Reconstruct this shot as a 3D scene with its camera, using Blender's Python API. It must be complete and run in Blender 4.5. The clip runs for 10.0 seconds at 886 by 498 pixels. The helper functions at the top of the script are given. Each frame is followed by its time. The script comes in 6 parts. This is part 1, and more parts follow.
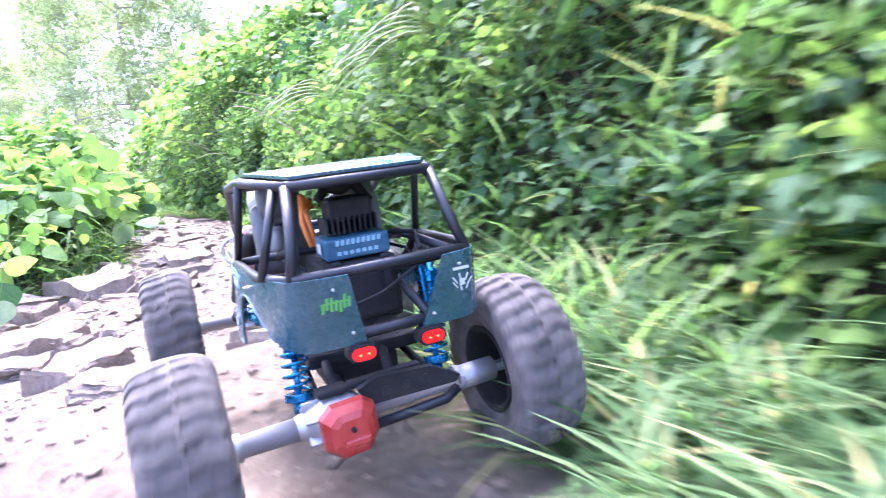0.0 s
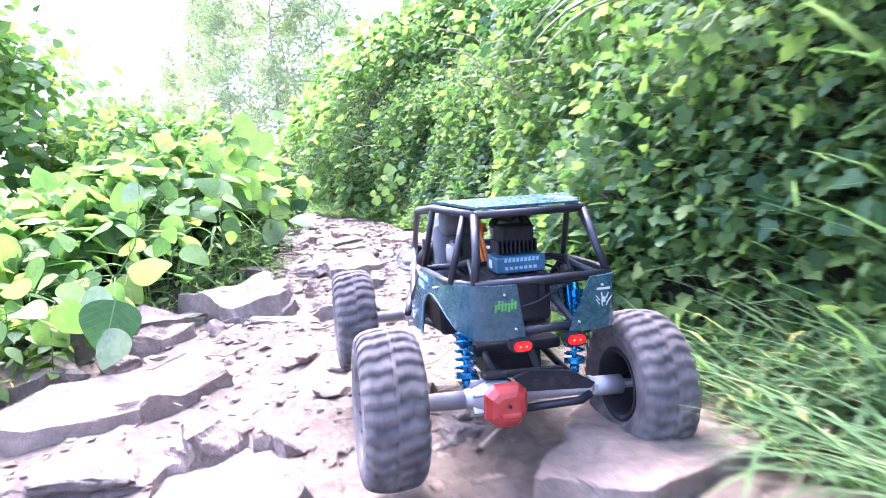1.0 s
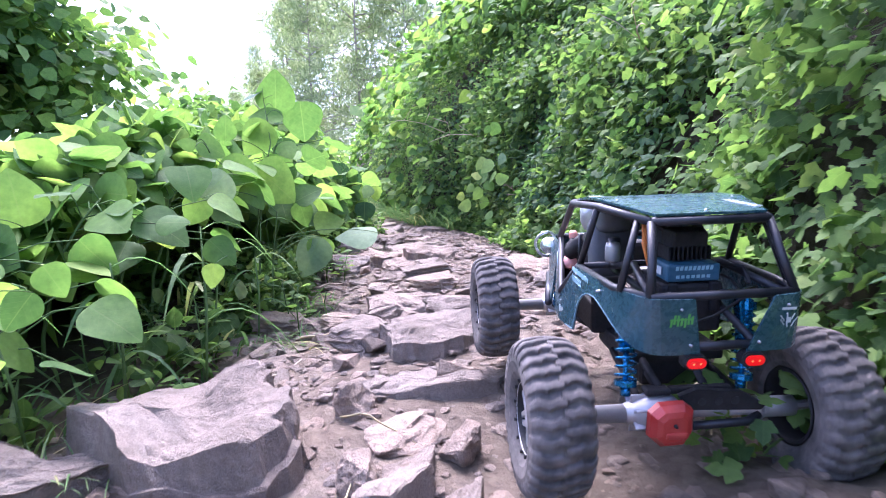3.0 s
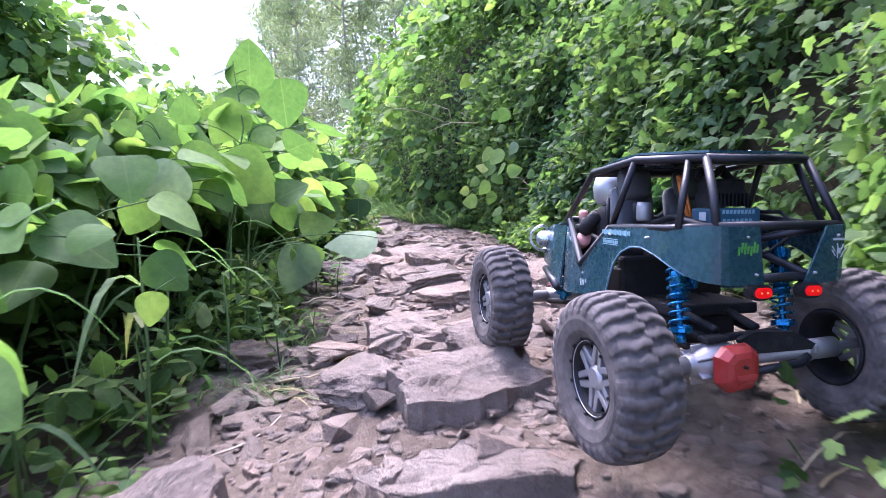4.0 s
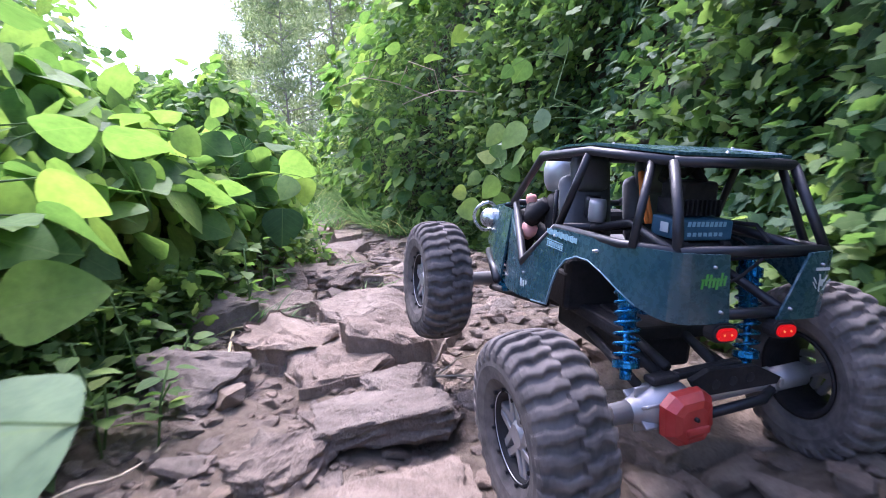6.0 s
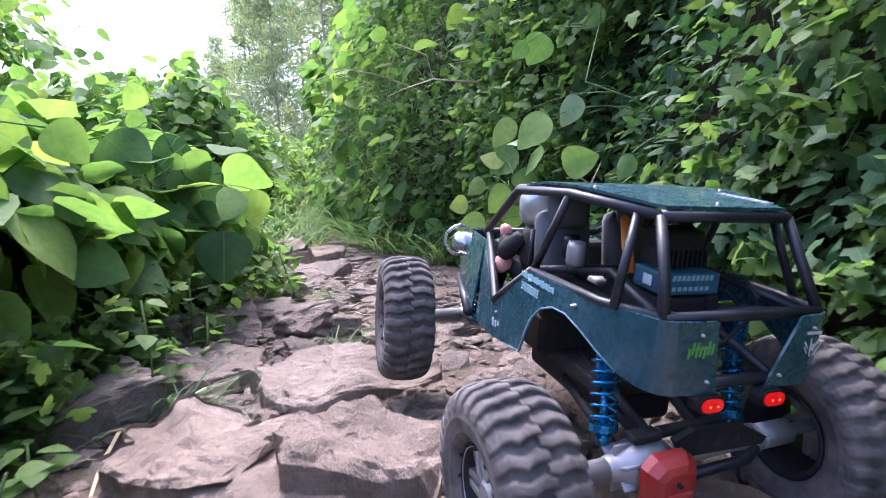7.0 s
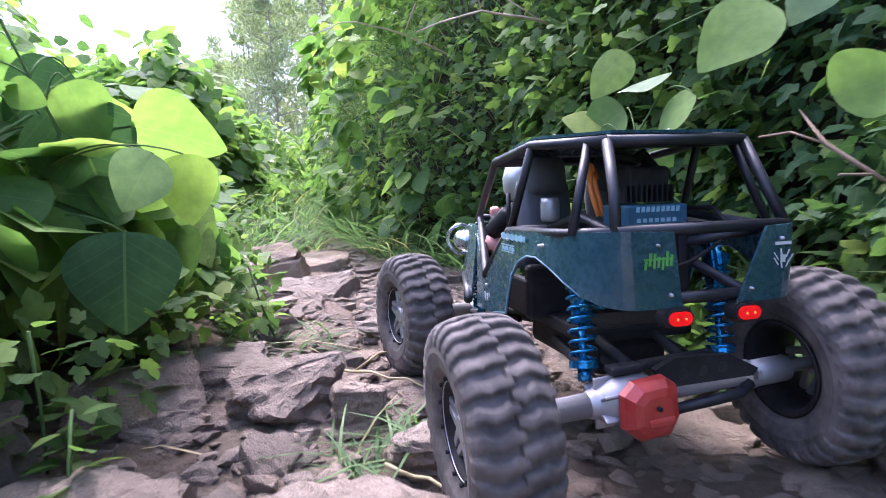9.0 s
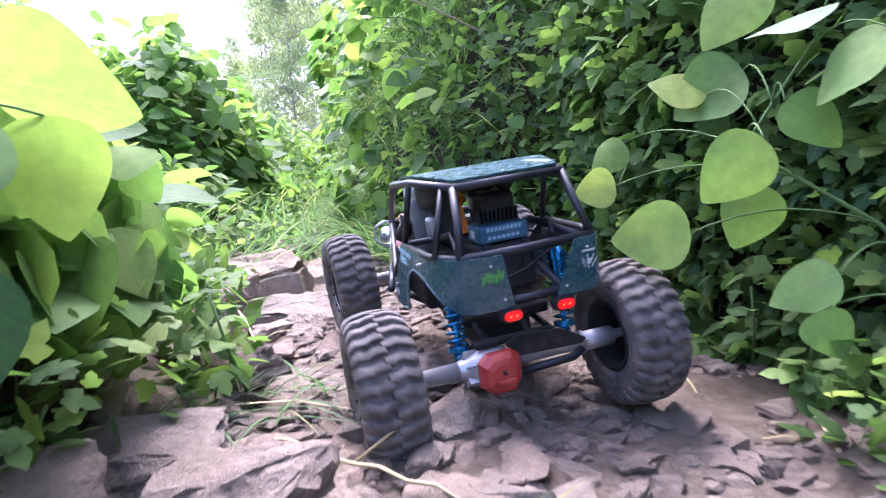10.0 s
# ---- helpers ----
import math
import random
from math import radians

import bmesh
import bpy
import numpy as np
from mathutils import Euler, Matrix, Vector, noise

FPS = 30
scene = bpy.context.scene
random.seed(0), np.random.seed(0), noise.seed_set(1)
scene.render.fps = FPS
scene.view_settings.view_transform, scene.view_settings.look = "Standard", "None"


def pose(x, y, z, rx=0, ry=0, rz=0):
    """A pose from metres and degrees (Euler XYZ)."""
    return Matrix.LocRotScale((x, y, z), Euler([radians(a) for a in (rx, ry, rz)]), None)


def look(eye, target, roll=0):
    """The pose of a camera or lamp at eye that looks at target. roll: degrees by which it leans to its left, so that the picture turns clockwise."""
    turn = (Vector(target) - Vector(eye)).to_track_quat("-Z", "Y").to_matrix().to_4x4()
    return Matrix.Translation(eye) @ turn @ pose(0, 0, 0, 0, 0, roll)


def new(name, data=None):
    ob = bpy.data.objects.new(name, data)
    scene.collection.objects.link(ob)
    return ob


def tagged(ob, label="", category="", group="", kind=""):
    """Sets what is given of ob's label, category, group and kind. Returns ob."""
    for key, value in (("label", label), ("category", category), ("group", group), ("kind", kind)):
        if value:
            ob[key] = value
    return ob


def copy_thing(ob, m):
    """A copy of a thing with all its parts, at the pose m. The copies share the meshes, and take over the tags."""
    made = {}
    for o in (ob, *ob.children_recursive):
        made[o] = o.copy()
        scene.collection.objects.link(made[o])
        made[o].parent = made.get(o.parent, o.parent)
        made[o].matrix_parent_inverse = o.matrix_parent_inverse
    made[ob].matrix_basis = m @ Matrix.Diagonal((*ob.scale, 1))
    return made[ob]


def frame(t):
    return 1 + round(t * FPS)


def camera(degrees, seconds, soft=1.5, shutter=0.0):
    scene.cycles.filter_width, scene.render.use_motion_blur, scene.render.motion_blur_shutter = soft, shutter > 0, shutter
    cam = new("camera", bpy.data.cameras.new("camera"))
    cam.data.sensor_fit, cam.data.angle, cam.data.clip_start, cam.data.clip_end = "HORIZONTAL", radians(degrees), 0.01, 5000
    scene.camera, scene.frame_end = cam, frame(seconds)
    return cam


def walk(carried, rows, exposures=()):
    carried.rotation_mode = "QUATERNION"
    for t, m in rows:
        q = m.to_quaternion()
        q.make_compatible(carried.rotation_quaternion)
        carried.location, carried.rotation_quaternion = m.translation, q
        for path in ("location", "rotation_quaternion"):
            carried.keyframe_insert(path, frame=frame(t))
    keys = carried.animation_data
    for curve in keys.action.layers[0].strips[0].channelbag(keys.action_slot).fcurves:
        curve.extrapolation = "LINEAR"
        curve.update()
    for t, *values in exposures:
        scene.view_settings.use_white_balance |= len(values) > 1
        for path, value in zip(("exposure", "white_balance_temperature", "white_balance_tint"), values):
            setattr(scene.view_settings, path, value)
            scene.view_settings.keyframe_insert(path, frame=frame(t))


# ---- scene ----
cam = camera(71.9, 10.0, soft=0.8, shutter=0.32)
PATH = [
    (0, (0.428, -0.48, 0.357), (0.298, 1.503, 0.134), -5.2),
    (0.5, (0.147, -0.07, 0.33), (-0.215, 1.889, 0.147), -4.1),
    (1, (-0.038, 0.218, 0.334), (-0.555, 2.142, 0.165), -3.9),
    (1.5, (-0.172, 0.488, 0.329), (-0.807, 2.378, 0.171), -3.5),
    (2, (-0.264, 0.734, 0.354), (-0.99, 2.591, 0.204), -3.1),
    (2.5, (-0.345, 0.953, 0.362), (-1.107, 2.797, 0.217), -2.8),
    (2.7, (-0.385, 1.035, 0.354), (-1.146, 2.879, 0.21), -2.7),
    (4, (-0.6, 1.397, 0.365), (-1.333, 3.25, 0.197), -3.4),
    (4.5, (-0.718, 1.646, 0.349), (-1.445, 3.502, 0.182), -3.3),
    (5, (-0.817, 1.894, 0.355), (-1.547, 3.748, 0.189), -3.8),
    (5.5, (-0.852, 2.108, 0.381), (-1.579, 3.962, 0.198), -3.9),
    (6.8, (-1.048, 2.626, 0.388), (-1.749, 4.493, 0.229), -4.3),
    (7, (-1.058, 2.675, 0.407), (-1.761, 4.54, 0.243), -4.5),
    (7.5, (-1.123, 2.797, 0.414), (-1.824, 4.663, 0.251), -4.4),
    (8, (-1.196, 2.904, 0.395), (-1.897, 4.77, 0.237), -4.4),
    (8.5, (-1.264, 3.011, 0.388), (-1.964, 4.878, 0.234), -4.3),
    (9, (-1.33, 3.13, 0.385), (-2.034, 4.996, 0.231), -4.4),
    (9.5, (-1.398, 3.251, 0.366), (-2.116, 5.111, 0.217), -4.5),
    (10, (-1.445, 3.37, 0.386), (-2.202, 5.215, 0.236), -4.5),
]
EXPOSURES = [(0, 3.57, 5250, 28), (0.5, 3.72, 5250, 28), (1.0, 3.57, 5220, 30), (1.5, 3.32, 5220, 30), (2.0, 2.97, 5220, 31), (2.5, 2.75, 5220, 30), (4.0, 2.46, 5300, 31), (5.5, 2.25, 5300, 30),
             (7.0, 2.32, 5400, 25), (8.5, 2.44, 5400, 27), (9.0, 2.52, 5400, 28), (10.0, 2.94, 5350, 30)]
walk(cam, [(t, look(eye, target, roll)) for t, eye, target, roll in PATH], EXPOSURES)

# ---- light: hazy sun high ahead to the left ----
SUN_EL, SUN_AZ = 64.0, -38.0          # elevation; azimuth in degrees clockwise from +y
world = bpy.data.worlds.new("sky")
scene.world = world
world.use_nodes = True
sky = world.node_tree.nodes.new("ShaderNodeTexSky")
sky.sky_type, sky.sun_disc = "NISHITA", False
sky.sun_elevation, sky.sun_rotation = radians(SUN_EL), radians(SUN_AZ)
sky.dust_density, sky.air_density = 6.0, 1.0
back = world.node_tree.nodes["Background"]
back.inputs["Strength"].default_value = 0.15
world.node_tree.links.new(sky.outputs[0], back.inputs["Color"])
sun = new("sun", bpy.data.lights.new("sun", "SUN"))
sun.data.energy, sun.data.angle, sun.data.color = 1.0, radians(12), (1.0, 0.95, 0.86)
_a, _e = radians(SUN_AZ), radians(SUN_EL)
_d = Vector((math.sin(_a) * math.cos(_e), math.cos(_a) * math.cos(_e), math.sin(_e)))
sun.matrix_world = look(_d * 50, (0, 0, 0))


# ---- materials ----
def mat_nodes(name):
    m = bpy.data.materials.new(name)
    m.use_nodes = True
    nt = m.node_tree
    return m, nt, nt.nodes["Principled BSDF"], nt.nodes["Material Output"]


def node(nt, kind, **vals):
    n = nt.nodes.new(kind)
    for k, v in vals.items():
        n.inputs[k].default_value = v
    return n


def ramp(nt, src, stops):
    r = nt.nodes.new("ShaderNodeValToRGB")
    els = r.color_ramp.elements
    while len(els) < len(stops):
        els.new(0.5)
    for el, (p, c) in zip(els, stops):
        el.position, el.color = p, (*c, 1)
    nt.links.new(src, r.inputs["Fac"])
    return r.outputs["Color"]


def mixed(nt, kind, fac, a, b):
    m = nt.nodes.new("ShaderNodeMix")
    m.data_type, m.blend_type = "RGBA", kind
    for sock, v in ((m.inputs["Factor"], fac), (m.inputs[6], a), (m.inputs[7], b)):
        if hasattr(v, "is_linked"):
            nt.links.new(v, sock)
        else:
            sock.default_value = v if not isinstance(v, tuple) else (*v, 1)
    return m.outputs[2]


def bumped(nt, bsdf, height, strength, distance):
    b = node(nt, "ShaderNodeBump", Strength=strength, Distance=distance)
    nt.links.new(height, b.inputs["Height"])
    nt.links.new(b.outputs[0], bsdf.inputs["Normal"])


def place_of(nt, which="Object"):
    return nt.nodes.new("ShaderNodeTexCoord").outputs[which]


def noise_tex(nt, co, scale, detail=6, rough=0.6):
    n = node(nt, "ShaderNodeTexNoise", Scale=scale, Detail=detail, Roughness=rough)
    nt.links.new(co, n.inputs["Vector"])
    return n.outputs["Fac"]


def world_place(nt):
    return nt.nodes.new("ShaderNodeNewGeometry").outputs["Position"]


def chance(nt):
    """One random number for each leaf or piece, joined or single."""
    g = nt.nodes.new("ShaderNodeNewGeometry").outputs["Random Per Island"]
    o = nt.nodes.new("ShaderNodeObjectInfo").outputs["Random"]
    a = nt.nodes.new("ShaderNodeMath")
    a.operation = "ADD"
    nt.links.new(g, a.inputs[0])
    nt.links.new(o, a.inputs[1])
    f = nt.nodes.new("ShaderNodeMath")
    f.operation = "FRACT"
    nt.links.new(a.outputs[0], f.inputs[0])
    return f.outputs[0]


def leaf_material(name, stops, veins=True, glow=0.56, rough=0.6, through_tint=(1.22, 1.3, 0.78)):
    """Thin leaf: gloss on top, light through it."""
    m, nt, b, out = mat_nodes(name)
    col = ramp(nt, chance(nt), stops)
    grain = noise_tex(nt, world_place(nt), 90, 4)
    col = mixed(nt, "MULTIPLY", 0.5, col, ramp(nt, grain, [(0.3, (0.6, 0.62, 0.55)), (0.7, (1.15, 1.12, 1.0))]))
    blotch = noise_tex(nt, world_place(nt), 22, 3)
    col = mixed(nt, "MULTIPLY", 0.6, col, ramp(nt, blotch, [(0.35, (0.72, 0.78, 0.70)), (0.65, (1.18, 1.12, 1.0))]))
    if veins:
        uv = nt.nodes.new("ShaderNodeUVMap").outputs[0]
        sep = nt.nodes.new("ShaderNodeSeparateXYZ")
        nt.links.new(uv, sep.inputs[0])

        def sum_of(op, a, bb):
            n = nt.nodes.new("ShaderNodeMath")
            n.operation = op
            for sock, v in zip(n.inputs, (a, bb)):
                if hasattr(v, "is_linked"):
                    nt.links.new(v, sock)
                elif v is not None:
                    sock.default_value = v
            return n.outputs[0]
        across = sum_of("ABSOLUTE", sum_of("SUBTRACT", sep.outputs[0], 0.5), None)
        along = sum_of("SUBTRACT", sep.outputs[1], sum_of("MULTIPLY", across, 0.75))
        saw = sum_of("ABSOLUTE", sum_of("SUBTRACT", sum_of("FRACT", sum_of("MULTIPLY", along, 7.0), None), 0.5), None)
        side = sum_of("LESS_THAN", saw, 0.05)
        mid = sum_of("LESS_THAN", across, 0.012)
        vein = sum_of("MAXIMUM", sum_of("MULTIPLY", side, 0.30), mid)
        col = mixed(nt, "MIX", sum_of("MULTIPLY", vein, 0.30), col, (0.20, 0.28, 0.10))
        bumped(nt, b, sum_of("ADD", sum_of("MULTIPLY", vein, -0.5), grain), 0.35, 0.002)
    nt.links.new(col, b.inputs["Base Color"])
    b.inputs["Roughness"].default_value = rough
    b.inputs["Specular IOR Level"].default_value = 0.22
    tr = nt.nodes.new("ShaderNodeBsdfTranslucent")
    nt.links.new(mixed(nt, "MULTIPLY", 1.0, col, through_tint), tr.inputs["Color"])
    mx = node(nt, "ShaderNodeMixShader", Fac=glow)
    nt.links.new(b.outputs[0], mx.inputs[1])
    nt.links.new(tr.outputs[0], mx.inputs[2])
    nt.links.new(mx.outputs[0], out.inputs["Surface"])
    return m


GREENS = [(0.0, (0.082, 0.162, 0.055)), (0.35, (0.134, 0.240, 0.072)), (0.78, (0.205, 0.325, 0.090)), (0.95, (0.260, 0.370, 0.100)), (1.0, (0.315, 0.390, 0.110))]
M_KUDZU = leaf_material("kudzu_leaf", GREENS)
M_PALE = leaf_material("pale_leaf_underside", [(0.0, (0.17, 0.25, 0.15)), (1.0, (0.27, 0.34, 0.22))], glow=0.4)
# leaf green with shade put into its colour
M_SHADED = leaf_material("shaded_leaf", [(0.0, (0.035, 0.085, 0.040)), (1.0, (0.060, 0.125, 0.050))], glow=0.35)
M_VINE = leaf_material("vine_leaf", [(0.0, (0.062, 0.120, 0.046)), (0.5, (0.116, 0.200, 0.064)), (0.9, (0.190, 0.288, 0.088)), (1.0, (0.257, 0.324, 0.135))])
# far foliage, its colour lightened to stand for haze
M_FAR = leaf_material("distant_leaf", [(0.0, (0.10, 0.18, 0.065)), (0.6, (0.19, 0.30, 0.10)), (1.0, (0.29, 0.39, 0.14))], veins=False)
# needle colour lifted far up to paint in the distance haze
M_NEEDLE = leaf_material("hazed_pine_needle", [(0.0, (0.20, 0.25, 0.15)), (0.5, (0.34, 0.40, 0.26)), (1.0, (0.52, 0.55, 0.42))], veins=False, glow=0.5, through_tint=(1.1, 1.2, 0.7))
M_GRASS = leaf_material("grass_blade", [(0.0, (0.078, 0.148, 0.070)), (0.6, (0.128, 0.215, 0.098)), (0.9, (0.215, 0.295, 0.150)), (1.0, (0.432, 0.365, 0.203))], veins=False)
M_SEED = leaf_material("seed_spike", [(0.0, (0.20, 0.27, 0.13)), (1.0, (0.34, 0.38, 0.22))], veins=False, glow=0.3)
M_STRAW = leaf_material("dry_grass", [(0.0, (0.28, 0.22, 0.13)), (1.0, (0.48, 0.40, 0.26))], veins=False, glow=0.15, through_tint=(1, 1, 0.8))


def rock_material(name, dark, mid, light, scale=1.0):
    m, nt, b, out = mat_nodes(name)
    co = world_place(nt)
    big = noise_tex(nt, co, 7 * scale, 5)
    fine = noise_tex(nt, co, 60 * scale, 8, 0.7)
    grit = noise_tex(nt, co, 420 * scale, 3, 0.7)
    col = ramp(nt, big, [(0.25, dark), (0.5, mid), (0.75, light)])
    col = mixed(nt, "MULTIPLY", 0.75, col, ramp(nt, fine, [(0.25, (0.55, 0.53, 0.52)), (0.6, (1.05, 1.03, 1.02)), (0.85, (1.35, 1.33, 1.3))]))
    col = mixed(nt, "MULTIPLY", 0.6, col, ramp(nt, grit, [(0.3, (0.7, 0.69, 0.68)), (0.7, (1.2, 1.2, 1.2))]))
    tone = ramp(nt, chance(nt), [(0.0, (0.78, 0.78, 0.80)), (0.5, (1.0, 0.97, 0.96)), (1.0, (1.18, 1.10, 1.05))])
    col = mixed(nt, "MULTIPLY", 1.0, col, tone)
    nt.links.new(col, b.inputs["Base Color"])
    b.inputs["Roughness"].default_value = 0.88
    b.inputs["Specular IOR Level"].default_value = 0.25
    hgt = nt.nodes.new("ShaderNodeMath")
    hgt.operation = "MULTIPLY_ADD"
    nt.links.new(grit, hgt.inputs[0])
    hgt.inputs[1].default_value = 0.35
    nt.links.new(fine, hgt.inputs[2])
    bumped(nt, b, hgt.outputs[0], 1.0, 0.012)
    return m


M_ROCK = rock_material("trail_rock", (0.185, 0.150, 0.120), (0.285, 0.236, 0.192), (0.40, 0.342, 0.284))
M_PEBBLE = rock_material("loose_stone", (0.185, 0.148, 0.118), (0.275, 0.226, 0.183), (0.38, 0.325, 0.270), 1.6)


def ground_material():
    """Pale stony soil on the trail; leaf litter, darkened in colour for shade, where the colour attribute 'cover' says
    that plants grow.
    """
    m, nt, b, out = mat_nodes("stony_soil")
    co = world_place(nt)
    big = noise_tex(nt, co, 5, 5)
    fine = noise_tex(nt, co, 45, 9, 0.72)
    grit = noise_tex(nt, co, 300, 4, 0.7)
    vor = node(nt, "ShaderNodeTexVoronoi", Scale=70.0)
    nt.links.new(co, vor.inputs["Vector"])
    soil = ramp(nt, big, [(0.3, (0.145, 0.114, 0.088)), (0.55, (0.215, 0.172, 0.134)), (0.8, (0.29, 0.240, 0.190))])
    soil = mixed(nt, "MULTIPLY", 0.8, soil, ramp(nt, fine, [(0.25, (0.5, 0.48, 0.46)), (0.6, (1.05, 1.03, 1.0)), (0.85, (1.3, 1.28, 1.25))]))
    soil = mixed(nt, "MULTIPLY", 0.5, soil, ramp(nt, vor.outputs["Color"], [(0.2, (0.7, 0.68, 0.66)), (0.8, (1.2, 1.2, 1.2))]))
    # litter nearly black, shade painted in for the gaps under the plants
    mould_shade = ramp(nt, fine, [(0.3, (0.022, 0.019, 0.012)), (0.6, (0.05, 0.043, 0.026)), (0.85, (0.11, 0.095, 0.05))])
    at = nt.nodes.new("ShaderNodeAttribute")
    at.attribute_name = "cover"
    col = mixed(nt, "MIX", at.outputs["Fac"], soil, mould_shade)
    nt.links.new(col, b.inputs["Base Color"])
    b.inputs["Roughness"].default_value = 0.95
    b.inputs["Specular IOR Level"].default_value = 0.15
    hgt = nt.nodes.new("ShaderNodeMath")
    hgt.operation = "MULTIPLY_ADD"
    nt.links.new(grit, hgt.inputs[0])
    hgt.inputs[1].default_value = 0.4
    nt.links.new(fine, hgt.inputs[2])
    bumped(nt, b, hgt.outputs[0], 1.0, 0.016)
    return m


M_GROUND = ground_material()


def plain_material(name, col, rough=0.5, metal=0.0, dust=0.0, dust_col=(0.33, 0.28, 0.25), grain=60, bump=0.15, coat=0.0, spec=0.5, scratch=0.0):
    m, nt, b, out = mat_nodes(name)
    co = place_of(nt)
    n1 = noise_tex(nt, co, grain, 6, 0.65)
    n2 = noise_tex(nt, co, grain * 6, 4, 0.7)
    c = mixed(nt, "MULTIPLY", 0.6, col, ramp(nt, n1, [(0.3, (0.72, 0.72, 0.72)), (0.7, (1.2, 1.2, 1.2))]))
    if dust:
        k = nt.nodes.new("ShaderNodeMath")
        k.operation = "MULTIPLY"
        nt.links.new(ramp(nt, n1, [(0.35, (0.15, 0.15, 0.15)), (0.7, (1, 1, 1))]), k.inputs[0])
        k.inputs[1].default_value = dust
        c = mixed(nt, "MIX", k.outputs[0], c, dust_col)
    if scratch:
        mp = node(nt, "ShaderNodeMapping", Scale=(900.0, 60.0, 220.0), Rotation=(0.5, 0.3, 0.0))
        nt.links.new(co, mp.inputs["Vector"])
        sc = nt.nodes.new("ShaderNodeMath")
        sc.operation = "MULTIPLY"
        nt.links.new(ramp(nt, noise_tex(nt, mp.outputs[0], 1.0, 3, 0.6), [(0.60, (0, 0, 0)), (0.68, (1, 1, 1))]), sc.inputs[0])
        sc.inputs[1].default_value = scratch
        c = mixed(nt, "MIX", sc.outputs[0], c, dust_col)
    nt.links.new(c, b.inputs["Base Color"])
    b.inputs["Metallic"].default_value = metal
    b.inputs["Specular IOR Level"].default_value = spec
    b.inputs["Coat Weight"].default_value = coat
    nt.links.new(ramp(nt, n2, [(0.3, (rough * 0.85,) * 3), (0.7, (min(1, rough * 1.2),) * 3)]), b.inputs["Roughness"])
    bumped(nt, b, n2, bump, 0.001)
    return m


M_BARK = plain_material("bark", (0.16, 0.11, 0.075), 0.9, grain=14, bump=0.8)
# bark of the far pines, paled in colour for the haze
M_PINE = plain_material("hazed_pine_bark", (0.30, 0.26, 0.22), 0.9, grain=14, bump=0.8)
M_STEM = plain_material("green_stem", (0.085, 0.14, 0.045), 0.8, grain=40, spec=0.2)
M_TWIG = plain_material("dead_twig", (0.36, 0.29, 0.21), 0.85, grain=60)
M_RUBBER = plain_material("dusty_rubber", (0.042, 0.040, 0.040), 0.88, dust=0.7, dust_col=(0.22, 0.186, 0.168), grain=45, bump=0.4, spec=0.25)
M_BLACK = plain_material("black_plastic", (0.010, 0.011, 0.016), 0.40, spec=0.35, dust=0.04, grain=50)
M_DARK = plain_material("dark_plastic", (0.010, 0.010, 0.012), 0.65, dust=0.05, grain=50, spec=0.25)
M_BODY = plain_material("teal_paint", (0.016, 0.066, 0.090), 0.27, metal=0.3, dust=0.17, dust_col=(0.17, 0.21, 0.24), grain=28, coat=0.3, scratch=0.08)
M_SILVER = plain_material("cast_aluminium", (0.42, 0.42, 0.44), 0.5, metal=0.7, dust=0.4, grain=60)
M_HELMET = plain_material("silver_paint", (0.50, 0.52, 0.55), 0.33, metal=0.55, dust=0.08, grain=40)
M_SEAT = plain_material("grey_seat_vinyl", (0.075, 0.080, 0.092), 0.5, dust=0.12, grain=40)
M_CHROME = plain_material("chrome", (0.6, 0.62, 0.64), 0.28, metal=0.9, dust=0.15, grain=40)
M_RED = plain_material("red_cover", (0.34, 0.020, 0.014), 0.34, dust=0.12, grain=60)
M_BLUE = plain_material("blue_anodised", (0.012, 0.19, 0.40), 0.25, metal=0.75, dust=0.08, grain=60)
M_TRIM = plain_material("pale_trim", (0.10, 0.21, 0.29), 0.4, dust=0.2)
M_ESC = plain_material("blue_case", (0.008, 0.075, 0.13), 0.45, dust=0.12, grain=60)
M_ORANGE = plain_material("orange_wire", (0.75, 0.22, 0.04), 0.5)
M_WHITE = plain_material("white_decal", (0.52, 0.56, 0.57), 0.55, dust=0.3)
M_GREEN = plain_material("green_decal", (0.06, 0.33, 0.03), 0.55, dust=0.2)
M_CYAN = plain_material("pale_blue_decal", (0.24, 0.42, 0.50), 0.5, dust=0.2)
M_FIGURE = plain_material("figure_plastic", (0.70, 0.30, 0.25), 0.55, dust=0.1)


def lamp_material():
    m, nt, b, out = mat_nodes("lit_red_lens")
    b.inputs["Base Color"].default_value = (0.45, 0.008, 0.006, 1)
    b.inputs["Roughness"].default_value = 0.2
    spot = ramp(nt, noise_tex(nt, place_of(nt), 130, 2), [(0.45, (0.8, 0.004, 0.004)), (0.66, (1.0, 0.012, 0.008)), (0.85, (1.0, 0.10, 0.02))])
    nt.links.new(spot, b.inputs["Emission Color"])
    b.inputs["Emission Strength"].default_value = 0.11
    return m


M_LAMP = lamp_material()


def led_material():
    m, nt, b, out = mat_nodes("lit_orange_diode")
    b.inputs["Base Color"].default_value = (0.8, 0.25, 0.05, 1)
    b.inputs["Emission Color"].default_value = (1.0, 0.16, 0.02, 1)
    b.inputs["Emission Strength"].default_value = 0.22
    return m


M_LED = led_material()


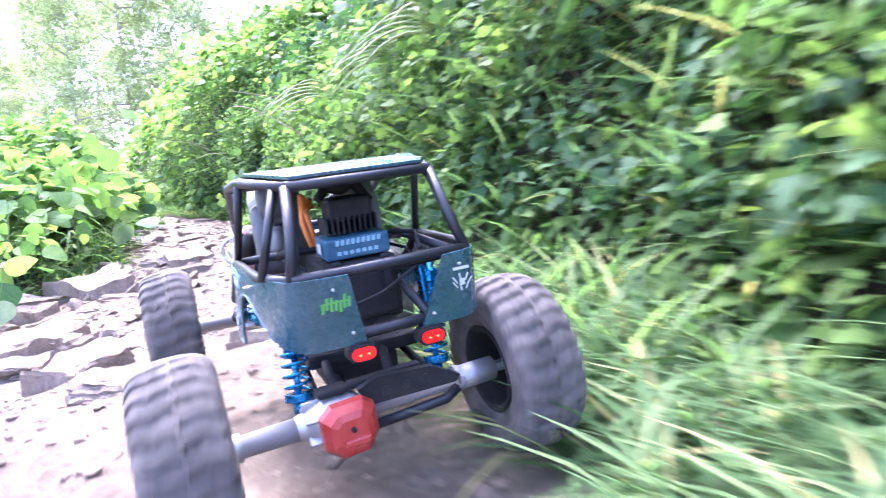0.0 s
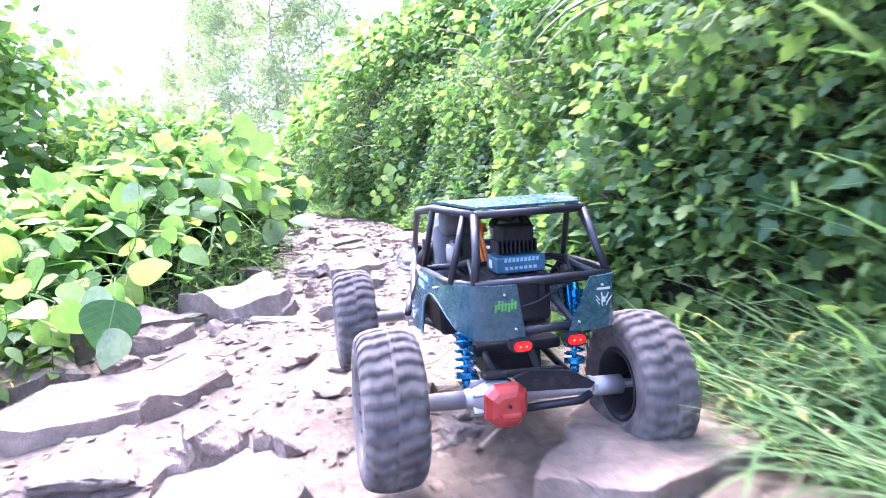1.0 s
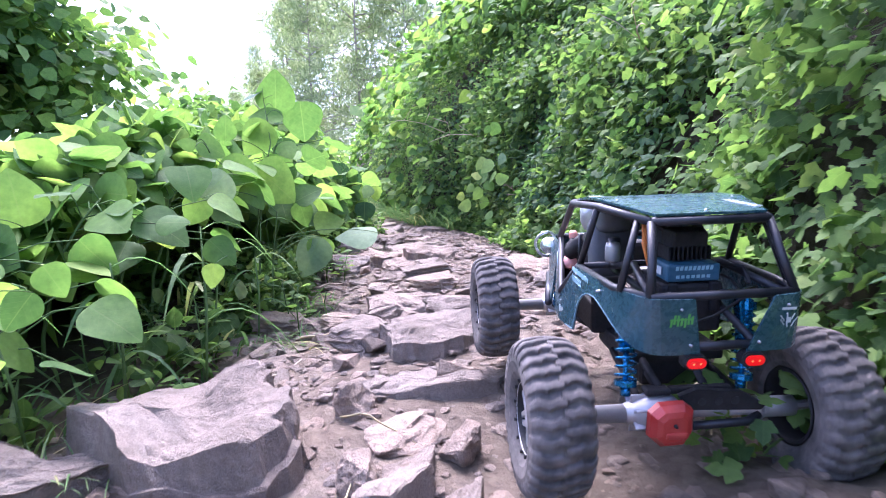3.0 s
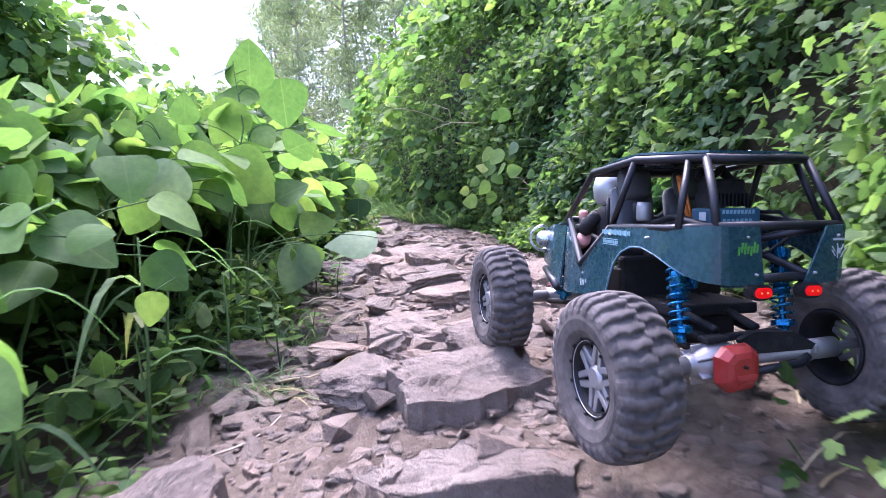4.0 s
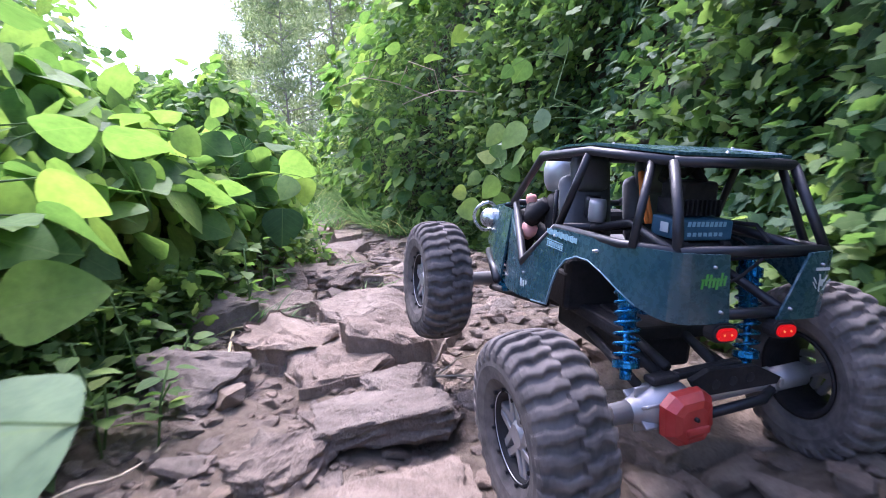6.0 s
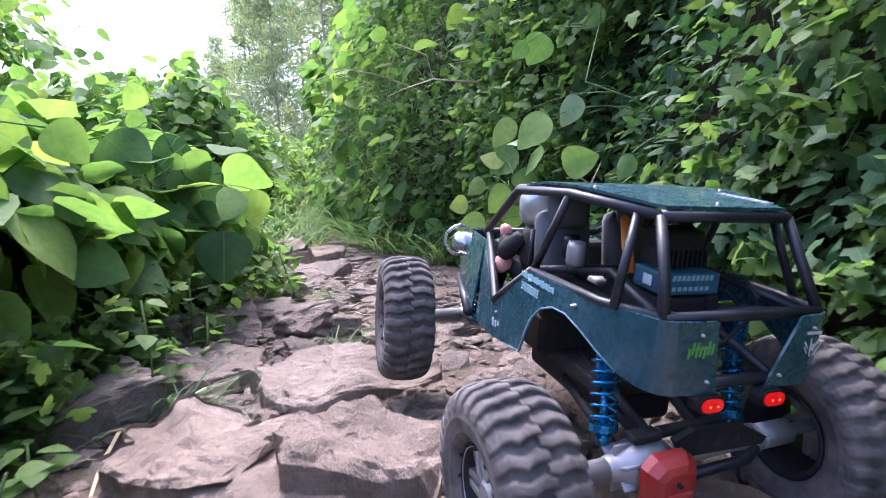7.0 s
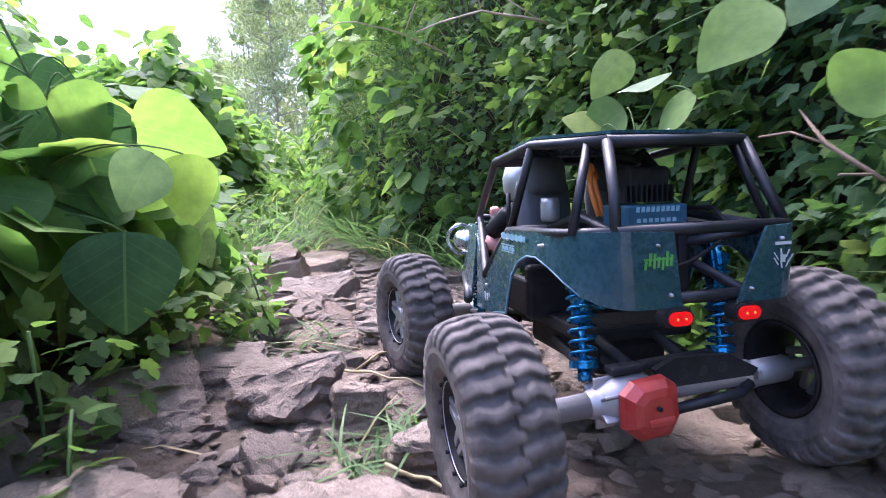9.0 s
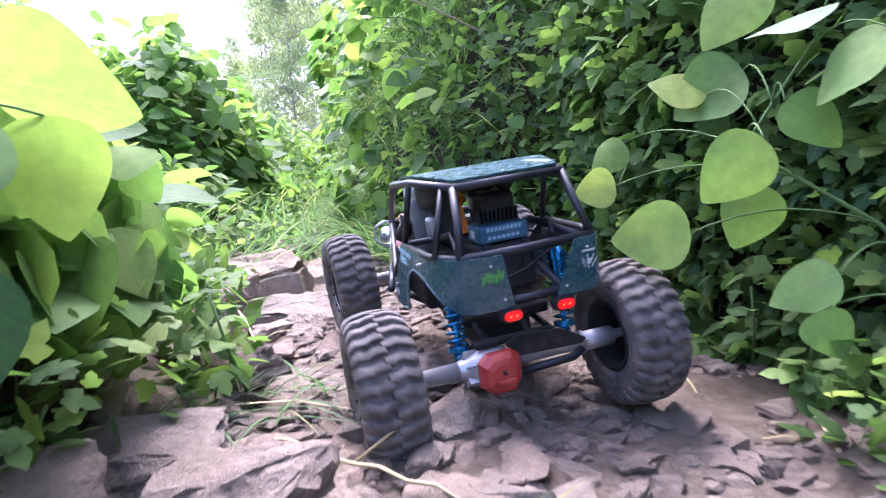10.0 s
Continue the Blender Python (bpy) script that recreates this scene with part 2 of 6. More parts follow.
# ---- mesh helpers ----
def mesh_of(name, verts, faces, material, smooth=False, uvs=None):
    me = bpy.data.meshes.new(name)
    me.from_pydata([tuple(v) for v in verts], [], [tuple(f) for f in faces])
    me.materials.append(material)
    if smooth:
        me.polygons.foreach_set("use_smooth", [True] * len(me.polygons))
    if uvs is not None:
        lay = me.uv_layers.new(name="UVMap")
        idx = np.empty(len(me.loops), np.int32)
        me.loops.foreach_get("vertex_index", idx)
        lay.data.foreach_set("uv", np.asarray(uvs, np.float32)[idx].ravel())
    me.update()
    return me


def part(name, me, parent, label="", m=None):
    ob = new(name, me)
    ob.parent = parent
    if m is not None:
        ob.matrix_basis = m
    return tagged(ob, label)


class Shape:
    """Vertices and faces gathered from simple solids."""

    def __init__(self):
        self.v, self.f = [], []

    def add(self, v, f):
        k = len(self.v)
        self.v += [tuple(p) for p in v]
        self.f += [tuple(i + k for i in q) for q in f]
        return self

    def tube(self, pts, r, seg=8, radii=None):
        pts = [Vector(p) for p in pts]
        v, f = [], []
        d0 = (pts[1] - pts[0]).normalized()
        side = d0.orthogonal().normalized()
        for i, p in enumerate(pts):
            a = (pts[i] - pts[i - 1]).normalized() if i else d0
            b = (pts[i + 1] - pts[i]).normalized() if i < len(pts) - 1 else a
            d = (a + b).normalized()
            side = (side - d * side.dot(d)).normalized()
            up = d.cross(side)
            stretch = 1 / max(0.6, d.dot(b))
            rr = (radii[i] if radii else r) * (stretch if 0 < i < len(pts) - 1 else 1)
            for k in range(seg):
                w = 2 * math.pi * k / seg
                v.append(p + side * math.cos(w) * rr + up * math.sin(w) * rr)
        for i in range(len(pts) - 1):
            for k in range(seg):
                f.append((i * seg + k, i * seg + (k + 1) % seg, (i + 1) * seg + (k + 1) % seg, (i + 1) * seg + k))
        f.append(tuple(range(seg - 1, -1, -1)))
        f.append(tuple((len(pts) - 1) * seg + k for k in range(seg)))
        return self.add(v, f)

    def box(self, c, size, turn=None, bevel=0.0):
        """Box with its edges cut by bevel."""
        bm = bmesh.new()
        bmesh.ops.create_cube(bm, size=1)
        for w in bm.verts:
            w.co = Vector((w.co.x * size[0], w.co.y * size[1], w.co.z * size[2]))
        if bevel:
            bmesh.ops.bevel(bm, geom=bm.edges[:], offset=bevel, segments=2, affect="EDGES", profile=0.5)
        m = Matrix.Translation(c) @ (turn.to_4x4() if turn else Matrix())
        bm.verts.index_update()
        out = self.add([m @ w.co for w in bm.verts], [[w.index for w in g.verts] for g in bm.faces])
        bm.free()
        return out

    def lathe(self, prof, seg=32, axis="x", at=(0, 0, 0), closed=False):
        """prof: (radius, place along the axis) pairs."""
        v, f, n = [], [], len(prof)
        for k in range(seg):
            a = 2 * math.pi * k / seg
            for r, h in prof:
                p = (h, r * math.cos(a), r * math.sin(a))
                p = {"x": p, "y": (p[1], p[0], p[2]), "z": (p[1], p[2], p[0])}[axis]
                v.append((p[0] + at[0], p[1] + at[1], p[2] + at[2]))
        for k in range(seg):
            for j in range(n if closed else n - 1):
                a, b = k * n + j, k * n + (j + 1) % n
                c, d = ((k + 1) % seg) * n + (j + 1) % n, ((k + 1) % seg) * n + j
                f.append((a, b, c, d) if axis != "y" else (d, c, b, a))
        return self.add(v, f)

    def plate(self, poly, thick, m=None):
        """A flat polygon in xy, thick in z, laid by m."""
        m = m or Matrix()
        n = len(poly)
        v = [m @ Vector((x, y, thick / 2)) for x, y in poly] + [m @ Vector((x, y, -thick / 2)) for x, y in poly]
        f = [tuple(range(n)), tuple(range(2 * n - 1, n - 1, -1))] + [(i, i + n, (i + 1) % n + n, (i + 1) % n) for i in range(n)]
        return self.add(v, f)

    def skin(self, top, bottom, thick):
        """A bent sheet between two rows of points, thickened along its normals."""
        n = len(top)
        t, b = [Vector(p) for p in top], [Vector(p) for p in bottom]
        v = []
        for off in (0.5, -0.5):
            for i in range(n):
                j, k = max(0, i - 1), min(n - 1, i + 1)
                nr = (t[k] - t[j] + b[k] - b[j]).cross(b[i] - t[i]).normalized() * thick * off
                v += [t[i] + nr, b[i] + nr]
        f = []
        for i in range(n - 1):
            a = 2 * i
            f += [(a, a + 1, a + 3, a + 2), (2 * n + a + 2, 2 * n + a + 3, 2 * n + a + 1, 2 * n + a),
                  (a, a + 2, 2 * n + a + 2, 2 * n + a), (a + 3, a + 1, 2 * n + a + 1, 2 * n + a + 3)]
        e = 2 * n - 2
        f += [(0, 2 * n, 2 * n + 1, 1), (e, e + 1, 2 * n + e + 1, 2 * n + e)]
        return self.add(v, f)

    def done(self, name, material, smooth=False):
        return mesh_of(name, self.v, self.f, material, smooth)


# ---- noise on arrays ----
_rs = np.random.RandomState(7)
_LAT = _rs.rand(256, 256)


def vnoise(x, y):
    xi, yi = np.floor(x).astype(int), np.floor(y).astype(int)
    fx, fy = x - xi, y - yi
    fx, fy = fx * fx * (3 - 2 * fx), fy * fy * (3 - 2 * fy)
    g = lambda i, j: _LAT[i % 256, j % 256]
    a = g(xi, yi) * (1 - fx) + g(xi + 1, yi) * fx
    b = g(xi, yi + 1) * (1 - fx) + g(xi + 1, yi + 1) * fx
    return a * (1 - fy) + b * fy


def fbm(x, y, octaves=4, gain=0.5):
    out, amp, tot = 0, 1.0, 0
    for k in range(octaves):
        out = out + amp * vnoise(x * 2 ** k + 17.3 * k, y * 2 ** k + 5.1 * k)
        tot += amp
        amp *= gain
    return out / tot


# ---- the lie of the land: s runs along the trail, n to its right ----
YAW = radians(24)
UX, UY, VX, VY = -math.sin(YAW), math.cos(YAW), math.cos(YAW), math.sin(YAW)
S_Z = ([-6, -0.2, 0.3, 0.8, 1.2, 1.6, 2.0, 2.3, 2.8, 3.2, 3.6, 4.0, 4.5, 5.0, 6.0, 7.0, 10, 25, 400],
       [0.10, 0.10, 0.09, 0.06, 0.04, 0.06, 0.09, 0.115, 0.125, 0.14, 0.155, 0.165, 0.17, 0.19, 0.27, 0.38, 0.60, 1.6, 3.0])
S_TILT = ([-6, 0.5, 2.8, 3.6, 4.2, 9], [0.10, 0.10, 0.10, 0.0, -0.06, 0.0])
S_HEDGE = ([-8, -1, 0.5, 1.2, 3.0, 3.5, 4.0, 4.6, 5.3, 6.0, 7.0, 9.0, 12, 40], [0.95, 0.86, 0.62, 0.52, 0.60, 0.58, 0.52, 0.42, 0.20, -0.06, -0.30, -0.62, -1.05, -5])
S_LEFT = ([-8, 0.5, 1.0, 1.5, 2.0, 2.4, 3.0, 3.5, 4.0, 4.4, 4.7, 5.2, 6.0, 7.0, 9.0, 12, 40], [-1.3, -1.15, -1.0, -0.72, -0.52, -0.38, -0.36, -0.28, -0.25, -0.26, -0.36, -0.44, -0.48, -0.58, -0.86, -1.35, -6])


def to_xy(s, n):
    return s * UX + n * VX, s * UY + n * VY


def hedge_edge(s):
    return np.interp(s, *S_HEDGE) + 0.05 * np.sin(s * 3.1) + 0.03 * np.sin(s * 7.7 + 1)


def left_edge(s):
    return np.interp(s, *S_LEFT) + 0.04 * np.sin(s * 4.3 + 2) + 0.02 * np.sin(s * 9.1)


def bank(s, r):
    """Height of the right bank, r metres in from its foot: a steep face, then a slope that leans back."""
    face = np.interp(s, [-8, 0.5, 1.5, 3.5, 4.4, 5.2, 7, 12, 40], [0.55, 0.50, 0.40, 0.42, 0.70, 0.85, 0.8, 0.5, 0.3])
    back = np.interp(s, [-8, 3.5, 5.0, 9.0, 40], [0.85, 0.85, 0.80, 0.65, 0.4])
    return face * (1 - np.exp(-r / 0.20)) + back * 2.6 * (1 - np.exp(-r / 2.6))


def land(s, n):
    """Height of the ground."""
    s, n = np.asarray(s, float), np.asarray(n, float)
    base = np.interp(s, *S_Z) + np.interp(s, *S_TILT) * (np.clip(n, -0.6, 0.6) - 0.2)
    r = np.maximum(n - hedge_edge(s), 0)
    base = base + bank(s, r)
    l = np.maximum(left_edge(s) - n, 0)
    base = base + 0.10 * (1 - np.exp(-l / 0.25)) - 0.12 * np.maximum(l - 0.8, 0) / (1 + np.maximum(l - 0.8, 0) / 6)
    on = np.exp(-(r / 0.3) ** 2) * np.exp(-(l / 0.3) ** 2)
    x, y = to_xy(s, n)
    near = np.exp(-((s - 3) / 9) ** 4)
    rough = (fbm(x * 3.1, y * 3.1, 3) - 0.5) * 0.05 + (fbm(x * 11 + 40, y * 11, 3) - 0.5) * 0.03 + np.abs(fbm(x * 26, y * 26 + 9, 2) - 0.5) * -0.022
    return base + near * (0.35 + 0.65 * on) * rough


def ground():
    """One sheet from the trail to the horizon, fine near the trail."""
    sa = np.concatenate([-np.geomspace(300, 1.2, 26), np.arange(-1.1, 6.6, 0.022), np.geomspace(6.65, 900, 46)])
    na = np.concatenate([-np.geomspace(600, 1.25, 34), np.arange(-1.2, 1.2, 0.022), np.geomspace(1.25, 600, 34)])
    S, N = np.meshgrid(sa, na, indexing="ij")
    Z = land(S, N)
    X, Y = to_xy(S, N)
    ns, nn = S.shape
    i = np.arange(ns * nn).reshape(ns, nn)
    q = np.stack([i[:-1, :-1], i[1:, :-1], i[1:, 1:], i[:-1, 1:]], -1).reshape(-1, 4)[:, ::-1]
    me = bpy.data.meshes.new("ground")
    me.vertices.add(ns * nn)
    me.vertices.foreach_set("co", np.stack([X, Y, Z], -1).astype(np.float32).ravel())
    me.loops.add(q.size)
    me.loops.foreach_set("vertex_index", q.astype(np.int32).ravel())
    me.polygons.add(len(q))
    me.polygons.foreach_set("loop_start", np.arange(0, q.size, 4, dtype=np.int32))
    me.update(calc_edges=True)
    me.polygons.foreach_set("use_smooth", [True] * len(q))
    # reaches 14 cm on to the path to paint shade along the bank's foot
    cover = np.clip(np.maximum((N - hedge_edge(S) + 0.14) / 0.14, (left_edge(S) - N + 0.02) / 0.15) + (fbm(X * 9, Y * 9, 3) - 0.5), 0, 1)
    at = me.attributes.new("cover", "FLOAT", "POINT")
    at.data.foreach_set("value", cover.astype(np.float32).ravel())
    me.materials.append(M_GROUND)
    return tagged(new("ground", me), "pinkish grey stony soil of a rutted footpath between banks", "ground", kind="structure")


# ---- leaves ----
def leaf_template(rows, fold=0.18, droop=0.15):
    """rows: (along, half width). Returns vertices, faces, uvs; the leaf runs from the origin along +y, its upper face to +z."""
    v, uv, f = [], [], []
    for a, w in rows:
        z = -droop * a * a
        v += [(-w, a, z + fold * w * 0.6), (0, a, z), (w, a, z + fold * w * 0.6)]
        uv += [(0.5 - w, a), (0.5, a), (0.5 + w, a)]
    for k in range(len(rows) - 1):
        i = 3 * k
        f += [(i, i + 1, i + 4, i + 3), (i + 1, i + 2, i + 5, i + 4)]
    return np.array(v), f, np.array(uv)


L_KUDZU = leaf_template([(0.0, 0.02), (0.05, 0.25), (0.19, 0.42), (0.42, 0.46), (0.66, 0.36), (0.86, 0.17), (1.0, 0.005)])
L_MID = leaf_template([(0.0, 0.03), (0.20, 0.42), (0.60, 0.38), (1.0, 0.01)])
L_OVAL = leaf_template([(0.0, 0.02), (0.15, 0.22), (0.42, 0.31), (0.72, 0.2), (1.0, 0.01)], droop=0.25)
L_LOW = leaf_template([(0.0, 0.03), (0.4, 0.38), (1.0, 0.02)])
L_GRASS = leaf_template([(0.0, 0.010), (0.3, 0.016), (0.6, 0.014), (0.85, 0.008), (1.0, 0.001)], fold=0.5, droop=0.75)
L_NEEDLE = leaf_template([(0.0, 0.012), (1.0, 0.004)], droop=0.1)


def lobed_template(out):
    v, uv = [(0, 0.25, 0.03)], [(0.5, 0.25)]
    ring = out + [(-x, y) for x, y in out[-2::-1]]
    for x, y in ring:
        v.append((x, y, -0.10 * (x * x + y * y)))
        uv.append((0.5 + x, y))
    n = len(ring)
    return np.array(v), [(0, 1 + k, 1 + (k + 1) % n) for k in range(n)], np.array(uv)


L_SMALL = lobed_template([(0.03, 0), (0.28, -0.05), (0.46, 0.32), (0.24, 0.42), (0.23, 0.66), (0.0, 1.0)])
L_LOBED = lobed_template([(0.03, 0), (0.16, -0.07), (0.28, -0.04), (0.33, 0.10), (0.42, 0.20), (0.50, 0.40), (0.36, 0.44), (0.22, 0.46), (0.28, 0.60), (0.22, 0.76), (0.10, 0.88), (0.0, 1.0)])


def cloud(name, tmpl, pos, ahead, up, size, material, width=1.0):
    """Many leaves in one mesh: at pos, running along ahead, faces towards up."""
    tv, tf, tuv = tmpl
    pos, ahead, up, size = (np.asarray(a, float) for a in (pos, ahead, up, size))
    ahead = ahead / np.linalg.norm(ahead, axis=1, keepdims=True)
    side = np.cross(ahead, up)
    side /= np.linalg.norm(side, axis=1, keepdims=True) + 1e-9
    nor = np.cross(side, ahead)
    n, k = len(pos), len(tv)
    P = pos[:, None] + size[:, None, None] * (width * tv[None, :, :1] * side[:, None] + tv[None, :, 1:2] * ahead[:, None] + tv[None, :, 2:] * nor[:, None])
    lens = np.array([len(f) for f in tf])
    flat = np.concatenate([np.array(f) for f in tf])
    loops = (flat[None] + np.arange(n)[:, None] * k).ravel()
    starts = (np.concatenate([[0], np.cumsum(lens)[:-1]])[None] + np.arange(n)[:, None] * len(flat)).ravel()
    me = bpy.data.meshes.new(name)
    me.vertices.add(n * k)
    me.vertices.foreach_set("co", P.astype(np.float32).ravel())
    me.loops.add(len(loops))
    me.loops.foreach_set("vertex_index", loops.astype(np.int32))
    me.polygons.add(len(starts))
    me.polygons.foreach_set("loop_start", starts.astype(np.int32))
    me.update(calc_edges=True)
    me.polygons.foreach_set("use_smooth", [True] * len(starts))
    lay = me.uv_layers.new(name="UVMap")
    lay.data.foreach_set("uv", np.tile(tuv[flat], (n, 1)).astype(np.float32).ravel())
    me.materials.append(material)
    return me


def unit(a):
    return a / (np.linalg.norm(a, axis=1, keepdims=True) + 1e-9)


def land_normal(s, n, h=0.05):
    z = land(s, n)
    gs, gn = (land(s + h, n) - z) / h, (land(s, n + h) - z) / h
    x, y = -gs * UX - gn * VX, -gs * UY - gn * VY
    return unit(np.stack([x, y, np.ones_like(x)], -1))


# ---- the place ----
the_ground = ground()
rng = np.random.RandomState(11)


def leafy_cover(name, tmpl, s, n, lift, size, material, label, category, hang=0.6, width=1.0, floor=0.0, loose=0.5, stray=0.65):
    """Leaves over the land, hanging tip downwards and facing outwards."""
    k = len(s)
    nor = land_normal(s, n)
    x, y = to_xy(s, n)
    pos = np.stack([x, y, land(s, n)], -1) + nor * lift[:, None]
    pos[:, 2] += floor
    jit = rng.normal(size=(k, 3))
    up = unit(nor * 0.6 + np.array([0, 0, 0.9]) + jit * loose)
    down = np.stack([nor[:, 0], nor[:, 1], np.full(k, -hang)], -1) + rng.normal(size=(k, 3)) * stray
    me = cloud(name, tmpl, pos, down, up, size, material, width)
    return tagged(new(name, me), label, category, kind="stuff")


def even(lo, hi, k):
    return lo + (hi - lo) * rng.rand(k)


def patchy(s, n, scale, level, seed):
    """Keep some places, so that leaves stand in clumps with dark gaps between."""
    x, y = to_xy(s, n)
    return fbm(x * scale + seed, y * scale + land(s, n) * scale, 3) > level


def up_the_bank(s, top):
    """Distances into the bank, closest together on its steep face."""
    return top * rng.rand(len(s)) ** 1.7


def bulges(s, n):
    """How far the growth stands off the bank: swells and hollows, and a curtain that overhangs the path farther on."""
    z = land(s, n) - np.interp(s, *S_Z)
    swell = 0.30 * np.clip(fbm(s * 1.5 + 9, z * 1.7 + 4, 3) - 0.33, 0, 1) * np.clip(z / 0.6, 0.05, 1)
    curtain = 0.15 * np.interp(s, [3.9, 4.5, 5.2, 7.0, 9.0], [0, 0.7, 1, 1, 0.4]) * np.clip(z / 0.35, 0, 1) * (0.45 + 1.1 * fbm(s * 2.2 + 31, z * 2.0, 3))
    return swell + curtain


def right_bank():
    # close layer that hides the soil
    k = 52000
    s = even(-0.8, 9.5, k)
    n = hedge_edge(s) + up_the_bank(s, 2.4)
    leafy_cover("bank_creeper", L_SMALL, s, n, 0.01 + 0.04 * rng.rand(k) + 0.25 * bulges(s, n), even(0.020, 0.040, k), M_VINE, "close green creeper hiding the soil of the bank", "vine")
    # lobed hop leaves over the lower and nearer face, in clumps with dark hollows
    k = 100000
    s = np.concatenate([even(-0.6, 5.4, 74000), even(1.0, 2.4, 14000), even(3.4, 4.8, 12000)])
    d = up_the_bank(s, 2.1)
    n = hedge_edge(s) + d - 0.03
    keep = patchy(s, n, 3.0, 0.45, 3)
    s, n, d = s[keep], n[keep], d[keep]
    lift = rng.rand(len(s)) ** 1.3 * 0.16 * np.clip(d / 0.25, 0.15, 1) + 0.015 + bulges(s, n)
    pick = rng.rand(len(s)) < 0.62
    size = (0.017 + 0.027 * rng.rand(len(s)) ** 1.4) * np.interp(s, [0, 2.2, 3.0, 3.6, 4.8], [0.78, 0.78, 1.0, 0.85, 1.0])
    leafy_cover("hop_vine", L_LOBED, s[pick], n[pick], lift[pick], size[pick] * 1.1, M_VINE, "dense green hop vine covering the steep bank", "vine", hang=0.5, loose=0.8, stray=0.95)
    leafy_cover("vine_hedge", L_SMALL, s[~pick], n[~pick], lift[~pick], size[~pick] * 0.85, M_VINE, "small-leaved green creeper woven through the hop vine", "vine", hang=0.5, loose=0.8, stray=0.95)
    # leaves behind them, shade put into their colour, where the path runs close to the bank
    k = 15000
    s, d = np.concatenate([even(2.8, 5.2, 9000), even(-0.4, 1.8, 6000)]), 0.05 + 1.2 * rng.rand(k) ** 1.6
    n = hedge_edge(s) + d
    leafy_cover("inner_vine", L_SMALL, s, n, 0.01 + 0.07 * rng.rand(k) + 0.5 * bulges(s, n), even(0.020, 0.036, k), M_SHADED, "leaves inside the vine hedge, coloured dark for shade", "vine")
    # oval leaves among them
    k = 7000
    s = even(-1.0, 6.5, k)
    d = up_the_bank(s, 2.0)
    n = hedge_edge(s) + d
    keep = patchy(s, n, 2.2, 0.48, 31)
    s, n, d = s[keep], n[keep], d[keep]
    lift = rng.rand(len(s)) * 0.15 * np.clip(d / 0.25, 0.2, 1) + 0.02 + bulges(s, n)
    leafy_cover("shrub_leaves", L_SMALL, s, n, lift, even(0.016, 0.036, len(s)), M_VINE, "mid-green oval leaves of shrubs on the bank", "shrub", hang=0.7)
    # broad kudzu leaves from the middle of the bank onwards
    k = 13000
    s = even(1.8, 11.0, k)
    d = up_the_bank(s, 2.4)
    keep = rng.rand(k) < np.clip((s - 4.85 + 0.8 * np.clip((d - 0.15) / 0.4, 0, 1)) / 1.0, 0, 1) + np.clip((d - 0.55) * 0.7, 0, 0.35) * np.clip((s - 3.6) / 1.2, 0, 1)
    s, d = s[keep], d[keep]
    n = hedge_edge(s) + d - 0.02
    keep = patchy(s, n, 2.0, 0.42, 77)
    s, n, d = s[keep], n[keep], d[keep]
    lift = rng.rand(len(s)) * 0.16 * np.clip(d / 0.3, 0.2, 1) + 0.05 + bulges(s, n)
    leafy_cover("kudzu_hedge", L_KUDZU, s, n, lift, even(0.040, 0.095, len(s)), M_KUDZU, "broad-leaved kudzu hanging over the bank in sun and shade", "vine", hang=0.7)
    # shrub leaves coloured dark to stand for the shade on the near bank
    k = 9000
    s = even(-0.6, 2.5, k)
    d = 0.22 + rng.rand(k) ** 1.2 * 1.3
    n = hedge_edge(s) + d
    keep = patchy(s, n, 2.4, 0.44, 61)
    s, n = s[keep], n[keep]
    leafy_cover("dark_shrub", L_LOBED, s, n, 0.06 + rng.rand(len(s)) * 0.16 + bulges(s, n), even(0.026, 0.050, len(s)), M_SHADED, "shrub among the vines, its leaves coloured dark for shade", "shrub", hang=0.8, loose=0.7)
    # crown of the bank, against the sky
    k = 9000
    s, d = even(3.6, 16, k), even(0.7, 3.5, k)
    n = hedge_edge(s) + d
    leafy_cover("kudzu_crest", L_MID, s, n, rng.rand(k) * 0.35 + bulges(s, n), even(0.05, 0.10, k), M_KUDZU, "sunlit kudzu along the top of the bank", "vine", hang=0.6)
    # low weeds creeping out on to the path
    k = 9000
    s = even(1.75, 6.5, k)
    n = hedge_edge(s) + 0.05 - rng.rand(k) ** 1.6 * np.where(s < 2.55, 0.26, np.where(s < 3.7, 0.10, np.where(s < 4.0, 0.12, 0.22)))
    keep = patchy(s, n, 4.0, 0.50, 15)
    s, n = s[keep], n[keep]
    leafy_cover("foot_weeds", L_LOBED, s, n, rng.rand(len(s)) ** 1.5 * 0.09 + 0.008, even(0.014, 0.034, len(s)), M_VINE, "low green weeds creeping from the bank on to the path", "weed", hang=0.05)


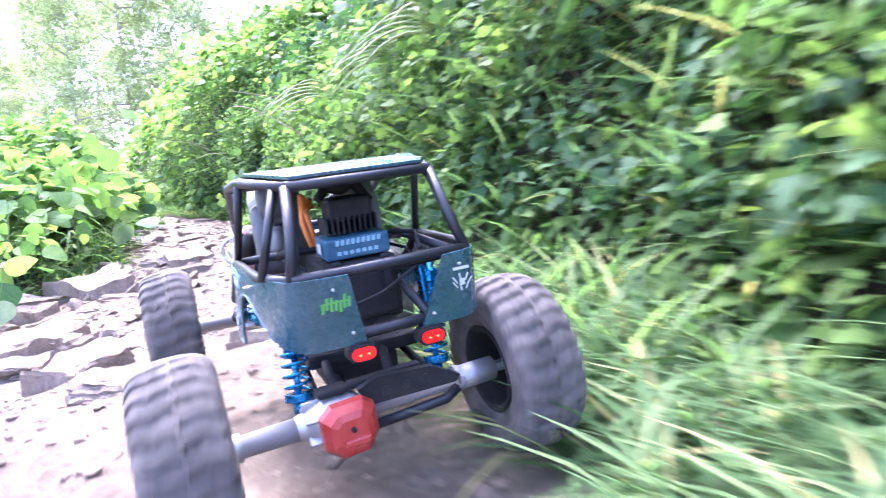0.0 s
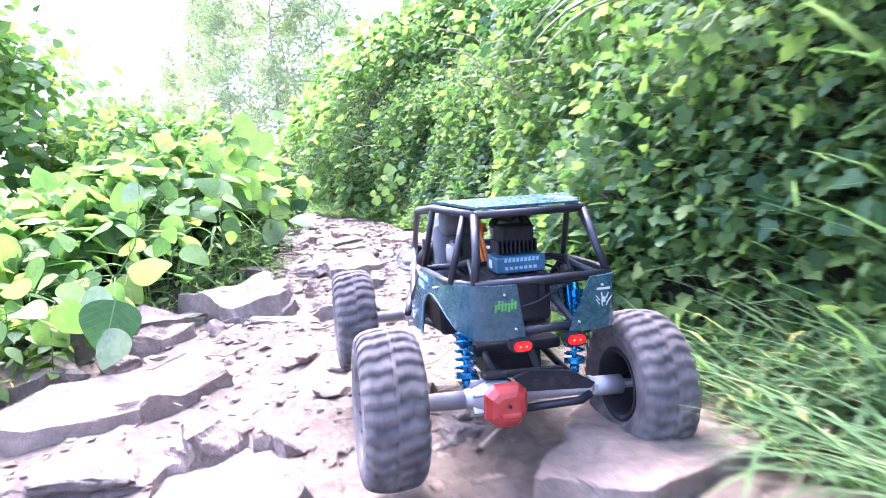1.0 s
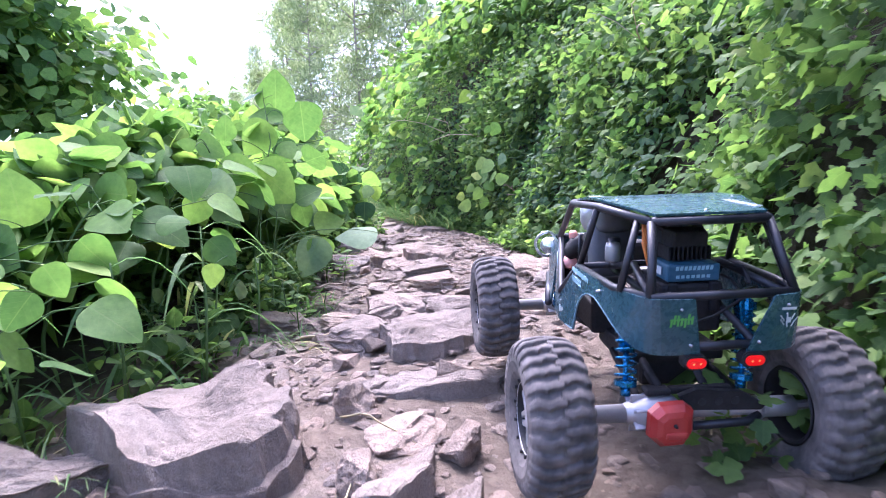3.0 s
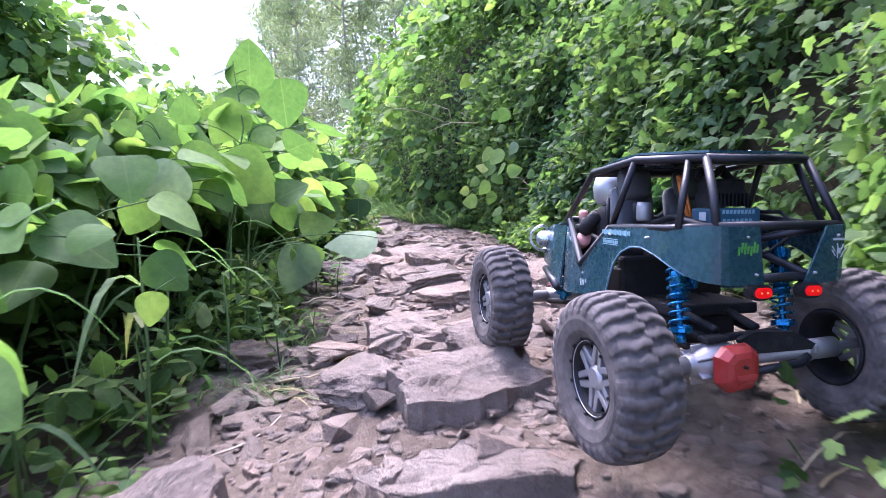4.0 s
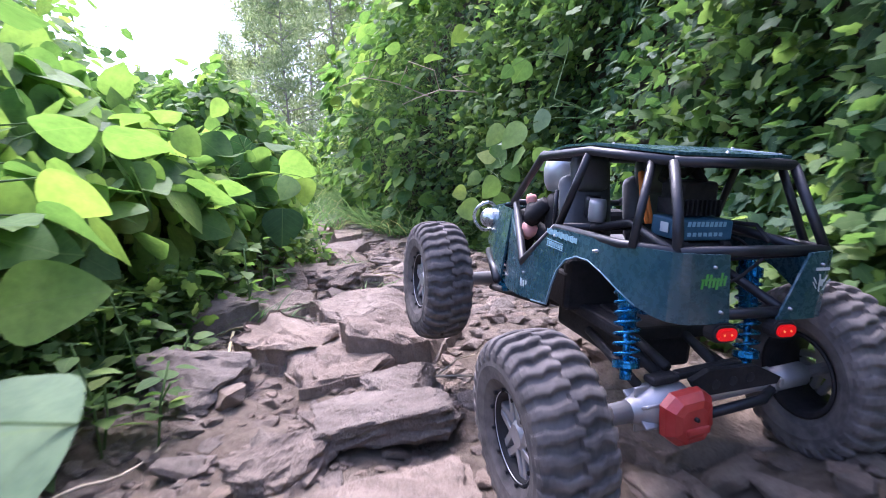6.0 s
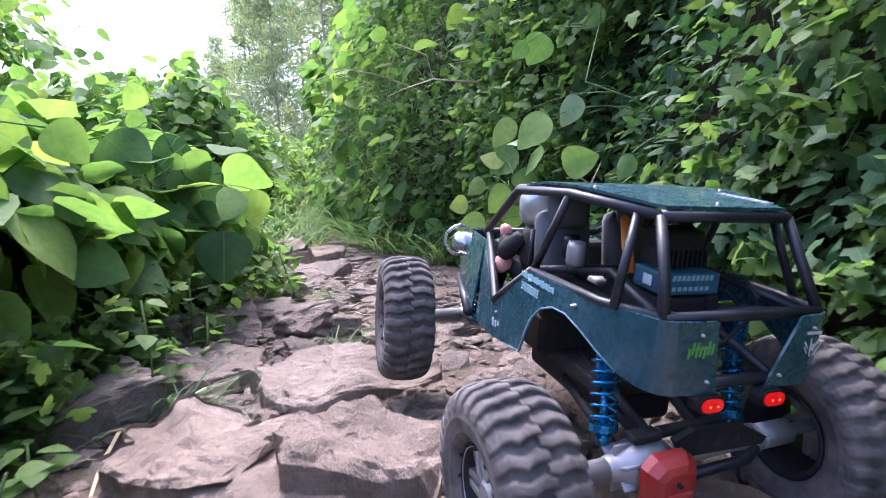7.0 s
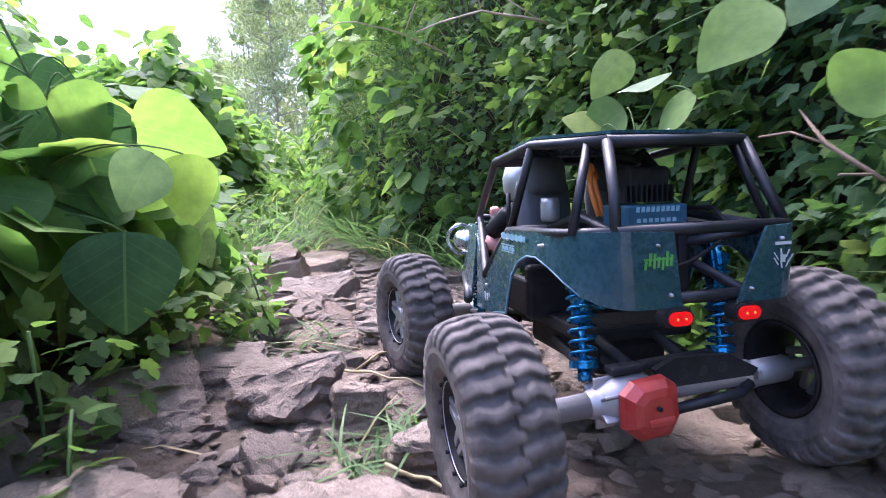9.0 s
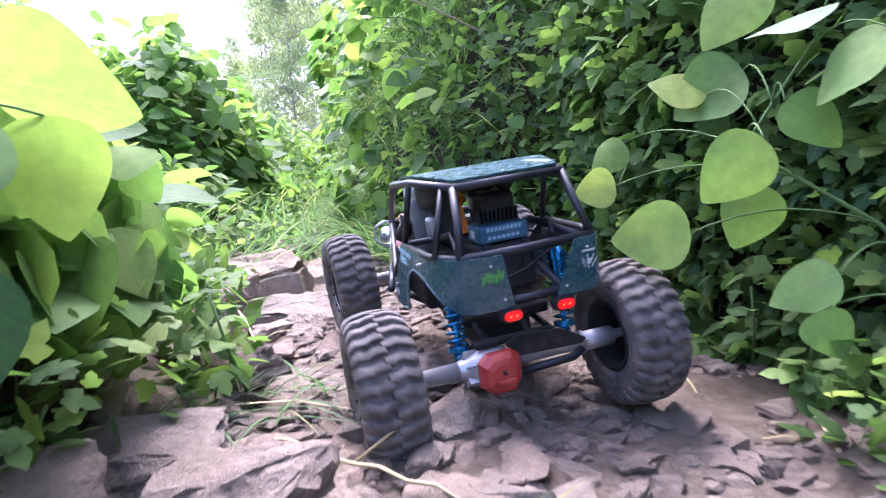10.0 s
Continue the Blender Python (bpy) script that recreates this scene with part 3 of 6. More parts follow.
def strands(name, k, lo, hi, tmpl, size, material, label, top=1.5, low=0.1, seed=5):
    """Loose shoots that arch out of the bank and hang, with leaves along them."""
    rs = np.random.RandomState(seed)
    stems, P, A, U = Shape(), [], [], []
    for _ in range(k):
        s0 = lo + (hi - lo) * rs.rand()
        d = low + (top - low) * rs.rand() ** 1.3
        n0 = float(hedge_edge(s0)) + d
        x, y = to_xy(s0, n0)
        nor = land_normal(np.array([s0]), np.array([n0]))[0]
        p = np.array([x, y, float(land(s0, n0))]) + nor * float(bulges(np.array(s0), np.array(n0)))
        v = nor * 0.45 + np.array([UX, UY, 0]) * rs.normal() * 0.6 + [0, 0, 0.5 * rs.rand()]
        pts = []
        for i in range(9 + rs.randint(8)):
            pts.append(Vector(p))
            v = v / np.linalg.norm(v) * 0.035
            p = p + v
            v = v + [0, 0, -0.0065 - 0.004 * rs.rand()] + rs.normal(size=3) * 0.004
            if i > 1:
                for _ in range(1 + rs.randint(2)):
                    P.append(p + rs.normal(size=3) * 0.014)
                    A.append(rs.normal(size=3) * 0.7 + nor * 0.4 + [0, 0, -0.35])
                    U.append(rs.normal(size=3) * 0.4 + nor * 0.5 + [0, 0, 0.9])
        stems.tube(pts, 0.0016, 4)
    me = cloud(name, tmpl, P, A, U, size[0] + (size[1] - size[0]) * rs.rand(len(P)), material)
    tagged(new(name, me), label, "vine", kind="stuff")
    tagged(new(name + "_stems", stems.done(name, M_STEM)), "thin trailing stems of " + label, "vine", kind="stuff")


def shoots():
    strands("hop_shoots", 300, -0.6, 5.2, L_LOBED, (0.018, 0.040), M_VINE, "hop shoots hanging from the bank", 1.5, 0.3, 5)
    strands("kudzu_shoots", 170, 4.1, 8.5, L_KUDZU, (0.045, 0.095), M_KUDZU, "kudzu shoots hanging from the bank", 1.6, 0.5, 6)
    rs = random.Random(8)
    for i in range(4):
        s0 = (1.9, 3.15, 4.75, 5.3)[i]
        n0 = float(hedge_edge(s0)) + 0.12 + 0.2 * rs.random()
        x, y = to_xy(s0, n0)
        z = float(land(s0, n0)) - 0.02
        p, v, pts = Vector((x, y, z)), Vector((-VX * 0.8 - UX * 0.5, -VY * 0.8 - UY * 0.5, 0.6)), []
        for j in range(12):
            pts.append(p.copy())
            p = p + v.normalized() * 0.05
            v = v + Vector((rs.gauss(0, 0.10), rs.gauss(0, 0.10), -0.08 + rs.gauss(0, 0.06)))
        sh = Shape().tube(pts, 0.003, 5, [0.0045 - 0.0003 * j for j in range(12)])
        for j in (5, 8):
            sh.tube([pts[j], pts[j] + Vector((rs.uniform(-0.1, 0.1), rs.uniform(-0.1, 0.1), 0.06)), pts[j] + Vector((rs.uniform(-0.2, 0.2), rs.uniform(-0.2, 0.2), 0.08))], 0.0015, 4)
        tagged(new("bare_branch", sh.done("bare_branch", M_TWIG, True)), "thin bare brown branch sticking out of the bank", "branch")


def leaning_branch():
    """A long bare branch that slopes down along the face of the bank, with side twigs."""
    pts = [Vector((*to_xy(s, n), z)) for s, n, z in ((4.10, 0.53, 0.46), (3.96, 0.46, 0.412), (3.93, 0.51, 0.362), (3.91, 0.54, 0.322), (3.88, 0.57, 0.272), (3.84, 0.62, 0.20))]
    sh = Shape().tube(pts, 0.003, 6, [0.0012, 0.0018, 0.0022, 0.0026, 0.0028, 0.0032])
    for i, away in ((1, (-0.05, 0.05, 0.015)), (2, (-0.06, -0.05, 0.02)), (3, (0.07, -0.03, -0.03)), (2, (0.10, 0.02, 0.01))):
        tip = pts[i] + Vector(away)
        sh.tube([pts[i], pts[i].lerp(tip, 0.5) + Vector((0, 0, 0.008)), tip], 0.0014, 5)
    tagged(new("bare_branch", sh.done("bare_branch", M_BARK, True)), "long bare brown branch leaning down the face of the bank", "branch")


def grass_stand(name, s, n, size, lean, label, material=None, width=1.0):
    k = len(s)
    x, y = to_xy(s, n)
    pos = np.stack([x, y, land(s, n) - 0.005], -1)
    a = rng.rand(k) * 2 * math.pi
    ahead = np.stack([np.cos(a) * lean, np.sin(a) * lean, np.ones(k)], -1)
    up = np.stack([-np.cos(a), -np.sin(a), np.full(k, 0.3)], -1)
    me = cloud(name, L_GRASS, pos, ahead, up, size, material or M_GRASS, width)
    return tagged(new(name, me), label, "grass", kind="stuff")


def reed(s, n, tall):
    """A jointed grass stalk with drooping ribbon leaves."""
    x, y = to_xy(s, n)
    ob = tagged(new("reed_grass"), "jointed green grass stalk with drooping ribbon leaves", "grass", "grass stalks in the shade of the kudzu")
    ob.location = (x, y, float(land(s, n)))
    rs = random.Random(int(s * 100))
    top = Vector((rs.uniform(-0.04, 0.04), rs.uniform(-0.04, 0.04), tall))
    part("stem", Shape().tube([(0, 0, -0.02), top * 0.5 + Vector((0.008, 0, 0)), top], 0.002, 6, [0.0026, 0.0022, 0.0014]).done("stem", M_STEM, True), ob)
    for k in range(4):
        a = k * 2.1 + rs.uniform(0, 1)
        way = Vector((math.cos(a), math.sin(a), 0))
        q = top * (0.4 + 0.19 * k)
        long = tall * rs.uniform(0.35, 0.6)
        spine = [q + way * long * w + Vector((0, 0, long * (0.75 * w - 1.25 * w * w))) for w in (0, 0.2, 0.4, 0.6, 0.8, 1.0)]
        side = way.cross(Vector((0, 0, 1)))
        v, uv = [], []
        for w, c in zip((0.4, 0.9, 1.0, 0.85, 0.55, 0.05), spine):
            v += [c - side * 0.006 * w + Vector((0, 0, 0.002)), c, c + side * 0.006 * w + Vector((0, 0, 0.002))]
            uv += [(0.2, w), (0.5, w), (0.8, w)]
        f = [g for i in range(5) for g in ((3 * i, 3 * i + 1, 3 * i + 4, 3 * i + 3), (3 * i + 1, 3 * i + 2, 3 * i + 5, 3 * i + 4))]
        part("blade", mesh_of("blade", v, f, M_GRASS, True, uv), ob)


def finger_grass(s, n, tall, lean):
    """A grass stem that leans over the path, with a fan of drooping seed spikes and two blades."""
    x, y = to_xy(s, n)
    ob = tagged(new("finger_grass"), "tall grass with a fan of pale drooping seed spikes", "grass", "seeding grasses at the foot of the bank")
    ob.location = (x, y, float(land(s, n)))
    out = Vector((-VX, -VY, 0))
    along = Vector((UX, UY, 0))
    top = out * lean + Vector((0, 0, tall))
    stem = Shape().tube([(0, 0, -0.02), out * lean * 0.3 + Vector((0, 0, tall * 0.6)), top], 0.0015, 5)
    part("stem", stem.done("stem", M_STEM, True), ob)
    for k in range(6):
        a = (k - 2.5) * 0.26
        way = out * math.cos(a) + along * (math.sin(a) - 0.4)
        pts = [top + way * 0.036 * i + Vector((0, 0, 0.012 * i - 0.0042 * i * i - 0.006 * k)) for i in range(7)]
        part("seed_spike", Shape().tube(pts, 0.002, 5, [0.0012, 0.0022, 0.0026, 0.0026, 0.0024, 0.0018, 0.0008]).done("seed_spike", M_SEED, True), ob)
    for k in (-1, 1):
        me = mesh_of("blade", [(v[0] * 2.2, v[1], v[2]) for v in L_GRASS[0]], L_GRASS[1], M_GRASS, True, L_GRASS[2])
        tip = (out * 0.6 + along * 0.7 * k + Vector((0, 0, 0.9))).normalized()
        wide = tip.cross(Vector((0, 0, 1))).normalized()
        part("blade", me, ob, "", Matrix.Translation((0, 0, tall * 0.3)) @ Matrix((wide, tip, wide.cross(tip))).transposed().to_4x4() @ Matrix.Scale(tall * 0.8, 4))


def grasses():
    # long blades at the foot of the right bank
    k = 6500
    s = even(-0.6, 1.4, k)
    n = 0.43 + 0.14 * np.clip(s - 0.7, 0, 1) + rng.rand(k) ** 1.3 * 0.45
    grass_stand("long_grass", s, n, 0.05 + 0.085 * rng.rand(k), even(0.3, 1.1, k), "long arching green grass at the foot of the bank", width=1.6)
    k = 1500
    s = even(-0.3, 0.95, k)
    n = 0.56 + rng.rand(k) ** 1.2 * 0.40
    grass_stand("meadow_grass", s, n, 0.08 + 0.10 * rng.rand(k), even(0.15, 0.6, k), "tall fine grass standing before the bank", width=1.3)
    k = 130
    s = even(0.40, 1.2, k)
    n = 0.62 + rng.rand(k) * 0.30
    grass_stand("broad_grass", s, n, 0.10 + 0.13 * rng.rand(k), even(0.2, 0.7, k), "broad-bladed arching grass at the foot of the bank", width=3.2)
    for s0, n0, tall, lean in ((0.60, 0.77, 0.23, 0.10), (0.90, 0.78, 0.20, 0.10), (1.12, 0.66, 0.20, 0.12)):
        finger_grass(s0, n0, tall, lean)
    k = 420
    s = even(0.2, 4.0, k)
    n = hedge_edge(s) + 0.35 + rng.rand(k) * 1.0
    keep = patchy(s, n, 2.0, 0.5, 44)
    grass_stand("bank_grass", s[keep], n[keep], even(0.18, 0.34, k)[keep], even(0.1, 0.5, k)[keep], "tall thin grass standing in the hedge")
    # tufts along the right edge farther on
    k = 4200
    s = even(4.85, 7.5, k)
    n = hedge_edge(s) - 0.18 + rng.rand(k) ** 1.3 * 0.45
    grass_stand("verge_grass", s, n, even(0.08, 0.24, k), even(0.3, 0.9, k), "fresh green grass on the verge of the path")
    # left side, under the kudzu
    for s0, n0, tall in ((2.20, -0.44, 0.26), (2.34, -0.36, 0.30), (2.48, -0.40, 0.24), (2.60, -0.33, 0.18), (2.05, -0.50, 0.22), (2.75, -0.38, 0.26), (1.90, -0.58, 0.2)):
        reed(s0, n0, tall)
    k = 300
    s = np.concatenate([even(1.55, 2.15, 220), even(2.15, 3.0, 80)])
    n = left_edge(s) + 0.04 - rng.rand(k) ** 1.3 * 0.26
    grass_stand("edge_grass", s, n, 0.04 + 0.11 * rng.rand(k) ** 1.5, even(0.1, 0.55, k), "broad green grass under the kudzu beside the rocks", width=2.2)
    k = 3000
    s = even(4.7, 8.2, k)
    n = left_edge(s) + 0.16 * np.clip((s - 4.7) / 0.6, 0, 1) - rng.rand(k) ** 1.2 * 0.6
    grass_stand("thin_grass", s, n, even(0.06, 0.24, k), even(0.3, 1.0, k), "thin green grass along the stony verge")
    for s0, n0, k in ((3.95, 0.03, 90), (4.28, -0.14, 70), (3.62, -0.20, 60), (2.50, -0.26, 60), (5.1, 0.22, 90), (1.95, -0.40, 60), (1.2, 0.36, 80), (2.85, -0.24, 70), (2.78, -0.26, 60)):
        s, n = s0 + rng.normal(size=k) * 0.035, n0 + rng.normal(size=k) * 0.035
        grass_stand("grass_tuft", s, n, even(0.04, 0.11, k), even(0.4, 1.4, k), "small tuft of grass between the stones")
    k = 420
    s = even(-0.5, 5.0, k)
    n = np.where(rng.rand(k) < 0.5, left_edge(s) + even(-0.02, 0.14, k), hedge_edge(s) - even(-0.02, 0.14, k))
    grass_stand("dry_straw", s, n, even(0.05, 0.22, k), even(1.5, 6.0, k), "pale dry grass stalks lying at the path's edges", M_STRAW, 0.7)


def left_cover():
    # low plants in the shade of the left edge
    k = 13000
    s = even(0.3, 8.5, k)
    d = rng.rand(k) ** 1.5 * 1.4
    n = left_edge(s) - d + 0.03
    keep = patchy(s, n, 3.5, 0.42, 12) & ~((s > 2.2) & (s < 4.6) & (d > 0.06) & (rng.rand(k) < 0.85))
    s, n, d = s[keep], n[keep], d[keep]
    leafy_cover("ground_cover", L_OVAL, s, n, rng.rand(len(s)) * 0.12 + 0.01, even(0.024, 0.055, len(s)) * np.where((s > 3.6) & (s < 5), 0.65, 1), M_VINE, "low green plants along the shady edge of the path", "plant", hang=0.1)
    # leaf canopy of the thicket, dark beneath
    k = 17000
    s = even(1.5, 4.9, k)
    d = 0.15 + rng.rand(k) * 1.25 - np.where((s > 3.2) & (s < 4.3), 0.14 * (rng.rand(k) < 0.6), 0)
    n = left_edge(s) - d
    x, y = to_xy(s, n)
    tall = np.interp(s, [1.5, 2.0, 2.5, 3.0, 3.6, 4.2, 4.9], [0.10, 0.18, 0.36, 0.50, 0.46, 0.32, 0.12]) * np.clip(0.62 + d * 1.6, 0, 1) * np.clip(1.35 - d * 0.9, 0.3, 1) * (0.7 + 0.6 * fbm(x * 2.3, y * 2.3, 3))
    leafy_cover("kudzu_thicket", L_KUDZU, s, n, np.zeros(k), even(0.055, 0.105, k), M_KUDZU, "thick kudzu canopy with deep shade below it", "vine", hang=0.75, loose=1.0, floor=tall * np.where(s < 3.2, 0.74 + 0.26 * rng.rand(k), 0.50 + 0.50 * rng.rand(k) ** 0.6))
    # weeds among the rocks at its foot
    k = 3600
    s = even(3.0, 4.7, k)
    n = left_edge(s) + 0.05 - rng.rand(k) * 0.45
    keep = patchy(s, n, 5.0, 0.46, 90) & ((s > 4.2) | (s < 3.2) | (rng.rand(k) < 0.6))
    s, n = s[keep], n[keep]
    leafy_cover("nettle_patch", L_LOBED, s, n, rng.rand(len(s)) * 0.12 + 0.01, even(0.014, 0.034, len(s)), M_VINE, "nettle-like weeds among the rocks", "weed", hang=0.05)
    # weeds in the hollow between the thicket and the shelves
    k = 5200
    s = even(2.6, 3.95, k)
    n = left_edge(s) + 0.02 - rng.rand(k) ** 1.2 * 0.40
    keep = patchy(s, n, 4.5, 0.47, 140)
    s, n = s[keep], n[keep]
    leafy_cover("hollow_weeds", L_LOBED, s, n, rng.rand(len(s)) ** 1.3 * 0.13 + 0.01, even(0.016, 0.034, len(s)), M_VINE, "lobed green weeds in the hollow under the kudzu", "weed", hang=0.1, loose=0.7, stray=0.9)
    # kudzu carpet over the open slope to the left
    k = 13000
    s = even(-1.5, 13, k)
    d = rng.rand(k) ** 1.2 * 7 + 0.25
    n = left_edge(s) - d
    x, y = to_xy(s, n)
    hump = np.clip(d / 0.5, 0, 1) * (0.14 + 0.35 * (fbm(x * 0.9 + 3, y * 0.9, 3) - 0.25))
    lift = hump * (0.45 + 0.55 * rng.rand(k))
    leafy_cover("kudzu_carpet", L_MID, s, n, np.clip(lift, 0.03, 1), even(0.07, 0.12, k), M_KUDZU, "sunlit kudzu spread over the open slope", "vine", hang=0.3, loose=0.8)


def mound(name, s0, n0, rs, rn, h, k, size, material, tmpl, label, sink=0.2, category="bush"):
    """A bush: stems in its heart, leaves on an uneven dome."""
    a, c = rng.rand(k) * 2 * math.pi, rng.rand(k)
    rad = np.sqrt(1 - c * c)
    lump = 0.72 + 0.55 * fbm(np.cos(a) * 1.7 + c * 2 + s0 * 3 + 20, np.sin(a) * 1.7 + c + 20, 3)
    q = lump * (0.72 + 0.28 * rng.rand(k))
    s, n = s0 + rs * rad * np.cos(a) * q, n0 + rn * rad * np.sin(a) * q
    x, y = to_xy(s, n)
    base = land(np.array(s0), np.array(n0)) - sink
    z = np.maximum(base + h * c * q, land(s, n) + 0.02)
    out = unit(np.stack([np.cos(a) * rad * UX + np.sin(a) * rad * VX, np.cos(a) * rad * UY + np.sin(a) * rad * VY, c + 0.35], -1))
    up = unit(out + rng.normal(size=(k, 3)) * 0.4 + [0, 0, 0.4])
    ahead = out * [1, 1, 0] + [0, 0, -0.45] + rng.normal(size=(k, 3)) * 0.6
    cx, cy = to_xy(s0, n0)
    empty = tagged(new(name), label, category)
    empty.location = (cx, cy, base)
    me = cloud("foliage", tmpl, np.stack([x - cx, y - cy, z - base], -1), ahead, up, even(size[0], size[1], k), material)
    part("foliage", me, empty)
    for _ in range(9):
        b = rng.rand() * 2 * math.pi
        r = 0.15 + 0.5 * rng.rand()
        ex, ey = to_xy(rs * r * math.cos(b), rn * r * math.sin(b))
        st = Shape().tube([(ex * 0.15, ey * 0.15, -0.05), (ex * 0.6, ey * 0.6, h * 0.35), (ex, ey, h * (0.75 - 0.4 * r))], 0.02, 6, [0.02 * h + 0.006, 0.013 * h + 0.004, 0.004])
        part("stem", st.done("stem", M_BARK, True), empty)
    return empty


def bushes():
    mound("kudzu_bush", 7.9, -2.05, 1.3, 1.0, 1.25, 3600, (0.08, 0.14), M_KUDZU, L_MID, "rounded sunlit bush smothered in kudzu beside the path")
    mound("kudzu_bush", 9.6, -2.9, 1.6, 1.3, 1.5, 2800, (0.10, 0.16), M_KUDZU, L_MID, "farther bush smothered in bright kudzu")
    mound("kudzu_bush", 6.9, -1.22, 0.85, 0.55, 1.08, 3600, (0.06, 0.11), M_KUDZU, L_MID, "tall bush overgrown with kudzu close to the path")
    mound("low_shrub", 5.75, -1.0, 0.6, 0.40, 0.5, 1500, (0.05, 0.09), M_VINE, L_OVAL, "low leafy shrub at the bend of the path")
    mound("low_shrub", 11.5, -2.0, 1.3, 0.9, 1.1, 1500, (0.10, 0.16), M_FAR, L_LOW, "bright distant shrub where the path turns")


def leafy_tree(name, s0, n0, height, spread, k, size, label, low=0.15):
    """Tapered trunk, limbs, and a crown of leaf clumps round the limb ends."""
    cx, cy = to_xy(s0, n0)
    base = float(land(np.array(float(s0)), np.array(float(n0)))) - 0.1
    tree = tagged(new(name), label, "tree")
    tree.location = (cx, cy, base)
    tr = Shape()
    tr.tube([(0, 0, 0), (0.03 * height, 0.01 * height, height * 0.4), (0.0, 0.03 * height, height * 0.8)], 0.1, 9, [0.035 * height, 0.022 * height, 0.008 * height])
    ends = []
    for i in range(26):
        z0 = height * (0.12 + 0.62 * i / 26)
        b = i * 2.4 + rng.rand() * 0.6
        r = spread * (0.5 + 0.5 * rng.rand()) * (1.15 - 0.55 * i / 26)
        e = Vector((math.cos(b) * r, math.sin(b) * r, min(height, z0 + height * (0.08 + 0.22 * rng.rand()))))
        lb = Shape().tube([(0, 0, z0), e * 0.5 + Vector((0, 0, z0 * 0.5)), e], 0.02, 6, [0.012 * height, 0.008 * height, 0.003 * height])
        part("limb", lb.done("limb", M_BARK, True), tree)
        ends += [e, e * 0.65 + Vector((0, 0, z0 * 0.35))]
    part("trunk", tr.done("trunk", M_BARK, True), tree)
    ends = np.array([tuple(e) for e in ends])
    pick = rng.randint(0, len(ends), k)
    clump = spread * 0.21
    off = rng.normal(size=(k, 3)) * clump * np.array([1, 1, 0.75])
    pos = ends[pick] + off
    pos[:, 2] = np.maximum(pos[:, 2], height * low * rng.rand(k))
    out = unit(off + [0, 0, clump * 0.6])
    me = cloud("crown", L_MID if size[1] < 0.2 else L_LOW, pos, out * [1, 1, 0.2] + [0, 0, -0.5] + rng.normal(size=(k, 3)) * 0.5, out + [0, 0, 0.5] + rng.normal(size=(k, 3)) * 0.4, even(size[0], size[1], k), M_KUDZU if size[1] < 0.2 else M_FAR)
    part("crown", me, tree)
    return tree


def pine_tree(s0, n0, height, seed):
    """Open, uneven pine: bare trunk, crooked limbs, needles in separate tufts with sky between."""
    cx, cy = to_xy(s0, n0)
    base = float(land(np.array(float(s0)), np.array(float(n0)))) - 0.2
    tree = tagged(new("pine_tree"), "grey-green pine coloured pale for haze, with tufted branches on the skyline", "tree", "pines behind the path")
    tree.location = (cx, cy, base)
    rs = np.random.RandomState(seed)
    bend = rs.normal(size=2) * 0.04 * height
    tr = Shape()
    tr.tube([(0, 0, 0), (bend[0], bend[1], height * 0.5), (bend[0] * 0.3, -bend[1], height)], 0.1, 8, [0.0045 * height, 0.0032 * height, 0.0010 * height])
    tips = []
    for i in range(36):
        q = i / 36
        z0 = height * (0.10 + 0.88 * q)
        b = i * 2.4 + rs.rand() * 1.5
        r = height * 0.20 * (1.25 - 0.95 * q) * (0.35 + 0.75 * rs.rand())
        e = Vector((math.cos(b) * r + bend[0] * (1 - q), math.sin(b) * r, z0 + height * (0.10 * rs.rand() - 0.02)))
        lb = Shape().tube([(bend[0] * (1 - q) * 0.9, bend[1] * (0.9 - q), z0), e * 0.5 + Vector((0, 0, z0 * 0.5 + 0.012 * height * rs.normal())), e], 0.02, 5, [0.0035 * height, 0.0022 * height, 0.0010 * height])
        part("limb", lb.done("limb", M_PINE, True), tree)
        for w in (1.0, 0.82, 0.6):
            c = e * w + Vector((0, 0, z0 * (1 - w)))
            for _ in range(2):
                tips.append(tuple(c + Vector(rs.normal(size=3)) * height * 0.022))
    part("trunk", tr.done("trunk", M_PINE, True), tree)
    tips = np.array(tips)
    k = 8500
    pick = rs.randint(0, len(tips), k)
    off = rs.normal(size=(k, 3))
    tuft = tips[pick] + off * height * np.array([0.018, 0.018, 0.012])
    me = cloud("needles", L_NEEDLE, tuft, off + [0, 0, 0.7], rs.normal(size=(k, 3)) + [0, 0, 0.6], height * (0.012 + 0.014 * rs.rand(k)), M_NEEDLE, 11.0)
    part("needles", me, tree)


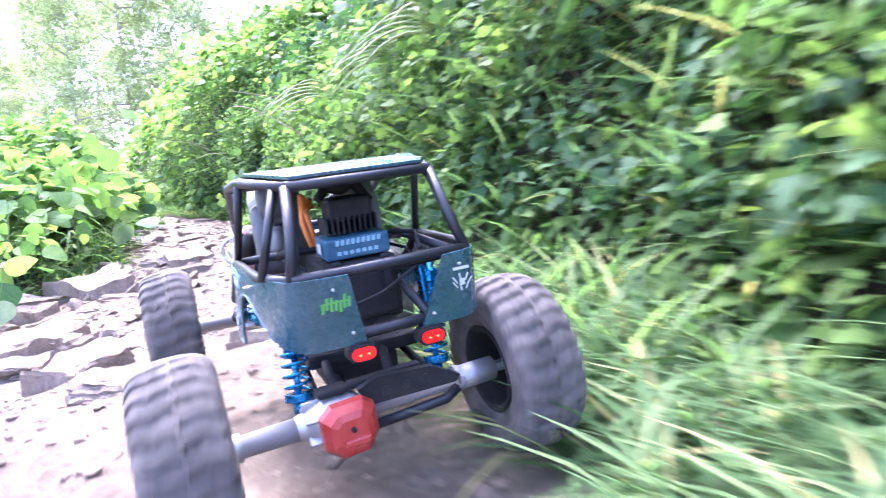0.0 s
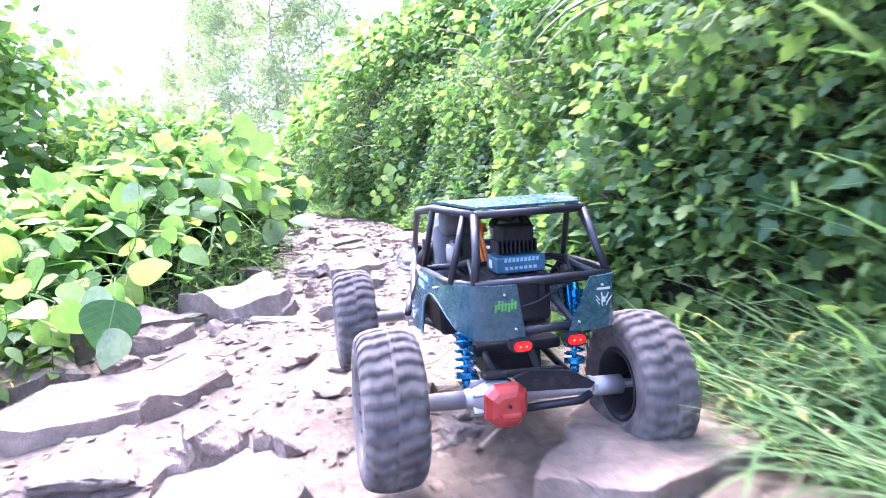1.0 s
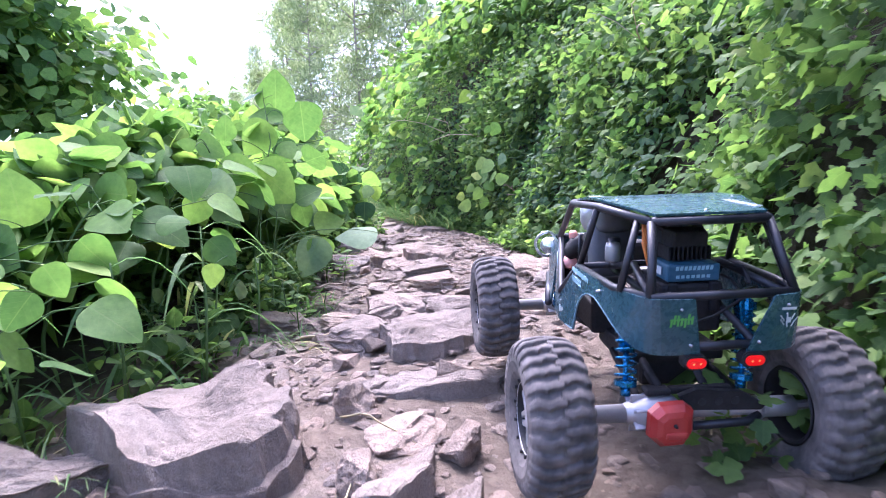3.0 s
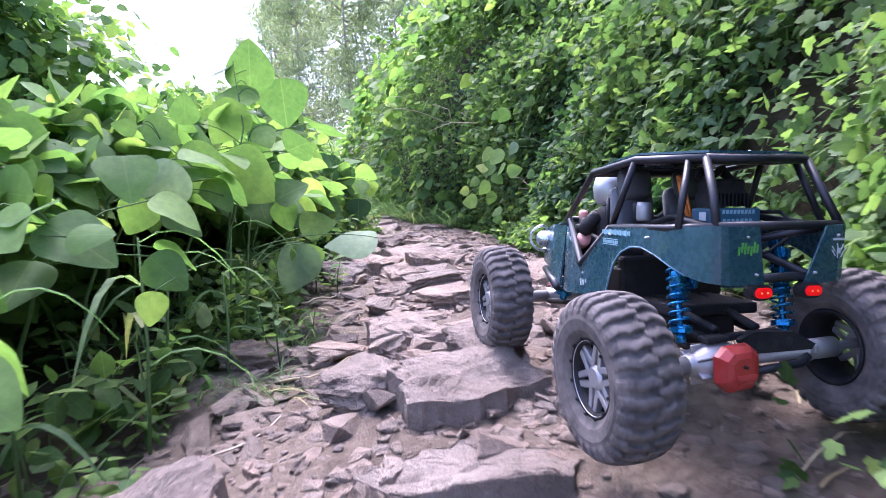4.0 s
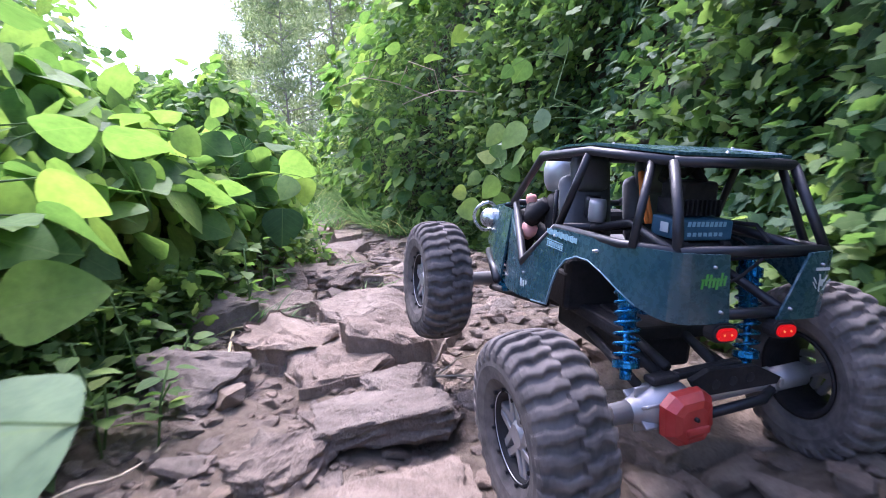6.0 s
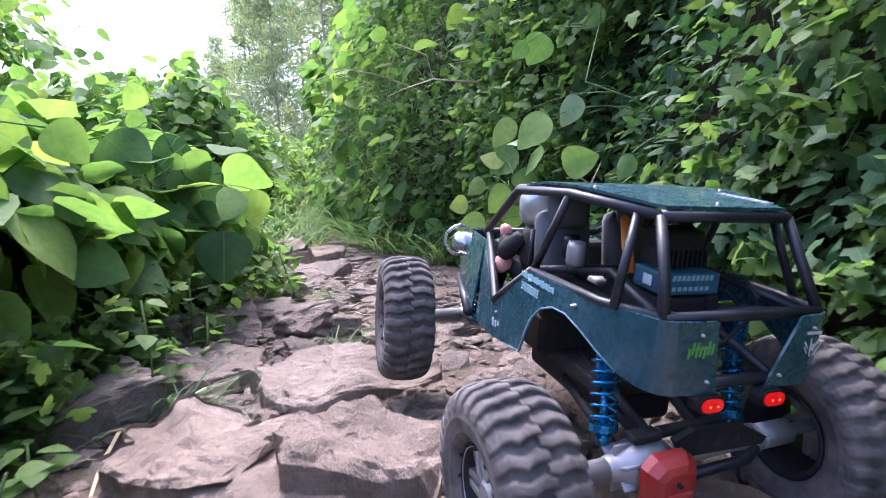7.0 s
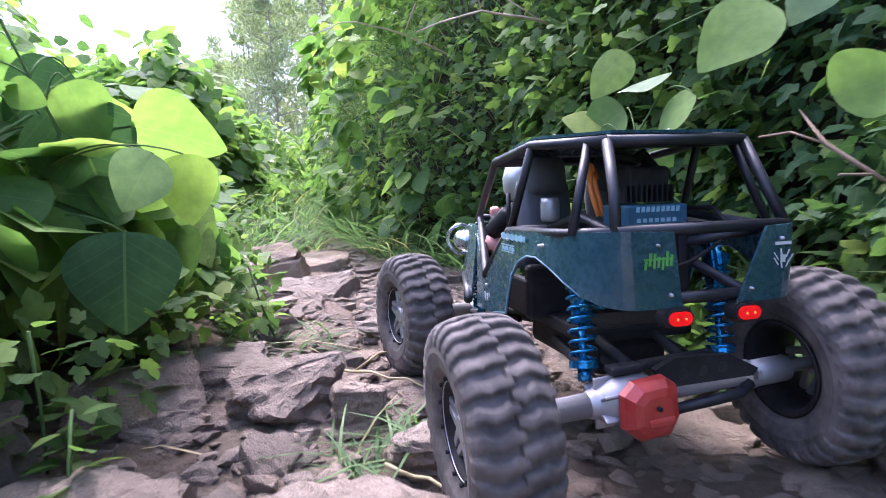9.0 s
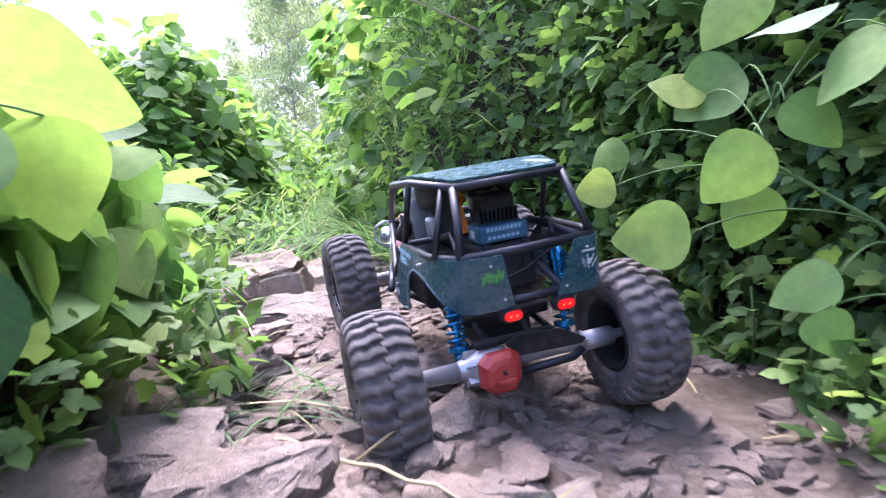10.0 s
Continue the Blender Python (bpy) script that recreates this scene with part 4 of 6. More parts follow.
def trees():
    leafy_tree("kudzu_tree", 8.6, -5.2, 5.2, 1.75, 11000, (0.14, 0.199), "tall tree hung all over with sunlit kudzu", 0.05)
    leafy_tree("kudzu_tree", 13.0, -10.5, 4.2, 1.7, 3000, (0.13, 0.19), "farther tree hung with kudzu", 0.05)
    leafy_tree("broadleaf_tree", 22, -7.5, 3.2, 1.7, 2600, (0.2, 0.3), "rounded tree behind the path, coloured pale for haze")
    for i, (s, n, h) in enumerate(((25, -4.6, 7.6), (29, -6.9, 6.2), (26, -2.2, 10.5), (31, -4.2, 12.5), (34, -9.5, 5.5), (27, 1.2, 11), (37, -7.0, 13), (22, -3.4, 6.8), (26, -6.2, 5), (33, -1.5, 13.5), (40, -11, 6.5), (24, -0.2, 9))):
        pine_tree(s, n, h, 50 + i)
    k = 8000
    s, n = even(13, 60, k), even(-1, 1, k)
    n = n * (3 + s * 0.75) - s * 0.12
    lift = rng.rand(k) * (0.5 + 0.9 * fbm(s * 0.5, n * 0.5, 3))
    leafy_cover("far_undergrowth", L_LOW, s, n, lift, even(0.18, 0.4, k), M_FAR, "undergrowth below the far trees, coloured pale for haze", "undergrowth", hang=0.1)


def litter():
    """Dry stalks and twigs lying on the path."""
    rs = random.Random(21)
    spots = [(1.42, -0.34), (1.5, -0.42), (1.36, -0.40), (1.58, -0.30), (1.46, -0.36), (1.72, 0.0), (1.68, -0.06), (2.0, -0.1), (2.2, -0.3), (2.5, -0.2), (2.7, 0.1), (2.9, -0.1), (3.3, 0.0), (3.6, -0.2), (3.9, 0.05), (1.0, -0.5), (0.9, 0.2), (1.2, 0.1), (4.2, -0.1), (4.5, 0.1), (3.1, -0.25), (2.35, 0.02)]
    for i, (s0, n0) in enumerate(spots):
        a = rs.uniform(-1.2, 1.2)
        turn = rs.uniform(-0.12, 0.12)
        long = rs.uniform(0.012, 0.028)
        pts = []
        s, n = s0 + rs.uniform(-0.05, 0.05), n0 + rs.uniform(-0.05, 0.05)
        for j in range(9):
            x, y = to_xy(s, n)
            pts.append(Vector((x, y, float(land(s, n)) + 0.014 + 0.012 * math.sin(j * 0.4 + i))))
            s, n, a = s + math.sin(a) * long, n + math.cos(a) * long, a + turn + rs.gauss(0, 0.08)
        thick = rs.uniform(0.0012, 0.0026)
        sh = Shape().tube(pts, thick, 5, [thick * (1.1 - 0.07 * j) for j in range(9)])
        if i % 3 == 0:
            sh.tube([pts[4], pts[4] + Vector((0.02, 0.03, 0.015)), pts[4] + Vector((0.03, 0.07, 0.01))], thick * 0.6, 4)
        tagged(new("dry_stalk", sh.done("dry_stalk", M_STRAW if i % 4 else M_TWIG, True)), "pale dry grass stalk lying across the stones" if i % 4 else "thin dead twig lying on the path", "stalk", "dry stalks on the path")


def weeds():
    """Single low weeds with leaves one can tell apart, among the rocks."""
    leaf = [mesh_of("leaf", [(x * w, y, z) for x, y, z in L_OVAL[0]], L_OVAL[1], M_VINE, True, L_OVAL[2]) for w in (1.0, 1.25)]
    rs = random.Random(33)
    spots = []
    for s0 in np.arange(1.25, 4.6, 0.07):
        spots.append((s0 + rs.uniform(-0.05, 0.05), float(left_edge(s0)) + rs.uniform(-0.16, 0.07)))
    for s0 in np.arange(1.6, 2.9, 0.055):
        spots.append((s0 + rs.uniform(-0.05, 0.05), float(left_edge(s0)) + rs.uniform(-0.20, 0.02)))
    for _ in range(16):
        spots.append((rs.uniform(3.2, 3.65), rs.uniform(-0.46, -0.24)))
    for _ in range(30):
        spots.append((rs.uniform(3.1, 3.95), rs.uniform(-0.46, -0.20)))
    spots += [(2.78, -0.25), (2.86, -0.22), (2.7, -0.27), (2.62, -0.24), (3.55, -0.36), (3.95, -0.36), (2.2, -0.32)]
    for s0 in np.arange(1.95, 4.8, 0.13):
        spots.append((s0 + rs.uniform(-0.08, 0.08), float(hedge_edge(s0)) - rs.uniform(-0.05, 0.09)))
    for s0, n0 in spots:
        x, y = to_xy(s0, n0)
        ob = tagged(new("weed"), "small green weed with oval leaves among the stones", "weed", "weeds among the stones")
        ob.matrix_basis = pose(x, y, float(land(s0, n0)) + 0.004, 0, 0, rs.uniform(0, 360))
        tall = rs.uniform(0.03, 0.15)
        stem = Shape()
        top = Vector((rs.gauss(0, 0.02), rs.gauss(0, 0.02), tall))
        stem.tube([(0, 0, -0.02), top * 0.5 + Vector((0.005, 0, 0)), top], 0.0015, 5)
        for i in range(9):
            q = 0.25 + 0.75 * i / 8
            a = i * 2.4
            size = rs.uniform(0.022, 0.046) * (1.15 - 0.45 * q)
            tip = Vector((math.cos(a), math.sin(a), rs.uniform(-0.15, 0.45))).normalized()
            wide = tip.cross(Vector((rs.gauss(0, 0.25), rs.gauss(0, 0.25), 1))).normalized()
            m = Matrix((wide, tip, wide.cross(tip))).transposed().to_4x4()
            part("leaf", leaf[i % 2], ob, "", Matrix.Translation(top * q + tip * 0.008) @ m @ Matrix.Scale(size, 4))
        part("stem", stem.done("stem", M_STEM, True), ob)


# ---- single plants with leaves one can tell apart ----
L_BROAD = leaf_template([(y, max(0.004, 0.47 * max(0.0, math.sin(math.pi * y ** 0.62)) ** 0.75)) for y in (0.5 - 0.5 * math.cos(math.pi * k / 15) for k in range(16))])
# the last four meshes carry shade in their colour
LEAVES = [mesh_of("leaf", [(x * w, y, z + b * (abs(x) ** 1.5) + 0.05 * abs(x) * math.sin(9 * y + 7 * w + (2 if x > 0 else 0))) for x, y, z in L_BROAD[0]], L_BROAD[1], mat, True, L_BROAD[2]) for mat in (M_KUDZU, M_PALE, M_SHADED) for w, b in ((1.0, 0.0), (0.9, -0.25), (1.08, 0.2), (0.95, -0.5))]


def kudzu_plant(s, n, height, reach, side, count, size, label, seed, low=0.55):
    """A leaning stem with leaves on stalks; side: which way across the trail it leans."""
    rs = random.Random(seed)
    x, y = to_xy(s, n)
    z = float(land(np.array(float(s)), np.array(float(n))))
    plant = tagged(new("kudzu_plant"), label, "plant", "kudzu plants beside the path")
    plant.location = (x, y, z)
    ahead = rs.uniform(-0.35, 0.35)
    lean = Vector((VX, VY, 0)) * side + Vector((UX, UY, 0)) * ahead
    pts = [Vector((0, 0, -0.02))]
    for i in range(1, 7):
        q = i / 6
        pts.append(lean * reach * q ** 1.6 + Vector((0, 0, height * (q - 0.18 * q * q))) + Vector((rs.uniform(-1, 1), rs.uniform(-1, 1), 0)) * 0.012)
    stalks = Shape().tube(pts, 0.003, 6, [0.004 - 0.0004 * i for i in range(7)])
    for i in range(count):
        q = low + (1 - low) * (i + rs.random() * 0.6) / count
        j = min(5, int(q * 6))
        p = pts[j].lerp(pts[j + 1], q * 6 - j)
        a = i * 2.3 + rs.uniform(-0.5, 0.5)
        out = Vector((math.cos(a), math.sin(a), 0)) + lean * 0.5
        e = p + out * rs.uniform(0.03, 0.10) + Vector((0, 0, rs.uniform(-0.01, 0.05)))
        stalks.tube([p, (p + e) / 2 + Vector((0, 0, 0.01)), e], 0.0012, 5)
        tip = (out.normalized() + Vector((0, 0, rs.uniform(-1.3, 0.25)))).normalized()
        up = Vector((rs.gauss(0, 0.6), rs.gauss(0, 0.6), 1))
        wide = tip.cross(up).normalized()
        nor = wide.cross(tip)
        k = size * rs.uniform(0.62, 1.15)
        m = Matrix((wide, tip, nor)).transposed().to_4x4()
        part("leaf", LEAVES[rs.randrange(4)], plant, "", Matrix.Translation(e) @ m @ Matrix.Scale(k, 4))
    part("stem", stalks.done("stem", M_STEM, True), plant)


def leafy_plant(s, n, leaves, label, pale=(), deep=()):
    """A plant with each leaf laid by place, heading from the path's way, pitch, roll and length; stalks rise from its root."""
    x, y = to_xy(s, n)
    z = float(land(s, n))
    plant = tagged(new("kudzu_plant"), label, "plant", "kudzu plants beside the path")
    plant.location = (x, y, z)
    places = [Vector((*to_xy(ls, ln), lz)) - Vector((x, y, z)) for ls, ln, lz, *_ in leaves]
    heart, tallest = sum(places, Vector()) / len(places), max(places, key=lambda w: w.z)
    root, waist = Vector((0, 0, -0.02)), Vector((heart.x * 0.5, heart.y * 0.5, heart.z * 0.6))
    main = [root.lerp(waist, k / 5) for k in range(5)] + [waist.lerp(heart, k / 5) for k in range(5)] + [heart.lerp(tallest, k / 6) for k in range(6)]
    stalks = Shape().tube(main, 0.002, 6, [0.0026 - 0.0001 * k for k in range(16)])
    for i, (ls, ln, lz, head, pitch, roll, size) in enumerate(leaves):
        lx, ly = to_xy(ls, ln)
        e = Vector((lx - x, ly - y, lz - z))
        a, b, c = radians(head), radians(pitch), radians(roll)
        tip = Vector(((UX * math.cos(a) + VX * math.sin(a)) * math.cos(b), (UY * math.cos(a) + VY * math.sin(a)) * math.cos(b), math.sin(b)))
        up = (Vector((0, 0, 1)) - tip * tip.z).normalized()
        nor = up * math.cos(c) + tip.cross(up) * math.sin(c)
        wide = tip.cross(nor).normalized()
        # deep: leaves that take the colour darkened for shade
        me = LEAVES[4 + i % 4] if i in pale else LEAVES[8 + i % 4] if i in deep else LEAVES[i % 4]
        part("leaf", me, plant, "pale underside of a broad leaf" if i in pale else "", Matrix.Translation(e) @ Matrix((wide, tip, nor)).transposed().to_4x4() @ Matrix.Scale(size, 4))
        near = min(main, key=lambda w: (w - e).length + max(0, w.z - e.z) * 2)
        stalks.tube([near.lerp(e, q) + Vector((0, 0, 0.07 * q * (1 - q))) for q in (0, 0.15, 0.3, 0.45, 0.6, 0.75, 0.9, 1.0)], 0.001, 6, [0.0011, 0.0010, 0.0010, 0.0009, 0.0009, 0.0008, 0.0008, 0.0008])
    part("stem", stalks.done("stem", M_STEM, True), plant)


def kudzu_plants():
    # plants whose leaves hang close over the path
    leafy_plant(2.86, -0.42, [(2.78, -0.36, 0.47, 68, -41, 77, 0.135), (2.72, -0.35, 0.48, -110, -38, -77, 0.120), (2.91, -0.29, 0.38, 78, 29, 51, 0.082), (2.53, -0.35, 0.44, -115, -40, -67, 0.098),
             (3.01, -0.35, 0.64, 156, 74, 172, 0.120), (2.99, -0.38, 0.70, -104, -21, -16, 0.070), (3.07, -0.29, 0.68, 9, -78, 157, 0.122), (2.91, -0.35, 0.60, -97, -51, -90, 0.110),
             (2.97, -0.32, 0.62, -109, 6, -38, 0.096), (2.96, -0.29, 0.38, 78, -75, 84, 0.075), (3.12, -0.36, 0.58, 20, -80, 143, 0.074), (2.79, -0.43, 0.54, 147, 78, 171, 0.065)], "tall kudzu plant with great leaves against the sky", (3,), (5, 10))
    leafy_plant(2.76, -0.34, [(3.06, -0.27, 0.31, 79, 9, 56, 0.092), (2.88, -0.22, 0.28, -114, -58, -61, 0.120), (2.89, -0.22, 0.28, -128, -77, -61, 0.075), (2.79, -0.06, 0.29, -97, 1, -33, 0.110),
             (2.61, -0.44, 0.52, 59, -22, 66, 0.070), (2.52, -0.41, 0.50, -124, 16, -77, 0.037), (2.48, -0.39, 0.39, -120, -60, -80, 0.061),
             (2.29, -0.31, 0.27, -159, -74, -49, 0.044)], "kudzu plant reaching out over the stony path", (1, 3))
    leafy_plant(1.90, -0.62, [(2.02, -0.44, 0.30, 72, -62, 75, 0.050), (1.98, -0.43, 0.27, -126, -52, -72, 0.056), (1.95, -0.51, 0.34, 61, -51, 72, 0.042), (1.91, -0.46, 0.42, -120, -41, -55, 0.064),
             (2.24, -0.60, 0.35, -129, 81, -98, 0.099), (1.84, -0.48, 0.25, 66, -52, 41, 0.038), (1.46, -0.39, 0.18, -146, -68, -47, 0.105), (1.43, -0.38, 0.13, -136, -56, -28, 0.079),
             (1.60, -0.45, 0.18, -119, -25, -53, 0.067)], "young kudzu plant with yellowish leaves beside the ledge", (3, 7, 8), (6,))
    leafy_plant(4.06, -0.40, [(4.08, -0.28, 0.55, -109, -37, -90, 0.084), (4.03, -0.26, 0.53, 50, -68, 104, 0.071), (4.04, -0.27, 0.51, 52, -73, 99, 0.104), (3.98, -0.26, 0.41, -118, 18, -59, 0.068),
             (3.99, -0.17, 0.45, -105, -57, -88, 0.061), (4.01, -0.15, 0.45, 10, -87, 153, 0.070), (3.98, -0.20, 0.38, -150, -83, -49, 0.096), (4.17, -0.22, 0.32, -132, -76, -60, 0.061),
             (4.13, -0.39, 0.59, 143, 77, 171, 0.043), (3.98, -0.31, 0.64, -99, -50, -107, 0.051), (4.03, -0.38, 0.54, 68, 35, 91, 0.047), (3.98, -0.37, 0.48, 57, -21, 50, 0.037),
             (3.98, -0.28, 0.39, -118, 14, -14, 0.051)], "kudzu plant with shade-coloured and sunlit leaves beside the shelves", (4, 12), (0, 2, 6))
    leafy_plant(4.14, -0.46, [(3.92, -0.30, 0.40, -121, 14, -46, 0.033), (4.18, -0.32, 0.35, 69, 1, 23, 0.069), (4.24, -0.43, 0.51, 67, 24, 52, 0.061), (4.13, -0.42, 0.51, 54, -57, 57, 0.074),
             (3.95, -0.27, 0.51, 56, -24, 89, 0.032), (4.20, -0.22, 0.44, 67, 14, 49, 0.051), (4.23, -0.21, 0.44, 62, -52, 81, 0.040)], "kudzu plant crowding the edge of the shelves", (1,))
    leafy_plant(3.92, 0.62, [(3.91, 0.38, 0.53, -75, -35, -54, 0.076), (3.90, 0.43, 0.56, -66, -51, -66, 0.058), (3.84, 0.38, 0.44, 108, 19, 70, 0.058), (3.76, 0.46, 0.45, -69, -56, -51, 0.042),
             (4.13, 0.44, 0.72, -64, -47, -91, 0.069), (4.14, 0.40, 0.71, -68, -39, -87, 0.044), (3.82, 0.63, 0.63, -53, -43, -64, 0.047), (3.86, 0.59, 0.58, -60, -35, -57, 0.033),
             (4.10, 0.55, 0.76, -64, -30, -73, 0.058), (4.24, 0.38, 0.57, -76, -45, -60, 0.076)], "kudzu plant with round leaves hanging from the bank", (1, 7), (6,))
    leafy_plant(4.16, 0.56, [(4.23, 0.30, 0.34, -70, -1, -72, 0.073), (4.19, 0.35, 0.42, -62, -44, -80, 0.074), (4.38, 0.28, 0.39, -74, -6, -76, 0.049), (4.19, 0.42, 0.53, -58, -4, -19, 0.075),
             (4.13, 0.42, 0.49, -49, -36, -43, 0.071), (4.33, 0.37, 0.48, -70, 24, -53, 0.064), (4.31, 0.40, 0.50, -61, -26, -65, 0.083), (4.23, 0.37, 0.38, -68, -64, -73, 0.066),
             (4.19, 0.37, 0.45, 120, -42, 57, 0.059), (4.17, 0.40, 0.30, -62, -23, -52, 0.061), (4.16, 0.37, 0.27, 144, -55, 50, 0.042), (4.52, 0.34, 0.45, -71, -36, -65, 0.060)], "kudzu plant with holed round leaves hanging over the wheel track", (3,))
    i = 0
    for s in np.arange(1.35, 4.75, 0.115):
        for row in range(2):
            n = min(float(left_edge(s)), -0.40 if s > 3.1 else 0) - (0.03 + 0.22 * row) - 0.10 * rng.rand() - (0.12 if 2.1 < s < 2.9 else 0.0)
            tall = np.interp(s, [1.3, 2.0, 2.5, 3.0, 3.8, 4.2, 4.7], [0.13, 0.23, 0.40, 0.50, 0.40, 0.28, 0.16]) * (0.75 + 0.45 * rng.rand())
            kudzu_plant(s + 0.05 * rng.rand(), n, tall, (0.02 + 0.12 * rng.rand()) * (0.5 if 3.0 < s < 3.9 else 1), 1, 8, 0.092, "kudzu plant with broad sunlit leaves beside the path" if row else "kudzu plant leaning out over the stony path", i, 0.78 if 2.1 < s < 3.2 else 0.6)
            i += 1
    for s in np.arange(4.85, 5.9, 0.22):
        n = float(hedge_edge(s)) + 0.06 + 0.08 * rng.rand()
        kudzu_plant(s, n, 0.22 + 0.35 * rng.rand(), 0.04 + 0.08 * rng.rand(), -1, 7, 0.09, "kudzu plant with broad leaves at the foot of the bank", 500 + i)
        i += 1


# ---- rocks ----
def rock_mesh(name, size, seed, material, cuts=1, squash=1.0, slabby=0.5):
    """An angular split stone: the hull of a few points, its faces broken up in thin layers."""
    rs = random.Random(seed)
    bm = bmesh.new()
    for _ in range(15):
        p = Vector((rs.uniform(-1, 1), rs.uniform(-1, 1), rs.uniform(-1, 1)))
        p = p / max(abs(p.x), abs(p.y), abs(p.z)) * rs.uniform(0.40, 0.52)
        p.z = min(p.z, 0.5 - 0.16 * slabby + 0.05 * rs.random())
        bm.verts.new(p)
    hull = bmesh.ops.convex_hull(bm, input=bm.verts)
    bmesh.ops.delete(bm, geom=list({g for g in hull["geom_interior"] if isinstance(g, bmesh.types.BMVert)}), context="VERTS")
    bmesh.ops.dissolve_limit(bm, angle_limit=0.14, verts=bm.verts, edges=bm.edges)
    if cuts >= 0:
        bmesh.ops.bevel(bm, geom=bm.edges[:], offset=0.025, segments=1, affect="EDGES")
    bmesh.ops.triangulate(bm, faces=bm.faces)
    for _ in range(max(cuts, 0)):
        longest = [e for e in bm.edges if e.calc_length() > (0.08 if max(size) > 0.2 else 0.11)]
        if longest:
            bmesh.ops.subdivide_edges(bm, edges=longest, cuts=1, use_grid_fill=True)
            bmesh.ops.triangulate(bm, faces=bm.faces)
    bm.normal_update()
    for w in bm.verts:
        q = noise.fractal(w.co * 4.0 + Vector((seed * 3.7, 0, 0)), 0.8, 2.1, 4)
        step = math.floor((w.co.z + 0.12 * noise.noise(w.co * 2.5 + Vector((seed, 0, 0)))) * 9) % 2
        w.co += w.normal * (q * 0.05 + 0.022 * noise.noise(w.co * 13 + Vector((seed, 0, 0))) + (0.03 * step if cuts > 0 else 0))
    for w in bm.verts:
        w.co = Vector((w.co.x * size[0], w.co.y * size[1], w.co.z * size[2] * squash))
    me = bpy.data.meshes.new(name)
    bm.to_mesh(me)
    bm.free()
    me.materials.append(material)
    return me


def slab_mesh(name, wide, long, high, seed, material, deep=0.05):
    """A broken block of bedded stone: an angular outline, a flaked top that leans down the climb, sides split in layers."""
    rs = random.Random(seed)
    big = wide > 0.13
    corners = []
    m = rs.choice((5, 6, 7, 8))
    for k in range(m):
        a = 2 * math.pi * (k + rs.uniform(-0.38, 0.38)) / m
        r = rs.uniform(0.40, 0.62)
        corners.append(Vector((math.cos(a) * r * wide, math.sin(a) * r * long, 0)))
    outline, per = [], (10 if big else 6)
    for k in range(m):
        a, b = corners[k], corners[(k + 1) % m]
        outline += [a.lerp(b, i / per) for i in range(per)]
    n = len(outline)
    lean, sway = rs.uniform(0.25, 0.55), rs.uniform(-0.35, 0.35)
    rings = [(q, 1.0) for q in ((0.16, 0.32, 0.48, 0.62, 0.74, 0.84) if big else (0.25, 0.50, 0.75))] + [(0.92, 0.97), (0.975, rs.uniform(0.85, 0.94))]
    for f, out in ((0.74, 1.0), (0.55, 1.0 + rs.uniform(-0.02, 0.03)), (0.48, 0.97), (0.22, 0.98 + rs.uniform(0, 0.04)), (0.02, 1.04)):
        rings.append((out, f))
    rings.append((1.08, -deep / high))
    verts = [(0, 0, high * 0.7)]
    shift = Vector((seed * 3.7, seed * 1.3, 0))
    for q, h in rings:
        for p in outline:
            w = Vector((p.x * q, p.y * q, 0))
            top = high * (0.68 + lean * w.y / long + sway * w.x / wide)
            top += high * 0.30 * noise.noise(w * 11 + shift)
            if 0 < h < 0.9:
                h = max(0.01, h + 0.30 * noise.noise(p * 22 + shift) + 0.10 * noise.noise(p * 60 + shift))
            w.z = top * h if h > 0 else high * h
            rough = noise.fractal(w * 24 + shift, 0.8, 2.1, 4)
            flake = math.floor(noise.noise(w * 7 + shift) * 3.0) / 3.0
            w.z += (0.0075 * rough + 0.008 * flake * (1.0 if q < 0.9 else 0.4)) * min(1, high / 0.04)
            side = p.normalized() * (0.011 * rough + 0.005 * noise.noise(w * 70 + shift)) * (1 if q > 0.6 else 0) * min(1, wide / 0.08)
            verts.append((w.x + side.x, w.y + side.y, w.z))
    faces = [(0, 1 + i, 1 + (i + 1) % n) for i in range(n)]
    for r in range(len(rings) - 1):
        a = 1 + r * n
        faces += [(a + i, a + n + i, a + n + (i + 1) % n, a + (i + 1) % n) for i in range(n)]
    return mesh_of(name, verts, faces, material)


def bedded_rocks(rows, seed):
    """Rows: place along and across the path, width, depth, height, turn."""
    for i, (s, n, wide, long, high, turn) in enumerate(rows):
        x, y = to_xy(s, n)
        if wide > 0.17 or long > wide * 1.6:
            ob = new("rock", slab_mesh("rock", wide, long * 1.15, high * 0.95, seed + i, M_ROCK))
            ob.matrix_basis = pose(x, y, float(land(s, n)) - 0.006, 0, 0, 24 + turn)
        else:
            ob = new("rock", rock_mesh("rock", (wide * 1.02, long * 1.08, high * 1.4), seed + i, M_ROCK, 3, 1.0, 0.9))
            ob.matrix_basis = pose(x, y, float(land(s, n)) + high * 0.28, (i * 37) % 15 - 4, (i * 53) % 17 - 8, 24 + turn)
        tagged(ob, "broad bedded slab of pinkish grey rock in the path" if wide > 0.16 else "angular grey-pink block of stone bedded in the path", "rock", "rocks of the path")


